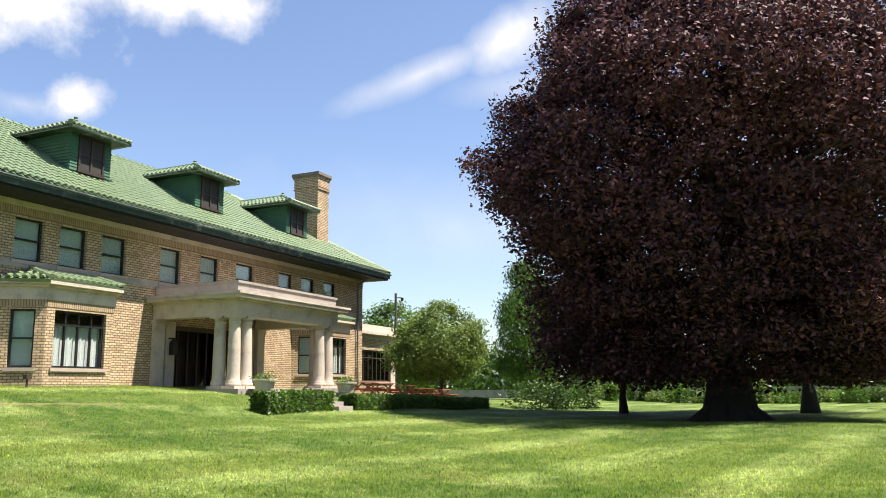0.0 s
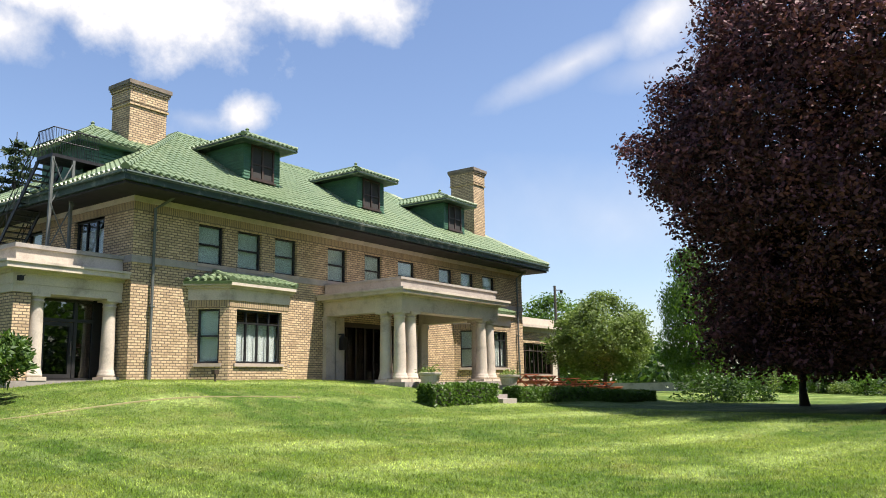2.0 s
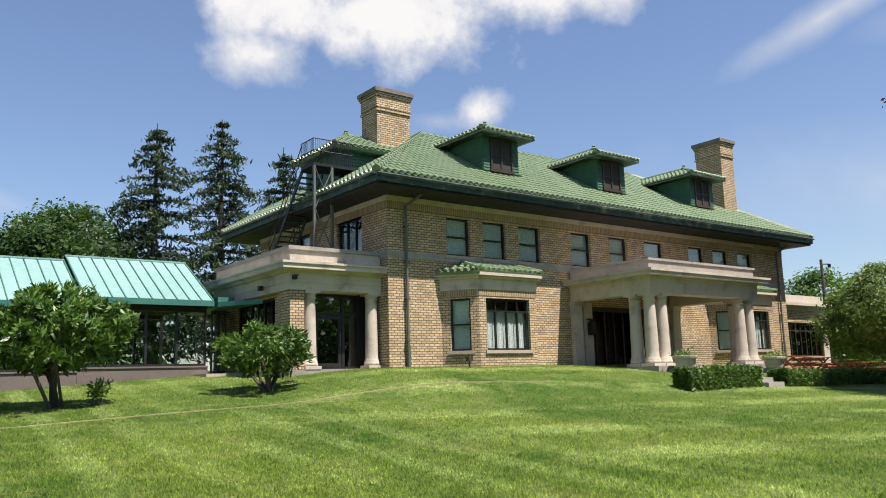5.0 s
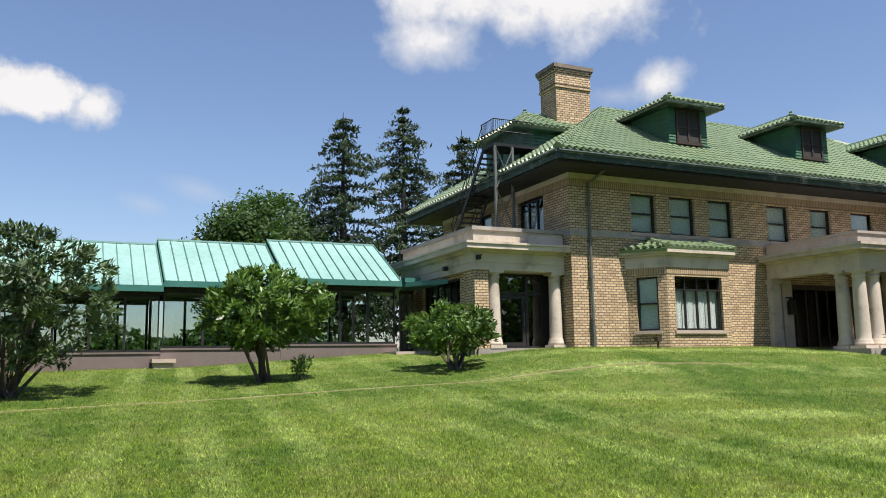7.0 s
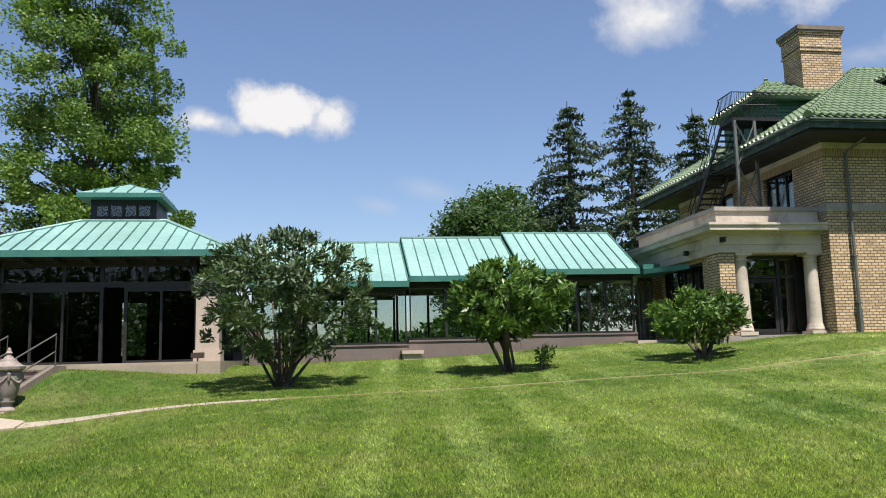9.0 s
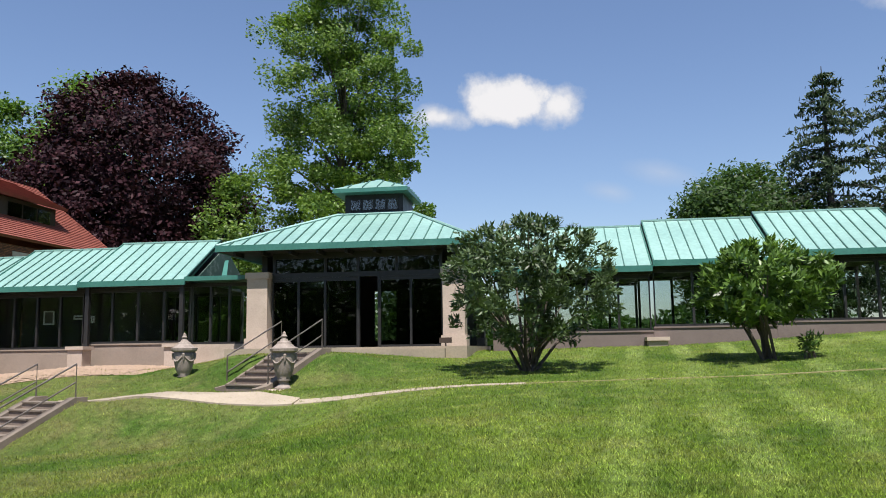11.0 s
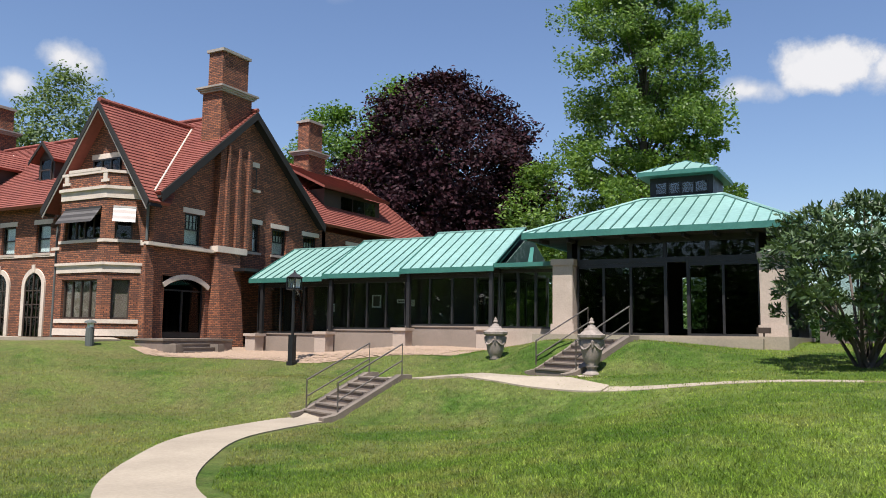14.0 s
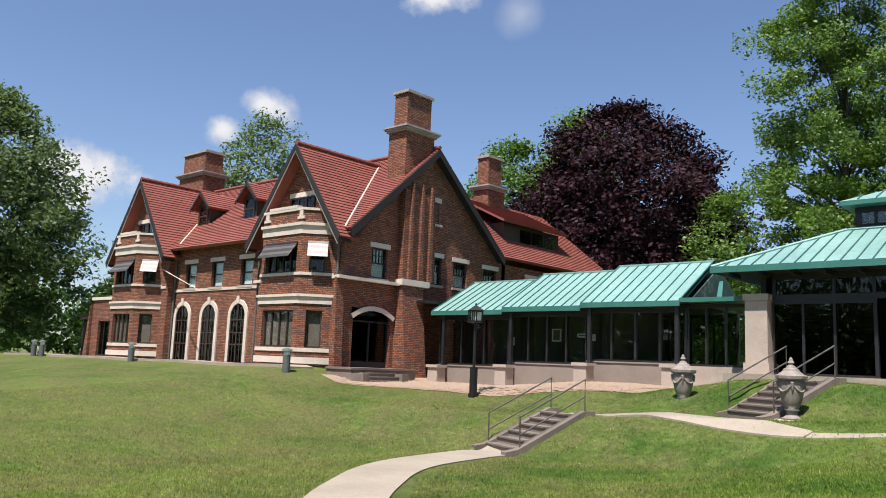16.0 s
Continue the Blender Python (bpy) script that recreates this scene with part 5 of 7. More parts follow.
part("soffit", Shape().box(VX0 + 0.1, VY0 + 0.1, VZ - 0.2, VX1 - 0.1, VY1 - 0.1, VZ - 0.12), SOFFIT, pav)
cup = part("cupola", Shape().box(TX0 + 0.25, TY0 + 0.2, TZ - 0.3, TX1 - 0.4, TY1 - 0.1, 5.7), DARKFRAME, pav, "small glazed roof cupola")
for i in range(4):
    x = TX0 + 0.45 + i * 0.5
    part("cupola_window", Shape().box(x, TY0 + 0.17, 4.97, x + 0.46, TY0 + 0.198, 5.42), DARKFRAME, cup)
    part("pane", Shape().box(x + 0.04, TY0 + 0.155, 5.0, x + 0.42, TY0 + 0.168, 5.39), GLASS, cup)
q = [(TX0 - 0.1, TY0 - 0.4, 5.78), (TX1 - 0.12, TY0 - 0.4, 5.78), (TX1 - 0.12, TY1 + 0.4, 5.78), (TX0 - 0.1, TY1 + 0.4, 5.78)]
ap = ((q[0][0] + q[1][0]) / 2, (TY0 + TY1) / 2, 6.42)
part("cupola_eave", Shape().prism([p[:2] for p in q], 5.62, 5.77), COPPEREDGE, cup)
for i in range(4):
    p, r = Vector(q[i]), Vector(q[(i + 1) % 4])
    mid = (p + r) / 2
    seam_roof(pav, p, r, Vector(ap) - mid, [p, r, ap], 0.5, False)
for x0 in (-29.3, -22.2):
    for y0 in (2.65, 9.9):
        pl = part("pillar", Shape().box(x0 + 0.06, y0, -1.4, x0 + 0.82, y0 + 0.8, 2.08), TANWALL if y0 > 5 else PALESTONE, pav)
        part("pillar_base", Shape().box(x0, y0 - 0.06, -1.4, x0 + 0.88, y0 + 0.86, -0.05), PALESTONE, pl)
        part("pillar_cap", Shape().box(x0, y0 - 0.05, 2.08, x0 + 0.88, y0 + 0.86, 2.3), PALESTONE, pl)
part("floor", Shape().box(-29.6, 1.6, -1.5, -21.2, 11, -0.42), CONCRETE, pav)
part("front_step", Shape().box(-25.4, 1.25, -1.4, -21.9, 1.6, -0.5), CONCRETE, pav)
hb = part("head_beam", Shape().box(-28.42, 3.0, 2.1, -22.2, 3.2, 2.28), DARKFRAME, pav)
part("clerestory_head", Shape().box(-28.42, 3.05, VZ - 0.42, -22.2, 3.2, VZ - 0.2), DARKFRAME, hb)
for x in (-28.42, -26.5, -25.3, -23.9, -22.3):
    part("clerestory_post", Shape().box(x, 3.03, 2.28, x + 0.1, 3.18, VZ - 0.42), DARKFRAME, hb)
for x0, x1 in ((-28.32, -26.5), (-26.4, -25.3), (-25.2, -23.9), (-23.8, -22.3)):
    part("clerestory_pane", Shape().box(x0, 3.1, 2.28, x1, 3.11, VZ - 0.42), DARKGLASS, hb)
for i in range(9):
    x = VX0 + 0.6 + i * 1.02
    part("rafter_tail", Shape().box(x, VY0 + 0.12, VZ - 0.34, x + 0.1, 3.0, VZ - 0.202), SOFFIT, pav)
part("side_beam", Shape().box(-29.0, 3.5, 2.1, -28.8, 10, VZ - 0.2), DARKFRAME, pav)
part("side_beam", Shape().box(-21.9, 3.5, 2.1, -21.7, 10, VZ - 0.2), DARKFRAME, pav)
part("back_beam", Shape().box(-28.42, 10.3, 2.1, -22.2, 10.5, VZ - 0.2), DARKFRAME, pav)
for x0, x1, n in ((-28.42, -26.45, 2), (-26.45, -25.25, 1), (-24.45, -22.2, 2)):
    glass_bay(pav, x0, x1, 3.02, -0.42, 2.1, n, DARKGLASS)
for x in (-25.25, -24.52):
    part("door_post", Shape().box(x, 3.0, -0.42, x + 0.07, 3.15, 2.1), DARKFRAME, pav)
# Pavilion walls carry the interior gloom in their near-black colour.
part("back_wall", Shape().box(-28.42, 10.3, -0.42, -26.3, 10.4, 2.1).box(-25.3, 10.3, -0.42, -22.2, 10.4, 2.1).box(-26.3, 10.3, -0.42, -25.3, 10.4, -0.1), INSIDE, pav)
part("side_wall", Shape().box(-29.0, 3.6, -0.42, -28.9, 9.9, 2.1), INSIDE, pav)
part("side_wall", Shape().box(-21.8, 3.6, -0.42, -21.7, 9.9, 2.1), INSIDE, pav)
fl = thing("floodlight", (-21.95, 1.9, -0.6), "small bronze ground floodlight beside the pillar", "floodlight")
part("flood_head", Shape().box(-22.15, 1.8, -0.32, -21.75, 2.0, -0.14).tube([(-21.95, 1.9, -0.75), (-21.95, 1.9, -0.3)], 0.03, 6), BROWNFRAME, fl)

bay_flood = thing("floodlight", (1.35, -2.15, 0), "small dark floodlight on a stub post before the bay", "floodlight")
part("flood_head", Shape().box(1.25, -2.25, 0.16, 1.45, -2.07, 0.32).tube([(1.35, -2.15, -0.3), (1.35, -2.15, 0.18)], 0.035, 8), BROWNFRAME, bay_flood)

# ---- garden stairs, rails, urns ----
def garden_stair(at, turn, width, steps, rise, tread, label):
    """Stairs that climb along local +y from at, between sloping side walls, with two pipe rails."""
    m = pose(*at, 0, 0, turn)
    t = thing("garden_stair", at, label, "stairs", "garden stairs")
    for i in range(steps):
        part("step", Shape().box(-width / 2, i * tread, -0.5, width / 2, (i + 1) * tread + 0.12, (i + 1) * rise - 0.04), STEPSTONE, t, m=m)
        part("nosing", Shape().box(-width / 2, i * tread - 0.03, (i + 1) * rise - 0.04, width / 2, (i + 1) * tread, (i + 1) * rise), OLDCONCRETE, t, m=m)
    L, H = steps * tread, steps * rise
    for sx in (-1, 1):
        x = sx * (width / 2 + 0.13)
        part("curb", Shape().slab([(x - 0.13, -0.35, -0.6), (x - 0.13, -0.35, 0.08), (x - 0.13, 0.0, 0.14), (x - 0.13, L, H + 0.1), (x - 0.13, L + 0.35, H + 0.1), (x - 0.13, L + 0.35, -0.6)], (0.26, 0, 0)), OLDCONCRETE, t, m=m)
        r = Shape().tube([(x, 0.12, 0.12), (x, 0.12, 0.95), (x, L + 0.1, H + 0.93), (x, L + 0.1, H + 0.1)], 0.024, 8)
        r.tube([(x, 0.12, 0.5), (x, L + 0.1, H + 0.48)], 0.02, 8)
        part("handrail", r, STEEL, t, m=m)
    return t


garden_stair((-31.75, -7.75, -2.72), -22, 1.35, 6, 0.17, 0.34, "weathered stone garden stair with pipe handrails, lower flight")
garden_stair((-26.75, -3.75, -1.58), -30, 1.5, 6, 0.17, 0.33, "weathered stone garden stair with pipe handrails, up to the pavilion")


def urn(x, y, z):
    """A krater-shaped urn: square plinth, turned foot, body that widens to a broad square-edged brim, stepped lid and finial."""
    u = thing("garden_urn", (x, y, z), "lidded grey-brown stone garden urn with carved swags", "urn", "garden urns")
    part("plinth", Shape().lathe(x, y, [(0.5, z - 0.25), (0.5, z + 0.06), (0.4, z + 0.1)], 4), PALESTONE, u)
    part("body", Shape().lathe(x, y, [(0.24, z + 0.1), (0.25, z + 0.14), (0.18, z + 0.17), (0.13, z + 0.23), (0.13, z + 0.3), (0.19, z + 0.33), (0.155, z + 0.37), (0.2, z + 0.45), (0.245, z + 0.58), (0.28, z + 0.75), (0.297, z + 0.92), (0.297, z + 1.06)], 28), URNSTONE, u, smooth=True)
    part("brim", Shape().lathe(x, y, [(0.32, z + 1.06), (0.375, z + 1.1), (0.385, z + 1.17), (0.35, z + 1.19)], 12), URNSTONE, u)
    part("lid", Shape().lathe(x, y, [(0.32, z + 1.192), (0.2, z + 1.29), (0.18, z + 1.34), (0.12, z + 1.36), (0.09, z + 1.42)], 12), URNSTONE, u)
    part("finial", Shape().lathe(x, y, [(0.07, z + 1.42), (0.05, z + 1.45), (0.085, z + 1.49), (0.05, z + 1.54), (0.045, z + 1.58), (0.01, z + 1.63)], 10), URNSTONE, u)
    for k in range(4):
        pts = []
        for i in range(9):
            th = (k + i / 8) * math.pi / 2 + 0.4
            zz = z + 0.98 - 0.2 * math.sin(math.pi * i / 8)
            rr = 0.306 - 0.016 * math.sin(math.pi * i / 8)
            pts.append((x + rr * math.cos(th), y + rr * math.sin(th), zz))
        part("swag", Shape().tube(pts, [0.014 + 0.014 * math.sin(math.pi * i / 8) for i in range(9)], 6), URNSTONE, u)
        th = k * math.pi / 2 + 0.4
        part("boss", Shape().lathe(x + 0.305 * math.cos(th), y + 0.305 * math.sin(th), [(0.02, z + 0.82), (0.04, z + 0.92), (0.05, z + 1.0), (0.02, z + 1.04)], 8), URNSTONE, u)


urn(-29.25, -2.15, -1.56)
urn(-25.45, -4.2, -1.62)


def lamp_post(x, y, z):
    t = thing("lamp_post", (x, y, z), "black iron garden lamp post with a square lantern", "lamp post")
    part("base", Shape().box(x - 0.1, y - 0.1, z - 0.2, x + 0.1, y + 0.1, z + 1.05).box(x - 0.13, y - 0.13, z - 0.2, x + 0.13, y + 0.13, z + 0.12), IRON, t)
    part("pole", Shape().tube([(x, y, z + 1.05), (x, y, z + 2.65)], 0.055, 10), IRON, t)
    part("lantern", Shape().box(x - 0.2, y - 0.2, z + 2.65, x + 0.2, y + 0.2, z + 2.72).box(x - 0.2, y - 0.2, z + 3.05, x + 0.2, y + 0.2, z + 3.09), IRON, t)
    for sx, sy in ((-1, -1), (1, -1), (-1, 1), (1, 1)):
        part("lantern_bar", Shape().box(x + sx * 0.18 - 0.02, y + sy * 0.18 - 0.02, z + 2.72, x + sx * 0.18 + 0.02, y + sy * 0.18 + 0.02, z + 3.05), IRON, t)
    for o in (-0.09, 0.0, 0.09):
        part("lantern_bar", Shape().box(x + o - 0.012, y - 0.19, z + 2.72, x + o + 0.012, y - 0.17, z + 3.05), IRON, t)
    part("lantern_glass", Shape().box(x - 0.15, y - 0.15, z + 2.73, x + 0.15, y + 0.15, z + 3.04), BLIND, t, "frosted lantern glass")
    part("lantern_roof", Shape().lathe(x, y, [(0.4, z + 3.09), (0.06, z + 3.27), (0.03, z + 3.36)], 4), IRON, t)


lamp_post(-37.1, -2.4, ground_z(-37.1, -2.4))
s = Shape()
gxs, gys = np.linspace(-46.4, -31.5, 60), np.linspace(-2.6, 5.3, 34)
for yv in gys:
    for xv in gxs:
        edge = 0.9 * math.sin(xv * 0.9) * 0.3 + (1.2 * max(0, (xv + 36) / 5))
        s.v.append((xv, max(yv, -1.9 + edge), ground_z(xv, max(yv, -1.9 + edge)) + 0.018))
for j in range(33):
    for i in range(59):
        k = j * 60 + i
        s.f.append((k, k + 1, k + 61, k + 60))
bed = tagged(link(new("gravel_bed", mesh_of("gravel_bed", s, GRAVEL, False, False)), None), "bed of tan river gravel before the corridor", "gravel", kind="structure")
rng = np.random.default_rng(5)
n = 7500
px, py = rng.uniform(-45.8, -32.2, n), rng.uniform(-2.0, 4.9, n)
keep = py > -1.8 + 0.27 * np.sin(px * 0.9) + 1.2 * np.maximum(0, (px + 36) / 5)
px, py = px[keep], py[keep]
pz = height(px, py) + 0.04
oct_v = np.array([(1, 0, 0), (0, 1, 0), (-1, 0, 0), (0, -1, 0), (0, 0, 0.7), (0, 0, -0.5)])
oct_f = np.array([(0, 1, 4), (1, 2, 4), (2, 3, 4), (3, 0, 4)])
sz = rng.uniform(0.03, 0.075, (len(px), 1, 1)) * rng.uniform(0.7, 1.3, (len(px), 1, 3))
co = np.stack([px, py, pz], -1)[:, None] + oct_v[None] * sz
fc = oct_f[None] + (np.arange(len(px)) * 6)[:, None, None]
tagged(link(new("pebbles", mesh_from("pebbles", co.reshape(-1, 3), fc.reshape(-1, 3), GRAVEL)), None), "loose tan and grey river pebbles", "pebbles", kind="stuff")


# ---- red brick house ----
red = thing("brick_house", (-58, 5, -0.9), "red brick house with red clay tile gables and stone bands", "house")
BX, BW, BY, BB, BZ, BE = -47.0, -69.4, -0.2, 12.2, -1.6, 5.75
ZB = -0.85
arch_x = (-61.3, -58.5, -55.65)


def arch_door(parent, cx, y, z, w, h):
    """An arched opening surround in pale stone with a dark glazed door."""
    s, n, r = Shape(), 14, w / 2
    zs = z + h - r
    out = [(cx - r - 0.24, z)] + [(cx - (r + 0.24) * math.cos(math.pi * i / n), zs + (r + 0.24) * math.sin(math.pi * i / n)) for i in range(n + 1)] + [(cx + r + 0.24, z)]
    inn = [(cx - r, z)] + [(cx - r * math.cos(math.pi * i / n), zs + r * math.sin(math.pi * i / n)) for i in range(n + 1)] + [(cx + r, z)]
    for i in range(len(out) - 1):
        a, b, c, d = out[i], out[i + 1], inn[i + 1], inn[i]
        s.slab([(a[0], y - 0.08, a[1]), (b[0], y - 0.08, b[1]), (c[0], y - 0.08, c[1]), (d[0], y - 0.08, d[1])], (0, 0.14, 0))
    arch = part("arch", s, BANDSTONE, parent, "pale stone door arch")
    part("keystone", Shape().box(cx - 0.12, y - 0.13, z + h + 0.02, cx + 0.12, y - 0.081, z + h + 0.42), BANDSTONE, arch)
    part("door", Shape().slab([(p[0], y - 0.03, p[1]) for p in inn], (0, 0.02, 0)), DARKGLASS, arch)
    # Near-black sheet painted as the shade behind the door glass.
    part("door_shade_sheet", Shape().slab([(p[0], y - 0.008, p[1]) for p in inn], (0, 0.004, 0)), INSIDE, arch)
    f = Shape().box(cx - 0.04, y - 0.07, z, cx + 0.04, y - 0.031, z + h - 0.03)
    for k in (0.3, 0.5, 0.72):
        f.box(cx - r, y - 0.06, z + h * k - 0.03, cx + r, y - 0.032, z + h * k + 0.03)
    for sx in (-1, 1):
        f.box(cx + sx * r * 0.5 - 0.02, y - 0.055, z, cx + sx * r * 0.5 + 0.02, y - 0.033, z + h * 0.9)
        f.box(cx + sx * (r - 0.05) - 0.05, y - 0.065, z, cx + sx * (r - 0.05) + 0.05, y - 0.033, z + h - r)
    part("door_frame", f, BROWNFRAME, arch)


def lintel(parent, x, y, z, w, turn):
    part("lintel", Shape().box(-w / 2 - 0.15, -0.04, 0, w / 2 + 0.15, -0.003, 0.24), BANDSTONE, parent, m=pose(x, y, z, 0, 0, turn))


yF = 0.3
run_wall(red, (-62.9, yF), (-52.0, yF), BZ, BE + 0.1, RBRICK, [(x + 62.9, 3.3, 1.15, 1.45, "sash", "blind") for x in (-61.1, -58.35, -55.5)])
for x in (-61.1, -58.35, -55.5):
    lintel(red, x, yF, 4.75, 1.15, 0)
for x in arch_x:
    arch_door(red, x - 0.3, yF, ZB, 1.35, 3.15)
# side wall with its gable
side = [(2.3, 3.5, 1.05, 1.5, "lattice", "blind"), (6.4, 3.6, 0.9, 1.45, "lattice", "curtain"), (8.4, 3.6, 1.15, 1.4, "lattice", "curtain"), (11.0, 3.6, 1.2, 1.3, "lattice", "curtain"), (2.0, ZB, 2.5, 2.8, "doors", None, {"sill": False, "recess": 0.2})]
run_wall(red, (BX, BY + 0.342), (BX, BB), BZ, BE, RBRICK, [(w[0] - 0.342, *w[1:]) for w in side])
for w in side[:4]:
    lintel(red, BX, BY + w[0], w[1] + w[3] + 0.003, w[2], 90)
AY, AZ = 5.6, 10.75
gable = Shape().slab([(BX, BY + 0.002, BE), (BX, BB, BE), (BX, AY, AZ - 0.25)], (-0.34, 0, 0))
part("gable_wall", gable, RBRICK, red)
window(red, BX + 0.14, AY + 0.35, 6.8, 0.65, 1.15, 90, "plain", behind="blind")
lintel(red, BX + 0.002, AY + 0.35, 8.0, 0.65, 90)
n = 10
seg = Shape()
for i in range(n):
    a0, a1 = math.radians(126 - 72 * i / n), math.radians(126 - 72 * (i + 1) / n)
    y0, yc, zc = 0, BY + 2.0, -0.35
    P = lambda r, t: (BX + 0.05, yc - r * math.cos(t), zc + r * math.sin(t))
    seg.slab([P(2.24, a0), P(2.24, a1), P(2.46, a1), P(2.46, a0)], (0.06, 0, 0))
part("door_arch", seg, BANDSTONE, red)
for first, last, yy in ((126, 90, 1.4), (90, 54, -1.4)):
    edge = [math.radians(first + (last - first) * i / 6) for i in range(7)]
    fill = [(BX + 0.012, P(2.3, t)[1], P(2.3, t)[2]) for t in edge]
    corner = [(BX + 0.012, yc + yy, 2.0), (BX + 0.012, yc + yy, fill[0][2] if yy > 0 else fill[-1][2])]
    part("spandrel", Shape().slab(fill + corner, (0.03, 0, 0)), RBRICK, red)
# lower brick block with stone coping around the side door, and the chimney breast
part("buttress", Shape().slab([(BX, 3.3, BZ), (BX + 0.95, 3.3, BZ), (BX + 0.42, 3.3, 3.3), (BX, 3.3, 3.3)], (0, 1.5, 0)), RBRICK, red)
part("buttress", Shape().slab([(BX, BY - 0.5, BZ), (BX + 0.3, BY - 0.5, BZ), (BX + 0.12, BY - 0.5, 3.3), (BX, BY - 0.5, 3.3)], (0, 0.48, 0)), RBRICK, red)
part("coping", Shape().box(BX + 0.003, BY - 0.5, 3.25, BX + 0.3, 3.4, 3.4).box(BX + 0.003, 3.2, 3.3, BX + 0.55, 5.2, 3.6), BANDSTONE, red)
part("chimney_breast", Shape().slab([(BX, 3.3, 3.6), (BX, 5.7, 3.6), (BX, 5.5, 8.2), (BX, 3.3, 8.2)], (0.4, 0, 0)), RBRICK, red)
for k, yy in enumerate((3.75, 4.5, 5.2)):
    part("breast_rib", Shape().slab([(BX + 0.4, yy - 0.14, 3.6), (BX + 0.4, yy + 0.14, 3.6), (BX + 0.4, yy + 0.06, 8.6), (BX + 0.4, yy - 0.06, 8.6)], (0.14, 0, 0)), RBRICK, red)


def stack(x0, y0, x1, y1, z0, z1, waist):
    c = part("chimney", Shape().box(x0, y0, z0, x1, y1, z1), RBRICK, red)
    part("chimney_band", Shape().box(x0 - 0.26, y0 - 0.26, waist, x1 + 0.26, y1 + 0.26, waist + 0.1).box(x0 - 0.34, y0 - 0.34, waist + 0.1, x1 + 0.34, y1 + 0.34, waist + 0.19).box(x0 - 0.42, y0 - 0.42, waist + 0.19, x1 + 0.42, y1 + 0.42, waist + 0.28).box(x0 - 0.12, y0 - 0.12, waist + 0.28, x1 + 0.12, y1 + 0.12, waist + 0.36), GREYSTONE, c)
    part("chimney_lower", Shape().box(x0 - 0.16, y0 - 0.16, z0, x1 + 0.16, y1 + 0.16, waist - 0.003), RBRICK, c)
    part("chimney_cap", Shape().box(x0 - 0.1, y0 - 0.1, z1, x1 + 0.1, y1 + 0.1, z1 + 0.14).box(x0 + 0.1, y0 + 0.1, z1 + 0.14, x1 - 0.1, y1 - 0.1, z1 + 0.24), GREYSTONE, c)


stack(-47.95, 3.55, -47.0, 5.35, 7.5, 13.42, 11.3)
stack(-70.8, 4.8, -68.0, 6.2, 9.0, 13.6, 11.9)
stack(-52.1, 15.6, -51.2, 17.0, 7.0, 13.2, 11.0)

# roofs
rf = Shape()
oy, ox = 0.15, 0.5
zs = lambda y: AZ - abs(y - AY) * (AZ - BE) / (AY - BY)
e0 = BY - oy
A, B = (BW, e0, zs(e0)), (BX + ox, e0, zs(e0))
R0, R1 = (BW, AY, AZ), (BX + ox, AY, AZ)
course_slope(rf, A, B, (0, AY - e0, AZ - zs(e0)), [A, B, R1, R0])
C, D = (BX + ox, 2 * AY - e0, zs(e0)), (BW, 2 * AY - e0, zs(e0))
course_slope(rf, C, D, (0, -(AY - e0), AZ - zs(e0)), [C, D, R0, R1])
main = tagged(part("roof", rf, REDTILE, red, "red clay tile roof"), kind="stuff")
for yy, dd in ((e0, 1), (2 * AY - e0, -1)):
    part("bargeboard", Shape().slab([(BX + ox, yy, zs(e0) - 0.02), (BX + ox, AY, AZ - 0.02), (BX + ox, AY, AZ - 0.42), (BX + ox, yy + dd * 0.1, zs(e0) - 0.42)], (0.06, 0, 0)), DARKTRIM, main)
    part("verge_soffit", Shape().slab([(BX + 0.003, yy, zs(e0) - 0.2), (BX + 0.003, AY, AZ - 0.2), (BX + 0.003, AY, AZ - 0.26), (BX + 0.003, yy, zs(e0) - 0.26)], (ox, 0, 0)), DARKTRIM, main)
part("ridge", hip_tiles(Shape(), R0, R1, 0.12), REDTILE, main)


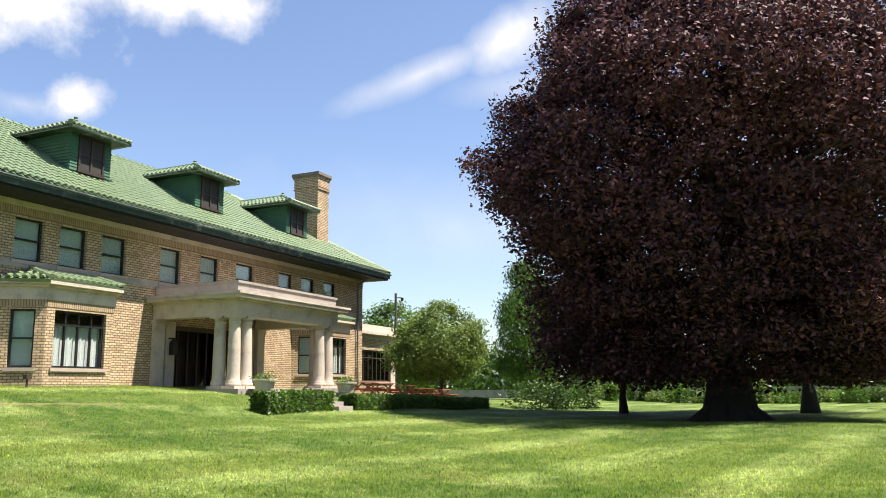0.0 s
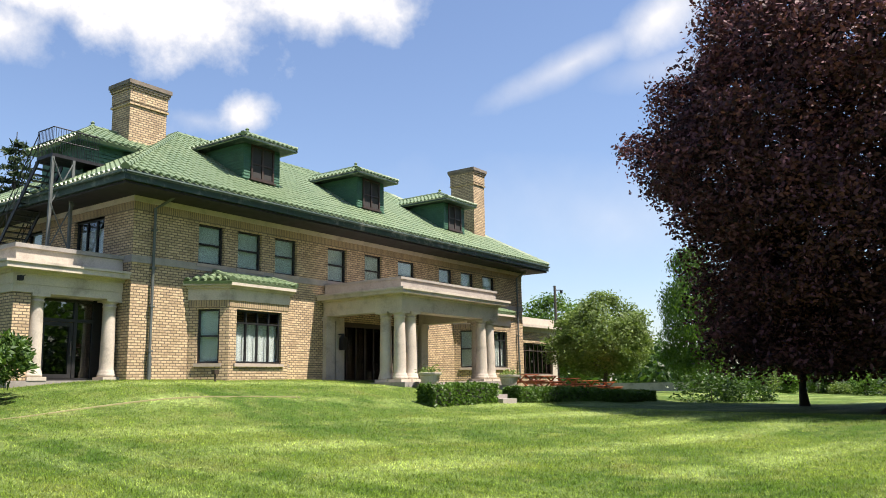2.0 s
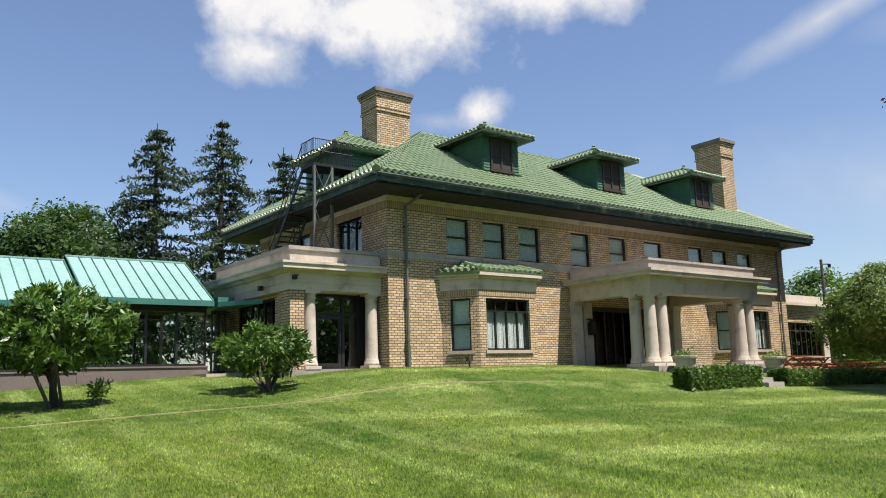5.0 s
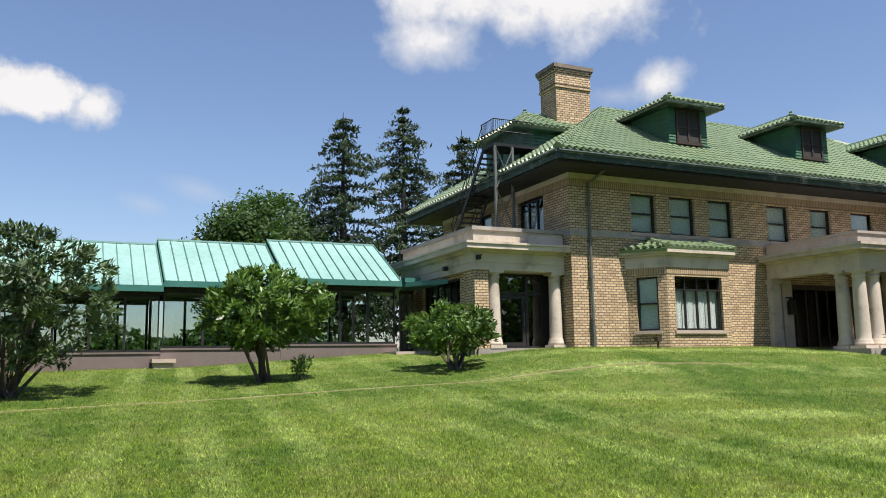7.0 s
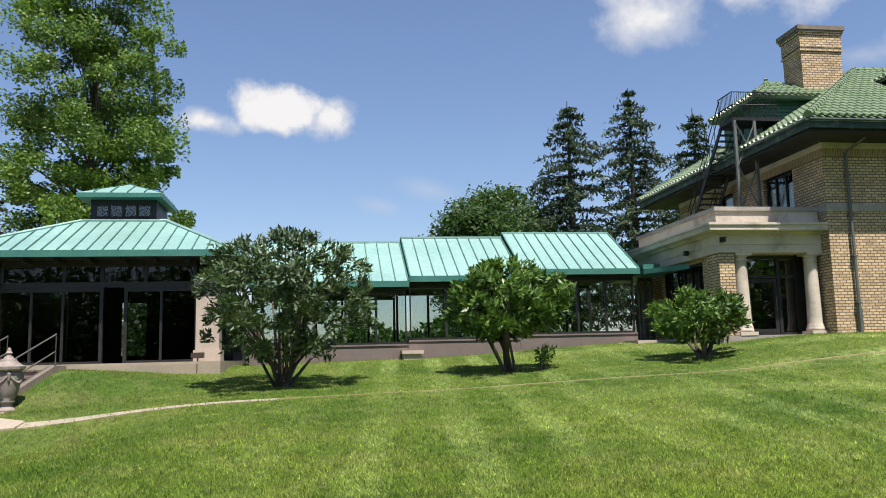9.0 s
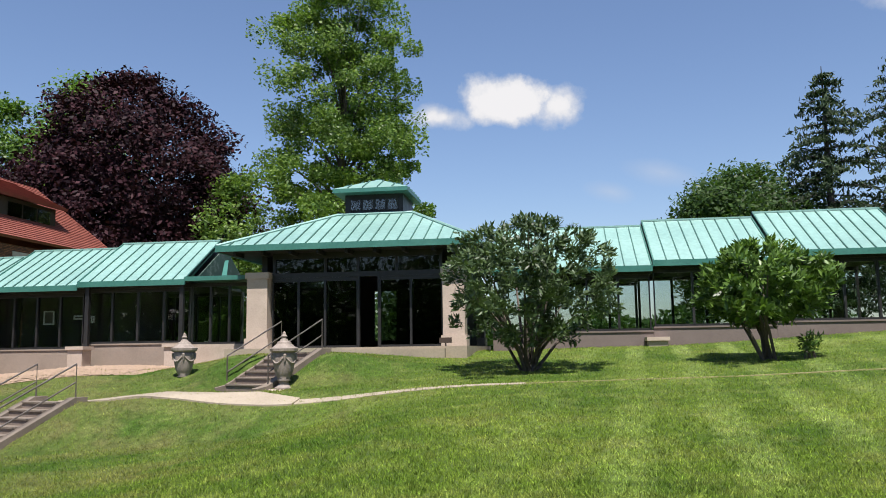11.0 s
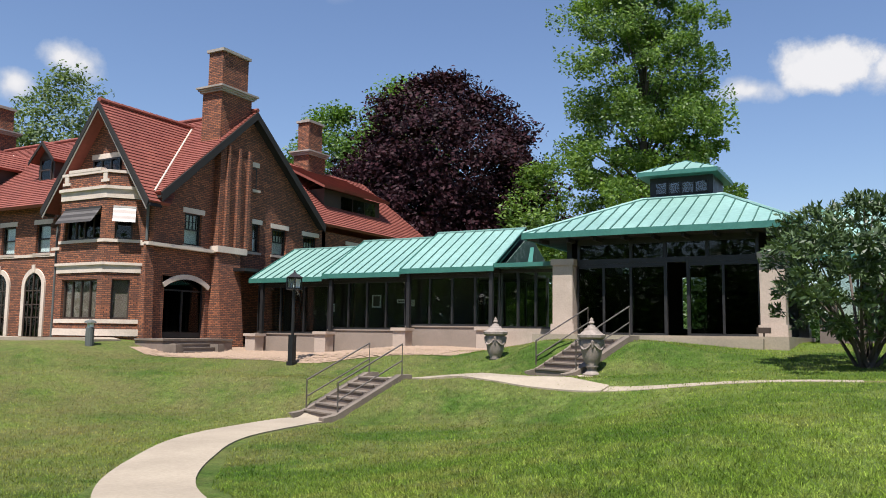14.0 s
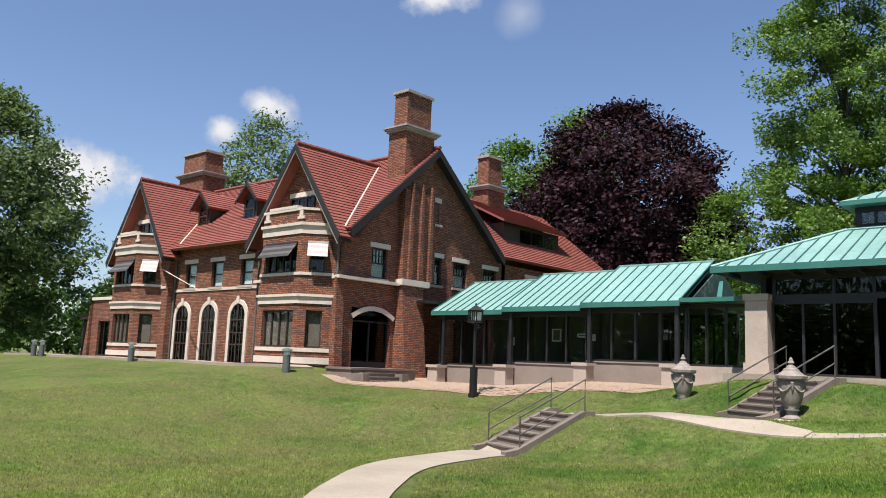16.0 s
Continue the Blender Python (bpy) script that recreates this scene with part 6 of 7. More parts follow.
def front_gable(xa, xb, yw, apex):
    """A projecting gabled front with a crenellated canted bay, awnings and stone bands."""
    cx, hw = (xa + xb) / 2, (xb - xa) / 2
    run_wall(red, (xa, yw), (xb, yw), BZ, BE, RBRICK, [])
    if xb < -50:
        run_wall(red, (xb, yw + 0.342), (xb, yF), BZ, BE, RBRICK)
    run_wall(red, (xa, yF), (xa, yw + 0.342), BZ, BE, RBRICK)
    part("gable_wall", Shape().slab([(xa, yw, BE), (xb, yw, BE), (cx, yw, apex - 0.3)], (0, 0.34, 0)), RBRICK, red)
    window(red, cx, yw - 0.14, 6.55, 1.9, 0.95, 0, "mullion", sill=False, recess=0.05)
    lintel(red, cx, yw - 0.003, 7.52, 1.9, 0)
    o, ov = 0.45, 0.7
    sl = (apex - BE) / hw
    zl = BE - o * sl
    yb = AY - 0.2
    r = Shape()
    p0, p1, q0, q1 = (xa - o, yb, zl), (xa - o, yw - ov, zl), (cx, yb, apex), (cx, yw - ov, apex)
    low_y = yw + 0.5 if xb > -50 else 1.6
    course_slope(r, (xa - o, 1.6, zl), p1, (hw + o, 0, apex - zl), [(xa - o, 1.6, zl), p1, q1, q0])
    s0, s1 = (xb + o, yw - ov, zl), (xb + o, low_y, zl)
    course_slope(r, s0, s1, (-hw - o, 0, apex - zl), [s0, s1, q0, q1])
    g = tagged(part("gable_roof", r, REDTILE, red, "red clay tile gable roof"), kind="stuff")
    part("ridge", hip_tiles(Shape(), q1, q0, 0.12), REDTILE, g)
    for x, d in ((xa - o, 1), (xb + o, -1)):
        part("bargeboard", Shape().slab([(x, yw - ov, zl + 0.02), (cx, yw - ov, apex + 0.02), (cx, yw - ov, apex - 0.3), (x + d * 0.12, yw - ov, zl - 0.28)], (0, -0.06, 0)), DARKTRIM, g)
        part("verge_trim", Shape().slab([(x + d * 0.12, yw - ov, zl - 0.28), (cx, yw - ov, apex - 0.303), (cx, yw - ov, apex - 0.4), (x + d * 0.16, yw - ov, zl - 0.38)], (0, -0.03, 0)), GREYSTONE, g)
        part("verge_soffit", Shape().slab([(x, yw - ov, zl - 0.16), (cx, yw - ov, apex - 0.16), (cx, yw - ov, apex - 0.22), (x, yw - ov, zl - 0.22)], (0, ov, 0)), DARKTRIM, g)
    # the bay
    yb2, w1, w2 = yw - 1.15, hw - 0.75, hw - 1.75
    pts = [(cx - w1, yw), (cx - w2, yb2), (cx + w2, yb2), (cx + w1, yw)]
    bay = part("bay", Shape().prism([(cx - w1 + 0.1, yw - 0.01), (cx - w2 + 0.05, yb2 + 0.1), (cx + w2 - 0.05, yb2 + 0.1), (cx + w1 - 0.1, yw - 0.01)], -0.4, -0.2), BANDSTONE, red, "canted brick bay with battlements, stone bands and awnings")
    for k, (p, q) in enumerate(zip(pts, pts[1:])):
        ln = (Vector(q) - Vector(p)).length
        lo = (ln / 2, 0.0, ln - 0.7 if k == 1 else 0.75, 1.75, "mullion" if k == 1 else "plain", "shutter", {"frame_mat": BROWNFRAME, "sill": False})
        hi = (ln / 2, 3.55, ln - 0.7 if k == 1 else 0.75, 1.2, "mullion" if k == 1 else "plain", None, {"frame_mat": BROWNFRAME, "sill": False})
        run_wall(red, p, q, BZ, 5.35, RBRICK, [lo, hi], 0.22, "bay_wall")
        u = (Vector(q) - Vector(p)).normalized()
        mid = (Vector(p) + Vector(q)) / 2
        turn = math.degrees(math.atan2(u.y, u.x))
        aw = ln - 0.6 if k == 1 else 0.95
        am = pose(mid.x, mid.y, 0, 0, 0, turn)
        shade = part("awning", Shape().box(-aw / 2, -0.06, 4.95, aw / 2, -0.005, 5.03), AWNLIGHT if k == 2 else AWNDARK, bay, "white slatted awning" if k == 2 else "dark slatted awning", m=am)
        for i in range(5):
            part("slat", Shape().slab([(-aw / 2, -0.04 - 0.1 * i, 4.95 - 0.14 * i), (aw / 2, -0.04 - 0.1 * i, 4.95 - 0.14 * i), (aw / 2, -0.14 - 0.1 * i, 4.82 - 0.14 * i), (-aw / 2, -0.14 - 0.1 * i, 4.82 - 0.14 * i)], (0, 0.015, 0.02)), ((AWNLIGHT, AWNPALE) if k == 2 else (AWNDARK, AWNGREY))[i % 2 if i < 4 else 0], shade, m=am)
    for o, z0, z1 in ((0.08, -0.75, -0.45), (0.05, -0.2, -0.02), (0.06, 2.05, 2.38), (0.14, 2.38, 2.5), (0.06, 3.4, 3.54), (0.05, 5.38, 5.78), (0.14, 5.78, 5.92)):
        plan = [(cx - w1 - o, yw - 0.003), (cx - w2 - o * 0.5, yb2 - o), (cx + w2 + o * 0.5, yb2 - o), (cx + w1 + o, yw - 0.003)]
        part("stone_band", Shape().prism(plan, z0, z1), BANDSTONE, bay)
    plan = [(cx - w1, yw - 0.003), (cx - w2, yb2), (cx + w2, yb2), (cx + w1, yw - 0.003)]
    part("parapet", Shape().prism(plan, 5.92, 6.52), RBRICK, bay)
    o = 0.06
    plan = [(cx - w1 - o, yw - 0.003), (cx - w2 - o * 0.5, yb2 - o), (cx + w2 + o * 0.5, yb2 - o), (cx + w1 + o, yw - 0.003)]
    part("parapet_coping", Shape().prism(plan, 6.52, 6.64), BANDSTONE, bay)
    for x in (cx - w2 + 0.3, cx + w2 - 0.15):
        part("tablet", Shape().box(x - 0.13, yb2 - 0.05, 6.222, x + 0.13, yb2 - 0.003, 6.518).box(x - 0.26, yb2 - 0.05, 6.1, x + 0.26, yb2 - 0.003, 6.22), BANDSTONE, bay)
    part("merlon", Shape().box(cx - w2 + 0.45, yb2 - 0.07, 6.641, cx + w2 - 0.45, yb2 + 0.25, 6.78), BANDSTONE, bay)


front_gable(-53.6, BX, BY, 10.1)
front_gable(-69.0, -62.7, BY, 10.18)
part("belt_course", Shape().box(-62.9, yF - 0.05, 3.1, -54.0, yF - 0.003, 3.25), BANDSTONE, red)
part("wall_belt", Shape().box(-54.05, BY - 0.05, 3.3, BX + 0.02, BY - 0.003, 3.45), BANDSTONE, red)
part("wall_belt", Shape().box(-69.4, BY - 0.05, 3.3, -62.9, BY - 0.003, 3.45), BANDSTONE, red)
for x, y in ((-54.25, yF - 0.1), (-62.65, yF - 0.1), (BX - 0.3, BY - 0.1)):
    p = Shape().tube([(x, y, 5.2), (x, y, ZB if x < -50 else 3.5)], 0.06, 8).prism([(x - 0.16, y - 0.12), (x + 0.16, y - 0.12), (x + 0.12, y + 0.08), (x - 0.12, y + 0.08)], 5.15, 5.55)
    part("downpipe", p, PIPE, red)


part("valley_flashing", Shape().tube([(-46.9, -0.35, 5.7), (-50.3, 4.85, 10.16)], 0.045, 6), BANDSTONE, red)
part("valley_flashing", Shape().tube([(-62.1, 0.0, 5.95), (-65.7, 4.9, 10.2)], 0.045, 6), BANDSTONE, red)
run_wall(red, (BX, BB + 0.02), (BW, BB + 0.02), BZ, BE, RBRICK)
run_wall(red, (BW, BB - 0.34), (BW, BY + 0.4), BZ, BE, RBRICK)
part("upper_floor", Shape().box(BW + 0.4, BY + 0.9, 2.75, BX - 0.4, BB - 0.4, 2.95), INSIDE, red)
# Unseen dark screen added behind the side door to stop the view through.
part("dark_backing", Shape().box(BX - 4.2, BY + 0.9, BZ, BX - 4.1, BB - 0.4, 2.74), INSIDE, red)


def small_dormer(cx, y0, zb):
    d = part("dormer", Shape().box(cx - 0.65, y0, zb - 0.6, cx + 0.65, y0 + 2.6, zb + 1.25), BROWNFRAME, red, "small gabled roof dormer with a clay tile roof")
    part("window", Shape().box(cx - 0.42, y0 - 0.03, zb + 0.1, cx + 0.42, y0 - 0.003, zb + 1.15), DARKGLASS, d)
    part("window_bar", Shape().box(cx - 0.42, y0 - 0.06, zb + 0.58, cx + 0.42, y0 - 0.031, zb + 0.66).box(cx - 0.48, y0 - 0.06, zb + 0.05, cx - 0.4, y0 - 0.031, zb + 1.2).box(cx + 0.4, y0 - 0.06, zb + 0.05, cx + 0.48, y0 - 0.031, zb + 1.2), BROWNFRAME, d)
    r = Shape()
    za, zp, yk = zb + 1.1, zb + 2.15, y0 + 3.2
    for sx in (-1, 1):
        p, q, t1, t0 = (cx + sx * 1.0, y0 - 0.35, za), (cx + sx * 1.0, yk, za), (cx, yk, zp), (cx, y0 - 0.35, zp)
        course_slope(r, p, q, (-sx * 1.0, 0, zp - za), [p, q, t1, t0])
    tagged(part("dormer_roof", r, REDTILE, d), kind="stuff")
    for sx in (-1, 1):
        part("bargeboard", Shape().slab([(cx + sx * 1.05, y0 - 0.36, za - 0.02), (cx, y0 - 0.36, zp), (cx, y0 - 0.36, zp - 0.22), (cx + sx * 1.05, y0 - 0.36, za - 0.2)], (0, -0.05, 0)), DARKTRIM, d)
    part("dormer_gable", Shape().slab([(cx - 0.7, y0 - 0.02, zb + 1.25), (cx + 0.7, y0 - 0.02, zb + 1.25), (cx, y0 - 0.02, zp - 0.15)], (0, 0.05, 0)), BROWNFRAME, d)


small_dormer(-62.6, 1.75, 7.35)
small_dormer(-57.7, 1.75, 7.35)
# rear ell, low porch and the small link roof
ell = Shape()
LX = BX - 0.15
p0, p1, q1, q0 = (LX + 0.5, 11.6, 5.75), (LX + 0.5, 24.3, 5.75), (LX - 4.6, 22.6, 10.3), (LX - 4.6, 9.0, 10.3)
course_slope(ell, p0, p1, (-5.1, 0, 4.55), [p0, p1, q1, q0])
w0, w1 = (LX - 9.7, 24.3, 5.75), (LX - 9.7, 11.6, 5.75)
course_slope(ell, w0, w1, (5.1, 0, 4.55), [w0, w1, q0, q1])
course_slope(ell, p1, w0, (0, -1.7, 4.55), [p1, w0, q1])
er = tagged(part("ell_roof", ell, REDTILE, red), kind="stuff")
run_wall(red, (LX, BB + 0.1), (LX, 23.0), BZ, 5.4, RBRICK, [(3.0, 3.6, 1.6, 1.2, "mullion", "curtain"), (7.0, 3.6, 1.6, 1.2, "mullion", "curtain")])
run_wall(red, (LX, 23.0), (LX - 9.4, 23.0), BZ, 5.4, RBRICK)
lintel(red, LX, BB + 3.1, 4.81, 1.6, 90)
lintel(red, LX, BB + 7.1, 4.81, 1.6, 90)
sd = part("shed_dormer", Shape().box(LX - 3.9, 13.6, 6.6, LX - 1.1, 19.6, 8.25), BROWNFRAME, red)
sr = Shape()
a, b, c, d = (LX - 0.6, 13.0, 8.3), (LX - 0.6, 20.1, 8.3), (LX - 4.4, 20.1, 10.1), (LX - 4.4, 13.0, 10.1)
course_slope(sr, a, b, (-3.8, 0, 1.8), [a, b, c, d])
tagged(part("shed_roof", sr, REDTILE, sd), kind="stuff")
for i in range(3):
    y = 15.3 + i * 1.3
    part("dormer_window", Shape().box(LX - 1.1, y, 7.2, LX - 1.06, y + 1.15, 8.0), DARKGLASS, sd)
lp = thing("low_porch", (-72.6, 2, -0.9), "low red brick side porch with an arched opening and stone coping", "porch")
run_wall(lp, (-73.2, 0.3), (-69.42, 0.3), BZ, 2.85, RBRICK, [(1.9, ZB, 1.9, 2.3, "mullion", None, {"sill": False})])
run_wall(lp, (-73.2, 8), (-73.2, 0.65), BZ, 2.85, RBRICK)
part("coping", Shape().box(-73.3, 0.2, 2.85, -69.43, 8, 3.05), BANDSTONE, lp)
part("buttress", Shape().slab([(-73.9, 0.1, BZ), (-73.22, 0.1, BZ), (-73.22, 0.1, 2.6)], (0, 0.5, 0)), RBRICK, lp)
pg = thing("pergola", (-80, 7, -1), "dark timber garden pergola beside the low porch", "pergola")
for x in (-83.5, -80.5, -77.5):
    for y in (4.5, 8.5):
        part("post", Shape().box(x - 0.09, y - 0.09, -1.6, x + 0.09, y + 0.09, 1.9), DARKTRIM, pg)
for y in (4.5, 8.5):
    part("beam", Shape().box(-84.2, y - 0.07, 1.9, -76.8, y + 0.07, 2.1), BROWNFRAME, pg)
for i in range(13):
    part("rafter", Shape().box(-84 + i * 0.58, 4.0, 2.1, -83.92 + i * 0.58, 9.0, 2.24), BROWNFRAME, pg)
part("link_eaves", Shape().box(BX + 0.003, 4.3, 2.45, BX + 1.3, 9.5, 2.6), IRON, red)
part("flagpole", Shape().tube([(-63.3, BY - 0.1, 4.45), (-55.2, BY - 2.4, 2.7)], [0.03, 0.018], 6), BANDSTONE, red)
ds = thing("door_landing", (-45.9, 1.0, -1.2), "stone landing with steps before the side door", "steps")
part("landing", Shape().box(BX + 0.01, -0.9, -1.9, BX + 1.7, 3.2, ZB - 0.06), STEPSTONE, ds)
part("landing_slab", Shape().box(BX + 0.01, -0.96, ZB - 0.06, BX + 1.76, 3.2, ZB + 0.03), OLDCONCRETE, ds)
for i in range(4):
    part("step", Shape().box(BX + 1.7 + 0.3 * i, -0.5, -2.0, BX + 1.7 + 0.3 * (i + 1), 1.5, ZB - 0.165 * (i + 1) - 0.05), STEPSTONE, ds)
    part("nosing", Shape().box(BX + 1.68 + 0.3 * i, -0.5, ZB - 0.165 * (i + 1) - 0.05, BX + 1.73 + 0.3 * (i + 1), 1.5, ZB - 0.165 * (i + 1)), OLDCONCRETE, ds)
for y in (-0.9, 1.5):
    part("cheek_block", Shape().box(BX + 1.7, y, -2.0, BX + 2.5, y + 0.38, ZB - 0.2), OLDCONCRETE, ds)


def bollard(x, y):
    z = ground_z(x, y) + 0.02
    b = thing("bollard_light", (x, y, z), "short green bollard light beside the terrace walk", "bollard", "bollard lights")
    part("post", Shape().lathe(x, y, [(0.17, z - 0.1), (0.17, z + 0.7), (0.12, z + 0.72)], 12), PIPE, b)
    part("lens", Shape().lathe(x, y, [(0.13, z + 0.72), (0.13, z + 0.9)], 12), BLIND, b)
    part("cap", Shape().lathe(x, y, [(0.24, z + 0.9), (0.22, z + 0.96), (0.05, z + 1.04)], 12), PIPE, b)


for x, y in ((-47.2, -3.0), (-61.0, -3.0), (-74, -3.0), (-73.0, -2.9), (-82, -3)):
    bollard(x, y)


# ---- trees, shrubs, hedges, grass ----
def rhombs(centres, size, rng, flat=0.5, droop=0.0, ratio=0.5, axis=None, out=None):
    """Pointed leaves: four corners each, turned at random, bent along the middle."""
    n = len(centres)
    d = rng.normal(size=(n, 3))
    d[:, 2] = d[:, 2] * flat - droop
    if axis is not None:
        d = d * 0.6 + axis
    d /= np.linalg.norm(d, axis=1, keepdims=True)
    o = rng.normal(size=(n, 3))
    if out is not None:
        o = o * 0.36 + out
    s = np.cross(d, o)
    s /= np.linalg.norm(s, axis=1, keepdims=True) + 1e-9
    up = np.cross(s, d)
    ln = size * rng.uniform(0.65, 1.3, (n, 1))
    w = ln * ratio * rng.uniform(0.8, 1.2, (n, 1))
    c = centres
    co = np.stack([c - d * ln * 0.5, c + s * w * 0.5 + up * w * 0.15, c + d * ln * 0.5, c - s * w * 0.5 + up * w * 0.15], 1)
    return co.reshape(-1, 3)


def outward(pts, base, low, high, wide):
    """For each leaf the way out of the crown, so that sprays face the light on top and fall into shade below."""
    mid = np.array([base[0], base[1], base[2] + low + (high - low) * 0.45])
    v = (pts - mid[None]) / np.array([wide, wide, (high - low) * 0.5])[None]
    return v / (np.linalg.norm(v, axis=1, keepdims=True) + 0.15)


def leaf_mesh(name, co, mat):
    return mesh_from(name, co, np.arange(len(co), dtype=np.int32).reshape(-1, 4), mat)


def crown_clumps(rng, count, base, profile, lean=(0, 0), inner=0.55, rough=0.12):
    """Clump middles spread through a crown; profile: (height, radius) pairs above base."""
    hs = np.array([p[0] for p in profile], float)
    rs = np.array([p[1] for p in profile], float)
    z = np.interp(rng.random(count * 3), np.cumsum(np.r_[0, np.diff(hs) * (rs[1:] + rs[:-1])]) / np.sum(np.diff(hs) * (rs[1:] + rs[:-1])), hs)
    r = np.interp(z, hs, rs)
    th = rng.uniform(0, 2 * math.pi, len(z))
    lob = 1 + rough * np.sin(3 * th + z * 0.7) + rough * 0.8 * np.sin(5 * th - z * 1.1 + 1) + rough * 0.6 * np.sin(8 * th + 2.3 * z)
    k = np.where(rng.random(len(z)) < 0.7, rng.uniform(0.82, 1.0, len(z)), rng.uniform(inner, 0.85, len(z)))
    p = np.stack([base[0] + lean[0] * z + r * lob * k * np.cos(th), base[1] + lean[1] * z + r * lob * k * np.sin(th), base[2] + z], -1)
    return p[:count]


def limbs(shape, rng, base, top, radius, targets, bend=0.3):
    """A tapered trunk with limbs that reach towards the clumps."""
    base, top = Vector(base), Vector(top)
    mids = [base + (top - base) * t + Vector((rng.normal() * bend * t, rng.normal() * bend * t, 0)) for t in np.linspace(0, 1, 7)]
    mids[0] = base - Vector((0, 0, 0.4))
    rad = [radius * (1.55 if i == 0 else 1.0 - 0.85 * i / 6) for i in range(7)]
    shape.tube(mids, rad, 10)
    limb = Shape()
    for t in targets:
        t = Vector(t)
        f = min(max((t.z - base.z) / max(top.z - base.z, 0.1) * 0.75, 0.12), 0.9)
        k = f * 6
        i = int(k)
        s = mids[i].lerp(mids[min(i + 1, 6)], k - i)
        m = s.lerp(t, 0.5) + Vector((0, 0, (t - s).length * 0.1))
        r = radius * (1 - 0.8 * f) * 0.42
        limb.tube([s, m, t], [r, r * 0.6, r * 0.15], 6)
    return shape, limb


def tree(name, at, label, trunk_h, trunk_r, profile, clumps, per, spread_r, leaf, leaf_mat, bark, seed, lean=(0, 0), flat=0.6, droop=0.2, ratio=0.5, nlimb=26, inner=0.5, category="tree", rough=0.12, group=""):
    rng = np.random.default_rng(seed)
    z = ground_z(at[0], at[1])
    base = (at[0], at[1], z)
    t = thing(name, base, label, category, group)
    c = crown_clumps(rng, clumps, base, profile, lean, inner, rough)
    pts = (c[:, None] + np.clip(rng.normal(size=(clumps, per, 3)), -1.3, 1.3) * spread_r * np.array([1, 1, 0.6]) * rng.uniform(0.55, 1.25, (clumps, 1, 1))).reshape(-1, 3)
    pts = pts[pts[:, 2] > z + 0.12]
    part_mesh = leaf_mesh("crown", rhombs(pts, leaf, rng, flat, droop, ratio, None, outward(pts, base, profile[0][0], profile[-1][0], max(q[1] for q in profile))), leaf_mat)
    link(new("crown", part_mesh), t)
    s, lb = limbs(Shape(), rng, base, (at[0] + lean[0] * trunk_h, at[1] + lean[1] * trunk_h, z + trunk_h), trunk_r, [tuple(p) for p in c[:nlimb]])
    part("trunk", s, bark, t, smooth=True)
    tagged(part("limb", lb, bark, t, smooth=True), kind="stuff")
    return t


# the great purple beech and its neighbours
beech = tree("copper_beech", (24.0, -22.0), "huge dark purple copper beech with a low spreading crown", 17, 0.95,
     [(2.0, 7.0), (3.5, 8.6), (6.0, 9.2), (9.0, 9.8), (11.0, 10.9), (13.0, 11.3), (15.5, 10.6), (17.5, 8.4), (20, 7.3), (24, 5.2), (27.5, 1.0)], 2500, 150, 0.72, 0.25, BEECHLEAF, DARKBARK, 3, droop=0.3, nlimb=60, inner=0.35, rough=0.07)
rt = Shape()
zb = ground_z(24.0, -22.0)
for k in range(9):
    th = k * 0.7
    rt.tube([(24.0 + 0.5 * math.cos(th), -22 + 0.5 * math.sin(th), zb + 1.2), (24.0 + 1.0 * math.cos(th), -22 + 1.0 * math.sin(th), zb + 0.3), (24.0 + 2.1 * math.cos(th), -22 + 2.1 * math.sin(th), zb - 0.15)], [0.6, 0.45, 0.12], 8)
tagged(part("root", rt, DARKBARK, beech, smooth=True), kind="stuff")
tree("shade_tree", (36.0, -25.5), "dark tree trunk under the shade of the beech", 9, 0.42, [(4, 4.5), (7, 6.0), (11, 5.0), (15, 1)], 420, 50, 0.8, 0.36, BEECHLEAF, DARKBARK, 5, nlimb=14)
tree("shade_tree", (30.5, -15.6), "thin dark tree under the edge of the beech", 6, 0.22, [(2.6, 2.2), (5, 3.4), (8, 3.0), (10, 0.8)], 260, 50, 0.6, 0.3, BEECHLEAF, DARKBARK, 6, nlimb=14)
tree("weeping_birch", (53.5, -2.2), "weeping birch with hanging green foliage", 9, 0.3, [(1.5, 2.0), (5, 2.5), (9, 2.2), (12.6, 0.5)], 300, 80, 0.6, 0.3, GREENLEAF, BARK, 7, droop=1.6, ratio=0.35, nlimb=18)
tree("lawn_tree", (32.5, -3.0), "small rounded tree with grey-green leaves by the terrace", 4, 0.17, [(1.3, 1.7), (2.2, 2.9), (3.4, 3.1), (5.0, 2.4), (6.4, 0.5)], 420, 75, 0.42, 0.2, PALELEAF, BARK, 8, nlimb=20)
tree("garden_tree", (52.0, 11.0), "green garden tree beyond the terrace", 6, 0.2, [(1.5, 3), (4, 4.2), (7, 3.4), (9, 0.8)], 300, 60, 0.7, 0.32, GREENLEAF, BARK, 9)

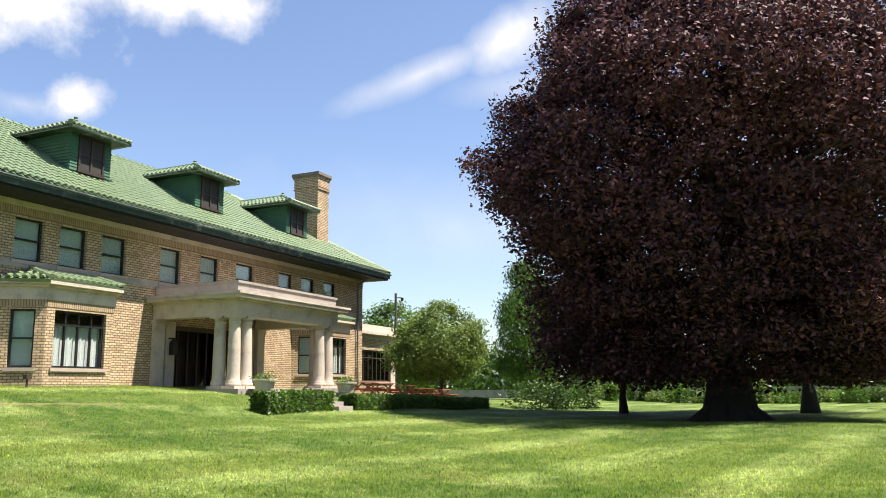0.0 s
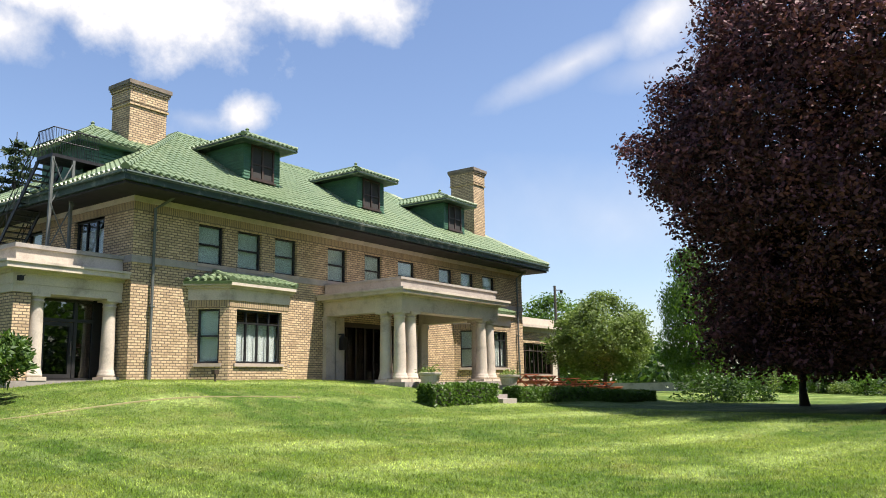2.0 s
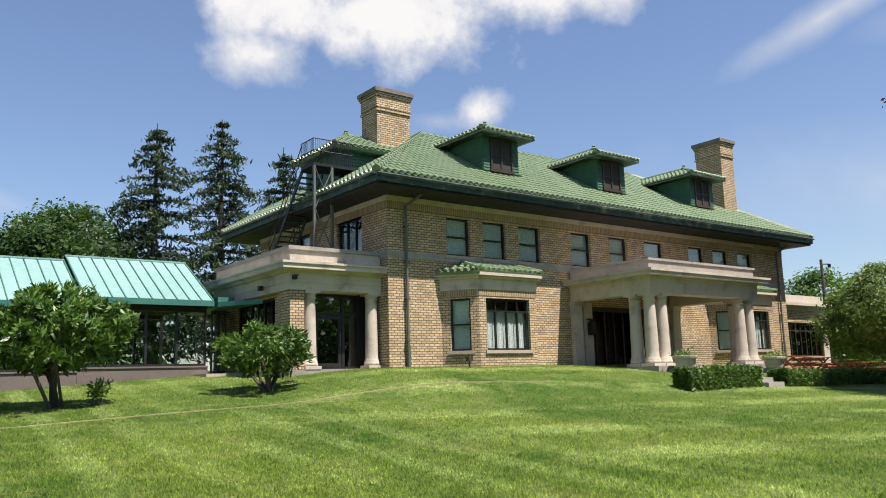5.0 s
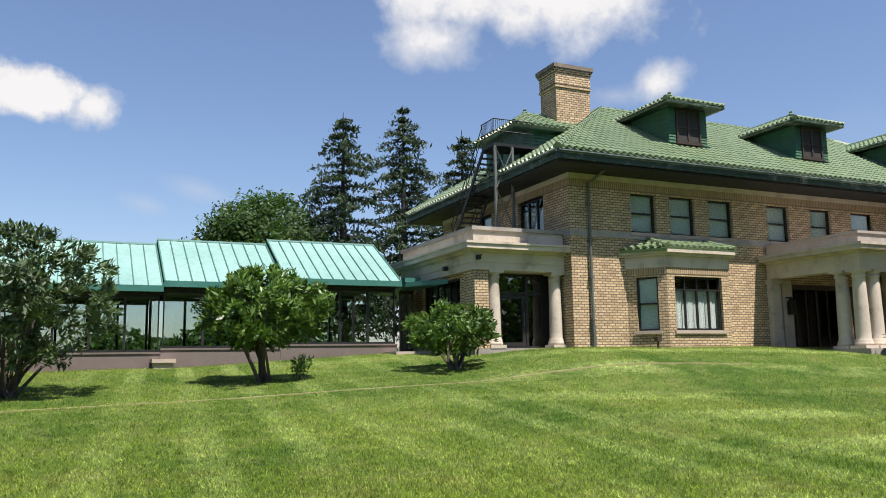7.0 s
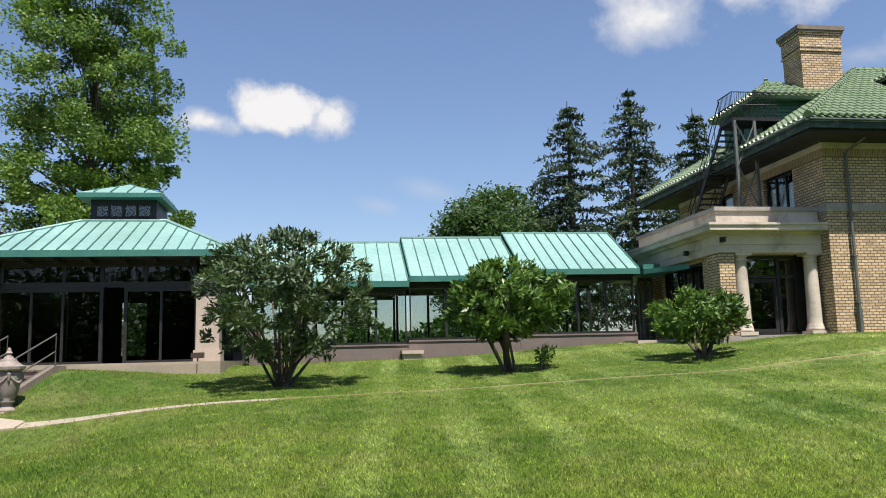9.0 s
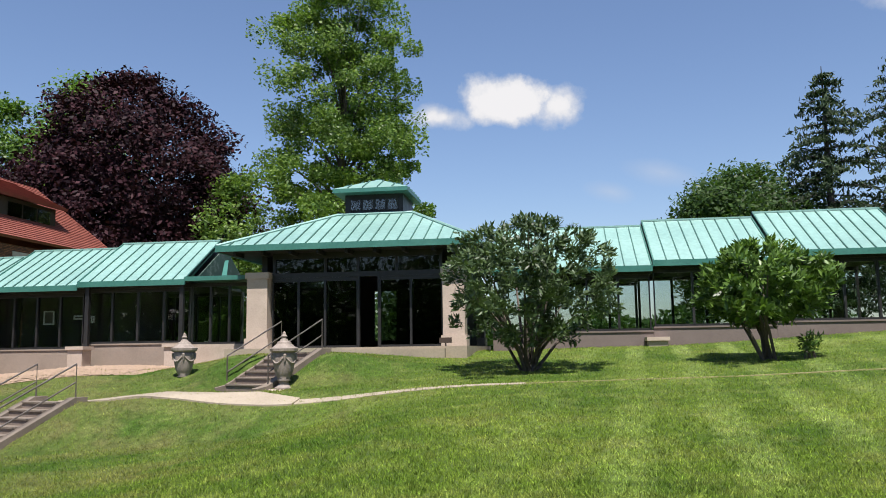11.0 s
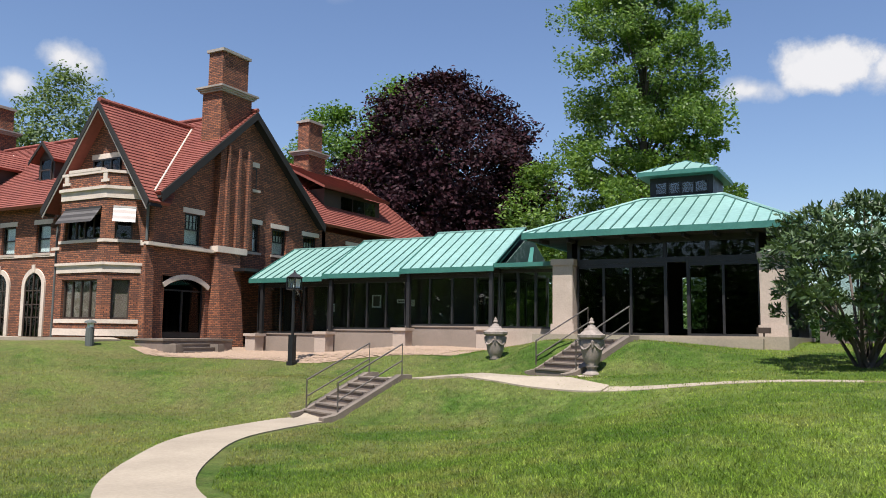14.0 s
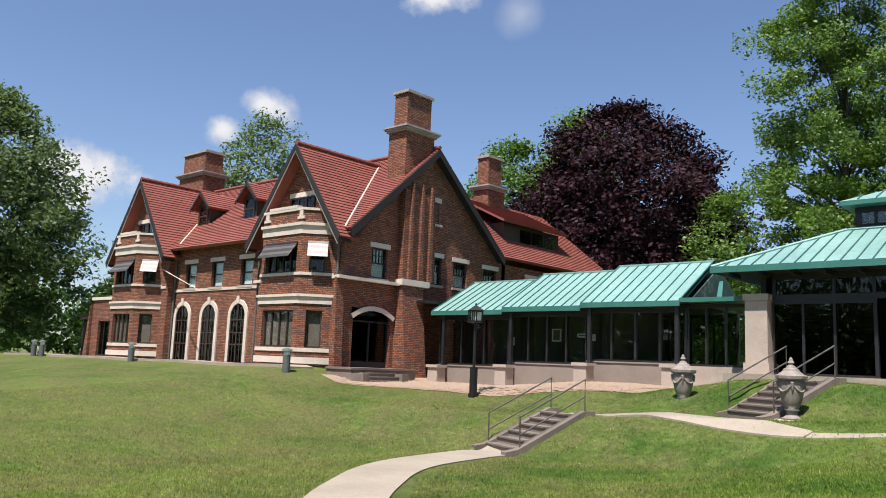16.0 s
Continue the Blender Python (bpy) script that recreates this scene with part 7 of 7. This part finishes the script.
# behind the mansion and the corridors
def spruce(at, tall, wide, seed, label="tall dark drooping spruce"):
    rng = np.random.default_rng(seed)
    z = ground_z(at[0], at[1])
    t = thing("spruce", (at[0], at[1], z), label, "tree", "spruces behind the corridor")
    pts, dirs = [], []
    s = Shape().tube([(at[0], at[1], z - 0.3), (at[0], at[1], z + tall * 0.6), (at[0], at[1], z + tall)], [0.45, 0.22, 0.03], 8)
    h = tall * 0.12
    while h < tall - 0.3:
        r = wide * (1 - math.exp(-(tall - h) / 5.2)) * (1 + 0.18 * math.sin(h * 2.1 + seed)) + 0.1
        for k in range(int(5 + 4 * (1 - h / tall))):
            th, rr = rng.uniform(0, 2 * math.pi), r * rng.uniform(0.65, 1.12)
            a = Vector((math.cos(th), math.sin(th), 0))
            p0 = Vector((at[0], at[1], z + h))
            tip = p0 + a * rr + Vector((0, 0, -rr * 0.22))
            s.tube([p0, p0.lerp(tip, 0.5) + Vector((0, 0, 0.06 * rr)), tip], [0.05, 0.03, 0.01], 4)
            m = int(16 + rr * 16)
            u = rng.uniform(0.12, 1.0, m)
            q = np.array(p0)[None] + u[:, None] * np.array(tip - p0)[None]
            q[:, 2] += 0.12 * rr * np.sin(u * math.pi) - rng.uniform(0, 0.5, m) * (0.3 + rr * 0.12)
            q[:, :2] += rng.normal(size=(m, 2)) * 0.22
            pts.append(q)
        h += rng.uniform(0.42, 0.62) * tall / 17
    pts = np.concatenate(pts)
    link(new("crown", leaf_mesh("crown", rhombs(pts, 0.48, rng, 0.7, 0.9, 0.28), NEEDLE)), t)
    part("trunk", s, DARKBARK, t)


spruce((1.7, 36), 19.9, 4.7, 11)
spruce((6.95, 36), 21.2, 4.7, 12)
spruce((12.45, 36), 19.7, 4.5, 13)
tree("broad_tree", (-4.1, 38), "broad dark-green tree behind the corridor", 9, 0.4, [(2, 3.8), (5, 5.0), (8.5, 5.2), (11, 4.0), (12.7, 1.4)], 620, 60, 0.8, 0.36, DARKLEAF, BARK, 14)
tree("tall_tree", (-33.0, 30), "tall green maple behind the pavilion", 22, 0.5, [(4.5, 3.6), (8, 5.0), (12, 5.0), (17, 4.4), (22, 4.1), (27, 2.6), (29.5, 0.5)], 260, 330, 0.78, 0.27, MAPLELEAF, BARK, 15, nlimb=70, inner=0.25, rough=0.26)
tree("side_tree", (-41.5, 31), "thin bright-green tree beside the maple", 8, 0.25, [(2, 2.5), (6, 3.2), (10, 2.6), (13.5, 0.6)], 200, 90, 0.6, 0.3, MAPLELEAF, BARK, 16, inner=0.3, rough=0.2)
tree("copper_beech", (-51.5, 34), "rounded purple copper beech behind the corridor", 15, 0.6, [(2, 6), (6, 8.6), (11, 9.2), (16, 7.6), (20, 5.0), (22.3, 1.2)], 1500, 60, 0.85, 0.4, DARKBEECH, DARKBARK, 17, nlimb=40, rough=0.12)
tree("garden_tree", (-66, 38), "green tree behind the red brick house", 13, 0.4, [(3, 5), (8, 6.5), (14, 6), (19, 4), (22.5, 0.8)], 620, 55, 0.9, 0.42, GREENLEAF, BARK, 18)
tree("garden_tree", (-60, 41), "bright green tree behind the copper beech", 14, 0.4, [(3, 4), (10, 5.5), (17, 5), (22, 3), (25.5, 0.8)], 480, 55, 0.9, 0.42, BRIGHTLEAF, BARK, 19)
tree("garden_tree", (-87.7, 24), "green tree rising behind the red roof", 17, 0.35, [(5, 4), (12, 6.0), (18, 5.8), (22, 4.0), (25.5, 0.5)], 420, 50, 0.85, 0.42, GREYLEAF, BARK, 20, inner=0.3)
tree("garden_tree", (-93, -1), "large green tree beyond the house", 15, 0.45, [(2, 6), (6, 7.6), (12, 7.8), (17, 6.5), (22.5, 1.2)], 900, 60, 0.9, 0.44, GREYLEAF, BARK, 21, inner=0.3, rough=0.2)
tree("garden_tree", (-90, 16), "green tree at the end of the terrace", 8, 0.3, [(1, 5), (5, 6), (9, 4.5), (12, 1)], 480, 55, 0.8, 0.42, GREYLEAF, BARK, 22)
tree("garden_tree", (-83, 9), "low green tree beside the low porch", 5, 0.2, [(0.5, 3), (3, 4), (6, 3), (8, 1)], 300, 55, 0.7, 0.4, DARKLEAF, BARK, 23)


def lawn_shrub(at, label, tall, wide, low, leaf, mat, seed, count, stems=9):
    rng = np.random.default_rng(seed)
    z = ground_z(*at)
    t = thing("lawn_shrub", (*at, z), label, "shrub", "shrubs on the lawn")
    prof = [(low, wide * 0.4), (low + (tall - low) * 0.12, wide * 0.72), (low + (tall - low) * 0.3, wide * 0.95), (low + (tall - low) * 0.6, wide), (low + (tall - low) * 0.85, wide * 0.72), (tall, wide * 0.25)]
    c = crown_clumps(rng, count, (*at, z), prof, (0, 0), 0.3, 0.17)
    pts = (c[:, None] + np.clip(rng.normal(size=(count, 34, 3)), -1.6, 1.6) * 0.1).reshape(-1, 3)
    keep = pts[:, 2] > z + 0.1
    pts = pts[keep]
    ax = pts - np.repeat(c, 34, 0)[keep] + (pts - np.array([at[0], at[1], z + tall * 0.35])[None]) * 0.05
    ax /= np.linalg.norm(ax, axis=1, keepdims=True)
    link(new("crown", leaf_mesh("crown", rhombs(pts, leaf, rng, 0.8, 0.0, 0.3, ax * 1.1 + np.array([0, 0, 0.1]), outward(pts, (*at, z), low, tall, wide)), mat)), t)
    s = Shape()
    for i in range(stems):
        p = Vector(c[i])
        f = Vector((at[0] + rng.normal() * 0.1, at[1] + rng.normal() * 0.1, z - 0.1))
        m = f.lerp(p, 0.45) + Vector((0, 0, 0.2))
        s.tube([f, m, p], [0.05, 0.035, 0.01], 6)
    tagged(part("stem", s, BARK, t), kind="stuff")


lawn_shrub((-19.0, -3.3), "large loose lawn shrub with long pale-flecked leaves", 4.0, 2.25, 0.8, 0.21, LONGLEAF, 31, 350, 26)
lawn_shrub((-12.75, -2.5), "rounded lawn shrub with glossy leaves on bare stems", 3.05, 1.72, 1.0, 0.27, SHRUBLEAF, 32, 210)
lawn_shrub((-11.75, -2.75), "small leafy sucker sprouting beside the lawn shrub", 0.62, 0.2, 0.12, 0.16, SHRUBLEAF, 34, 7, 3)
lawn_shrub((-6.8, -2.4), "small rounded lawn shrub with glossy leaves", 2.0, 1.3, 0.55, 0.25, SHRUBLEAF, 33, 120)


def hedge(x0, x1, y0, y1, h, seed, label):
    """A clipped hedge of small leaves round a dark twiggy core."""
    rng = np.random.default_rng(seed)
    n = int((x1 - x0) * 1500)
    u = rng.random((n, 3))
    face = rng.integers(0, 5, n)
    u[face == 0, 2] = 1
    u[face == 1, 1] = 0
    u[face == 2, 1] = 1
    u[face == 3, 0] = 0
    u[face == 4, 0] = 1
    x = x0 + (x1 - x0) * u[:, 0]
    y = y0 + (y1 - y0) * u[:, 1]
    bumpy = 0.05 * np.sin(x * 4.1) + 0.05 * np.sin(x * 9.3 + y * 5)
    low = height(x, y)
    z = low + u[:, 2] * (height(x, x * 0 + (y0 + y1) / 2) + h + bumpy - low) + rng.normal(size=n) * 0.03
    pts = np.stack([x + rng.normal(size=n) * 0.04, y + rng.normal(size=n) * 0.05, z], -1)
    zm = ground_z((x0 + x1) / 2, (y0 + y1) / 2)
    t = thing("clipped_hedge", ((x0 + x1) / 2, (y0 + y1) / 2, zm), label, "hedge", "clipped hedges")
    link(new("foliage", leaf_mesh("foliage", rhombs(pts, 0.12, rng, 0.9, 0, 0.55), GREENLEAF)), t)
    s = Shape()
    k = int((x1 - x0) / 0.7) + 1
    for i in range(k):
        a, b = x0 + 0.12 + (x1 - x0 - 0.24) * i / k, x0 + 0.12 + (x1 - x0 - 0.24) * (i + 1) / k
        g = ground_z((a + b) / 2, (y0 + y1) / 2)
        s.box(a, y0 + 0.12, g - 0.3, b, y1 - 0.12, g + h - 0.1)
    part("twig_core", s, DARKBARK, t)


hedge(6.35, 10.65, -8.1, -7.4, 0.66, 41, "clipped green boxwood hedge before the portico")
hedge(12.5, 21.5, -8.1, -7.35, 0.5, 42, "long clipped green boxwood hedge before the terrace")
hedge(21.6, 27.7, -8.2, -7.3, 0.48, 43, "clipped dark boxwood hedge at the end of the terrace")
part_steps = thing("portico_steps", (11.5, -6.5, -0.8), "grey stone steps between the clipped hedges", "steps")
for i in range(4):
    part("step", Shape().box(10.98, -8.2 + 0.45 * i, -1.6, 12.07, -4.9, -0.95 + 0.18 * i), GREYSTONE, part_steps)


def planter(x, y, z, seed):
    t = thing("stone_planter", (x, y, z), "wide pale stone planter bowl with low plants", "planter", "planters at the portico")
    part("pedestal", Shape().box(x - 0.35, y - 0.35, z - 0.9, x + 0.35, y + 0.35, z + 0.05), GREYSTONE, t)
    part("bowl", Shape().lathe(x, y, [(0.34, z + 0.05), (0.36, z + 0.08), (0.42, z + 0.4), (0.5, z + 0.44), (0.51, z + 0.52), (0.45, z + 0.53), (0.42, z + 0.47)], 24), STONE, t)
    rng = np.random.default_rng(seed)
    pts = np.stack([x + rng.normal(size=220) * 0.22, y + rng.normal(size=220) * 0.22, z + 0.5 + np.abs(rng.normal(size=220)) * 0.12], -1)
    tagged(link(new("plant", leaf_mesh("plant", rhombs(pts, 0.13, rng), PALELEAF)), t), kind="stuff")


planter(9.65, -5.5, -0.36, 51)
planter(15.85, -5.6, -0.45, 52)


def picnic_table(x, y, turn):
    z = ground_z(x, y)
    m = pose(x, y, z, 0, 0, turn)
    t = thing("picnic_table", (x, y, z), "red-stained wooden picnic table on the terrace", "picnic table", "picnic tables")
    for i in range(5):
        part("top_board", Shape().box(-0.9, -0.36 + i * 0.146, 0.72, 0.9, -0.23 + i * 0.146, 0.76), REDWOOD, t, m=m)
    for s in (-1, 1):
        for k in range(2):
            part("bench_board", Shape().box(-0.9, s * 0.68 - 0.14 + k * 0.145, 0.42, 0.9, s * 0.68 - 0.01 + k * 0.145, 0.46), REDWOOD, t, m=m)
        for e in (-0.65, 0.65):
            part("leg", Shape().slab([(e - 0.03, s * 0.25, 0.72), (e - 0.03, s * 0.35, 0.72), (e - 0.03, -s * 0.55, -0.05), (e - 0.03, -s * 0.65, -0.05)], (0.045 + 0.02 * s, 0, 0)), REDWOOD, t, m=m)
    for e in (-0.65, 0.65):
        part("crossbar", Shape().box(e - 0.075, -0.8, 0.34, e - 0.035, 0.8, 0.42), REDWOOD, t, m=m)


for x, y, a in ((19.2, -4.6, 5), (21.6, -4.4, -4), (24.0, -4.6, 3), (26.6, -4.4, -6), (29.0, -4.6, 6)):
    picnic_table(x, y, a)

pole = thing("utility_pole", (49, 9, -1), "wooden utility pole with a lamp arm", "pole")
part("pole", Shape().tube([(49, 9, -1.5), (49, 9, 8.6)], [0.16, 0.12], 8), BARK, pole)
part("arm", Shape().tube([(49, 9, 8.2), (50.2, 9, 8.3)], 0.05, 6).lathe(50.3, 9, [(0.12, 8.0), (0.15, 8.3)], 8), IRON, pole)


def border(x, y, w, h, mat, seed, label, name="border_shrub", leaf=0.22):
    rng = np.random.default_rng(seed)
    z = ground_z(x, y)
    t = thing(name, (x, y, z), label, "shrub", "border shrubs")
    c = crown_clumps(rng, 46, (x, y, z), [(0.05, w * 0.8), (h * 0.4, w), (h * 0.8, w * 0.7), (h, w * 0.2)], (0, 0), 0.3)
    pts = (c[:, None] + rng.normal(size=(46, 40, 3)) * 0.2 * max(w, 0.6)).reshape(-1, 3)
    pts[:, 2] = np.maximum(pts[:, 2], z + 0.03)
    link(new("crown", leaf_mesh("crown", rhombs(pts, leaf, rng), mat)), t)
    part("stem", Shape().tube([(x, y, z - 0.1), (x, y, z + h * 0.6)], [0.06, 0.02], 5), BARK, t)


borders = [(33.5, -9.6, 2.0, 1.5, DARKLEAF), (36.5, -10.6, 1.6, 1.2, DARKLEAF)]
rb = np.random.default_rng(77)
for i in range(30):
    x = 66 + rb.uniform(-4, 4)
    borders.append((x, -34 + i * 1.25, rb.uniform(0.7, 1.7), rb.uniform(0.7, 2.2), (GREENLEAF, BRIGHTLEAF, PALELEAF, DARKLEAF)[i % 4]))
for i in range(8):
    borders.append((40 + rb.uniform(-1.5, 1.5) + i * 0.4, -39 + i * 0.8, rb.uniform(0.8, 1.5), rb.uniform(1.2, 2.6), (GREENLEAF, DARKLEAF)[i % 2]))
for i, (x, y, w, h, mt) in enumerate(borders):
    border(x, y, w, h, mt, 100 + i, "low garden shrub in a planted border")

# far woods all round; unseen nearer and taller trees are added behind the open lawn
rng = np.random.default_rng(9)
pts = []
for i in range(520):
    a = rng.uniform(0, 2 * math.pi)
    south = math.sin(a) < -0.25
    r = rng.uniform(58, 95) if south else rng.uniform(95, 170)
    x, y = -18 + r * math.cos(a), -20 + r * math.sin(a)
    if -100 < x < -20 and 0 < y < 60:
        continue
    z = float(height(x, y))
    hh, ww = rng.uniform(5.5, 10.5), rng.uniform(3.5, 6.5)
    # Raised out of view to cut low sky fill and darken glass reflections.
    if south:
        hh, ww = hh * 1.75, ww * 1.25
    if abs(math.degrees(a) - 22) < 26:
        hh *= 0.75
    if 60 < math.degrees(a) < 97:
        hh *= 0.45
    # Raised so that grazing window reflections meet trees instead of bright sky.
    if math.degrees(a) > 345 and not south:
        hh *= 2.2
    k = 520
    q = rng.normal(size=(k, 3))
    q /= np.linalg.norm(q, axis=1, keepdims=True)
    pts.append(np.array([x, y, z + hh * 0.5]) + q * np.array([ww, ww, hh * 0.52]) * rng.uniform(0.7, 1.05, (k, 1)))
pts = np.concatenate(pts)
link(tagged(new("far_woods", leaf_mesh("far_woods", rhombs(pts, 0.9, rng, 0.8, 0.1, 0.7), DARKLEAF)), "far line of mixed green trees, with unseen taller ones added to block low sky", "woods", kind="stuff"), None)
fen = Shape()
for i in range(40):
    y = -36 + i * 1.3
    fen.box(73.0, y, -3.0, 73.1, y + 1.28, -0.4)
tagged(link(new("garden_fence", mesh_of("garden_fence", fen, GREYSTONE)), None), "grey board garden fence behind the border", "fence", kind="structure")

# grass blades round the camera's stand
rng = np.random.default_rng(21)
n = 640000
th = rng.uniform(radians(-5), radians(165), n)
r = 5.8 + 30 * rng.random(n) ** 2.1
x, y = -17.8 + r * np.cos(th), -25.2 + r * np.sin(th)
on_path = np.zeros(n, bool)
for (ax, ay), (bx, by) in zip(GARDEN_PATH, GARDEN_PATH[1:]):
    d = np.array([bx - ax, by - ay])
    u = np.clip(((x - ax) * d[0] + (y - ay) * d[1]) / (d @ d), 0, 1)
    on_path |= np.hypot(x - ax - u * d[0], y - ay - u * d[1]) < 0.85
x, y = x[~on_path], y[~on_path]
n = len(x)
z = height(x, y)
a, tilt = rng.uniform(0, 2 * math.pi, n), rng.normal(size=(n, 2)) * 0.03
h = rng.uniform(0.025, 0.065, n)
w = 0.006 + 0.006 * rng.random(n)
co = np.stack([np.stack([x - w * np.cos(a), y - w * np.sin(a), z - 0.005], -1), np.stack([x + w * np.cos(a), y + w * np.sin(a), z - 0.005], -1), np.stack([x + tilt[:, 0], y + tilt[:, 1], z + h], -1)], 1)
link(tagged(new("grass", mesh_from("grass", co.reshape(-1, 3), np.arange(3 * n, dtype=np.int32).reshape(-1, 3), BLADE)), "short mown grass blades", "grass", kind="stuff"), None)
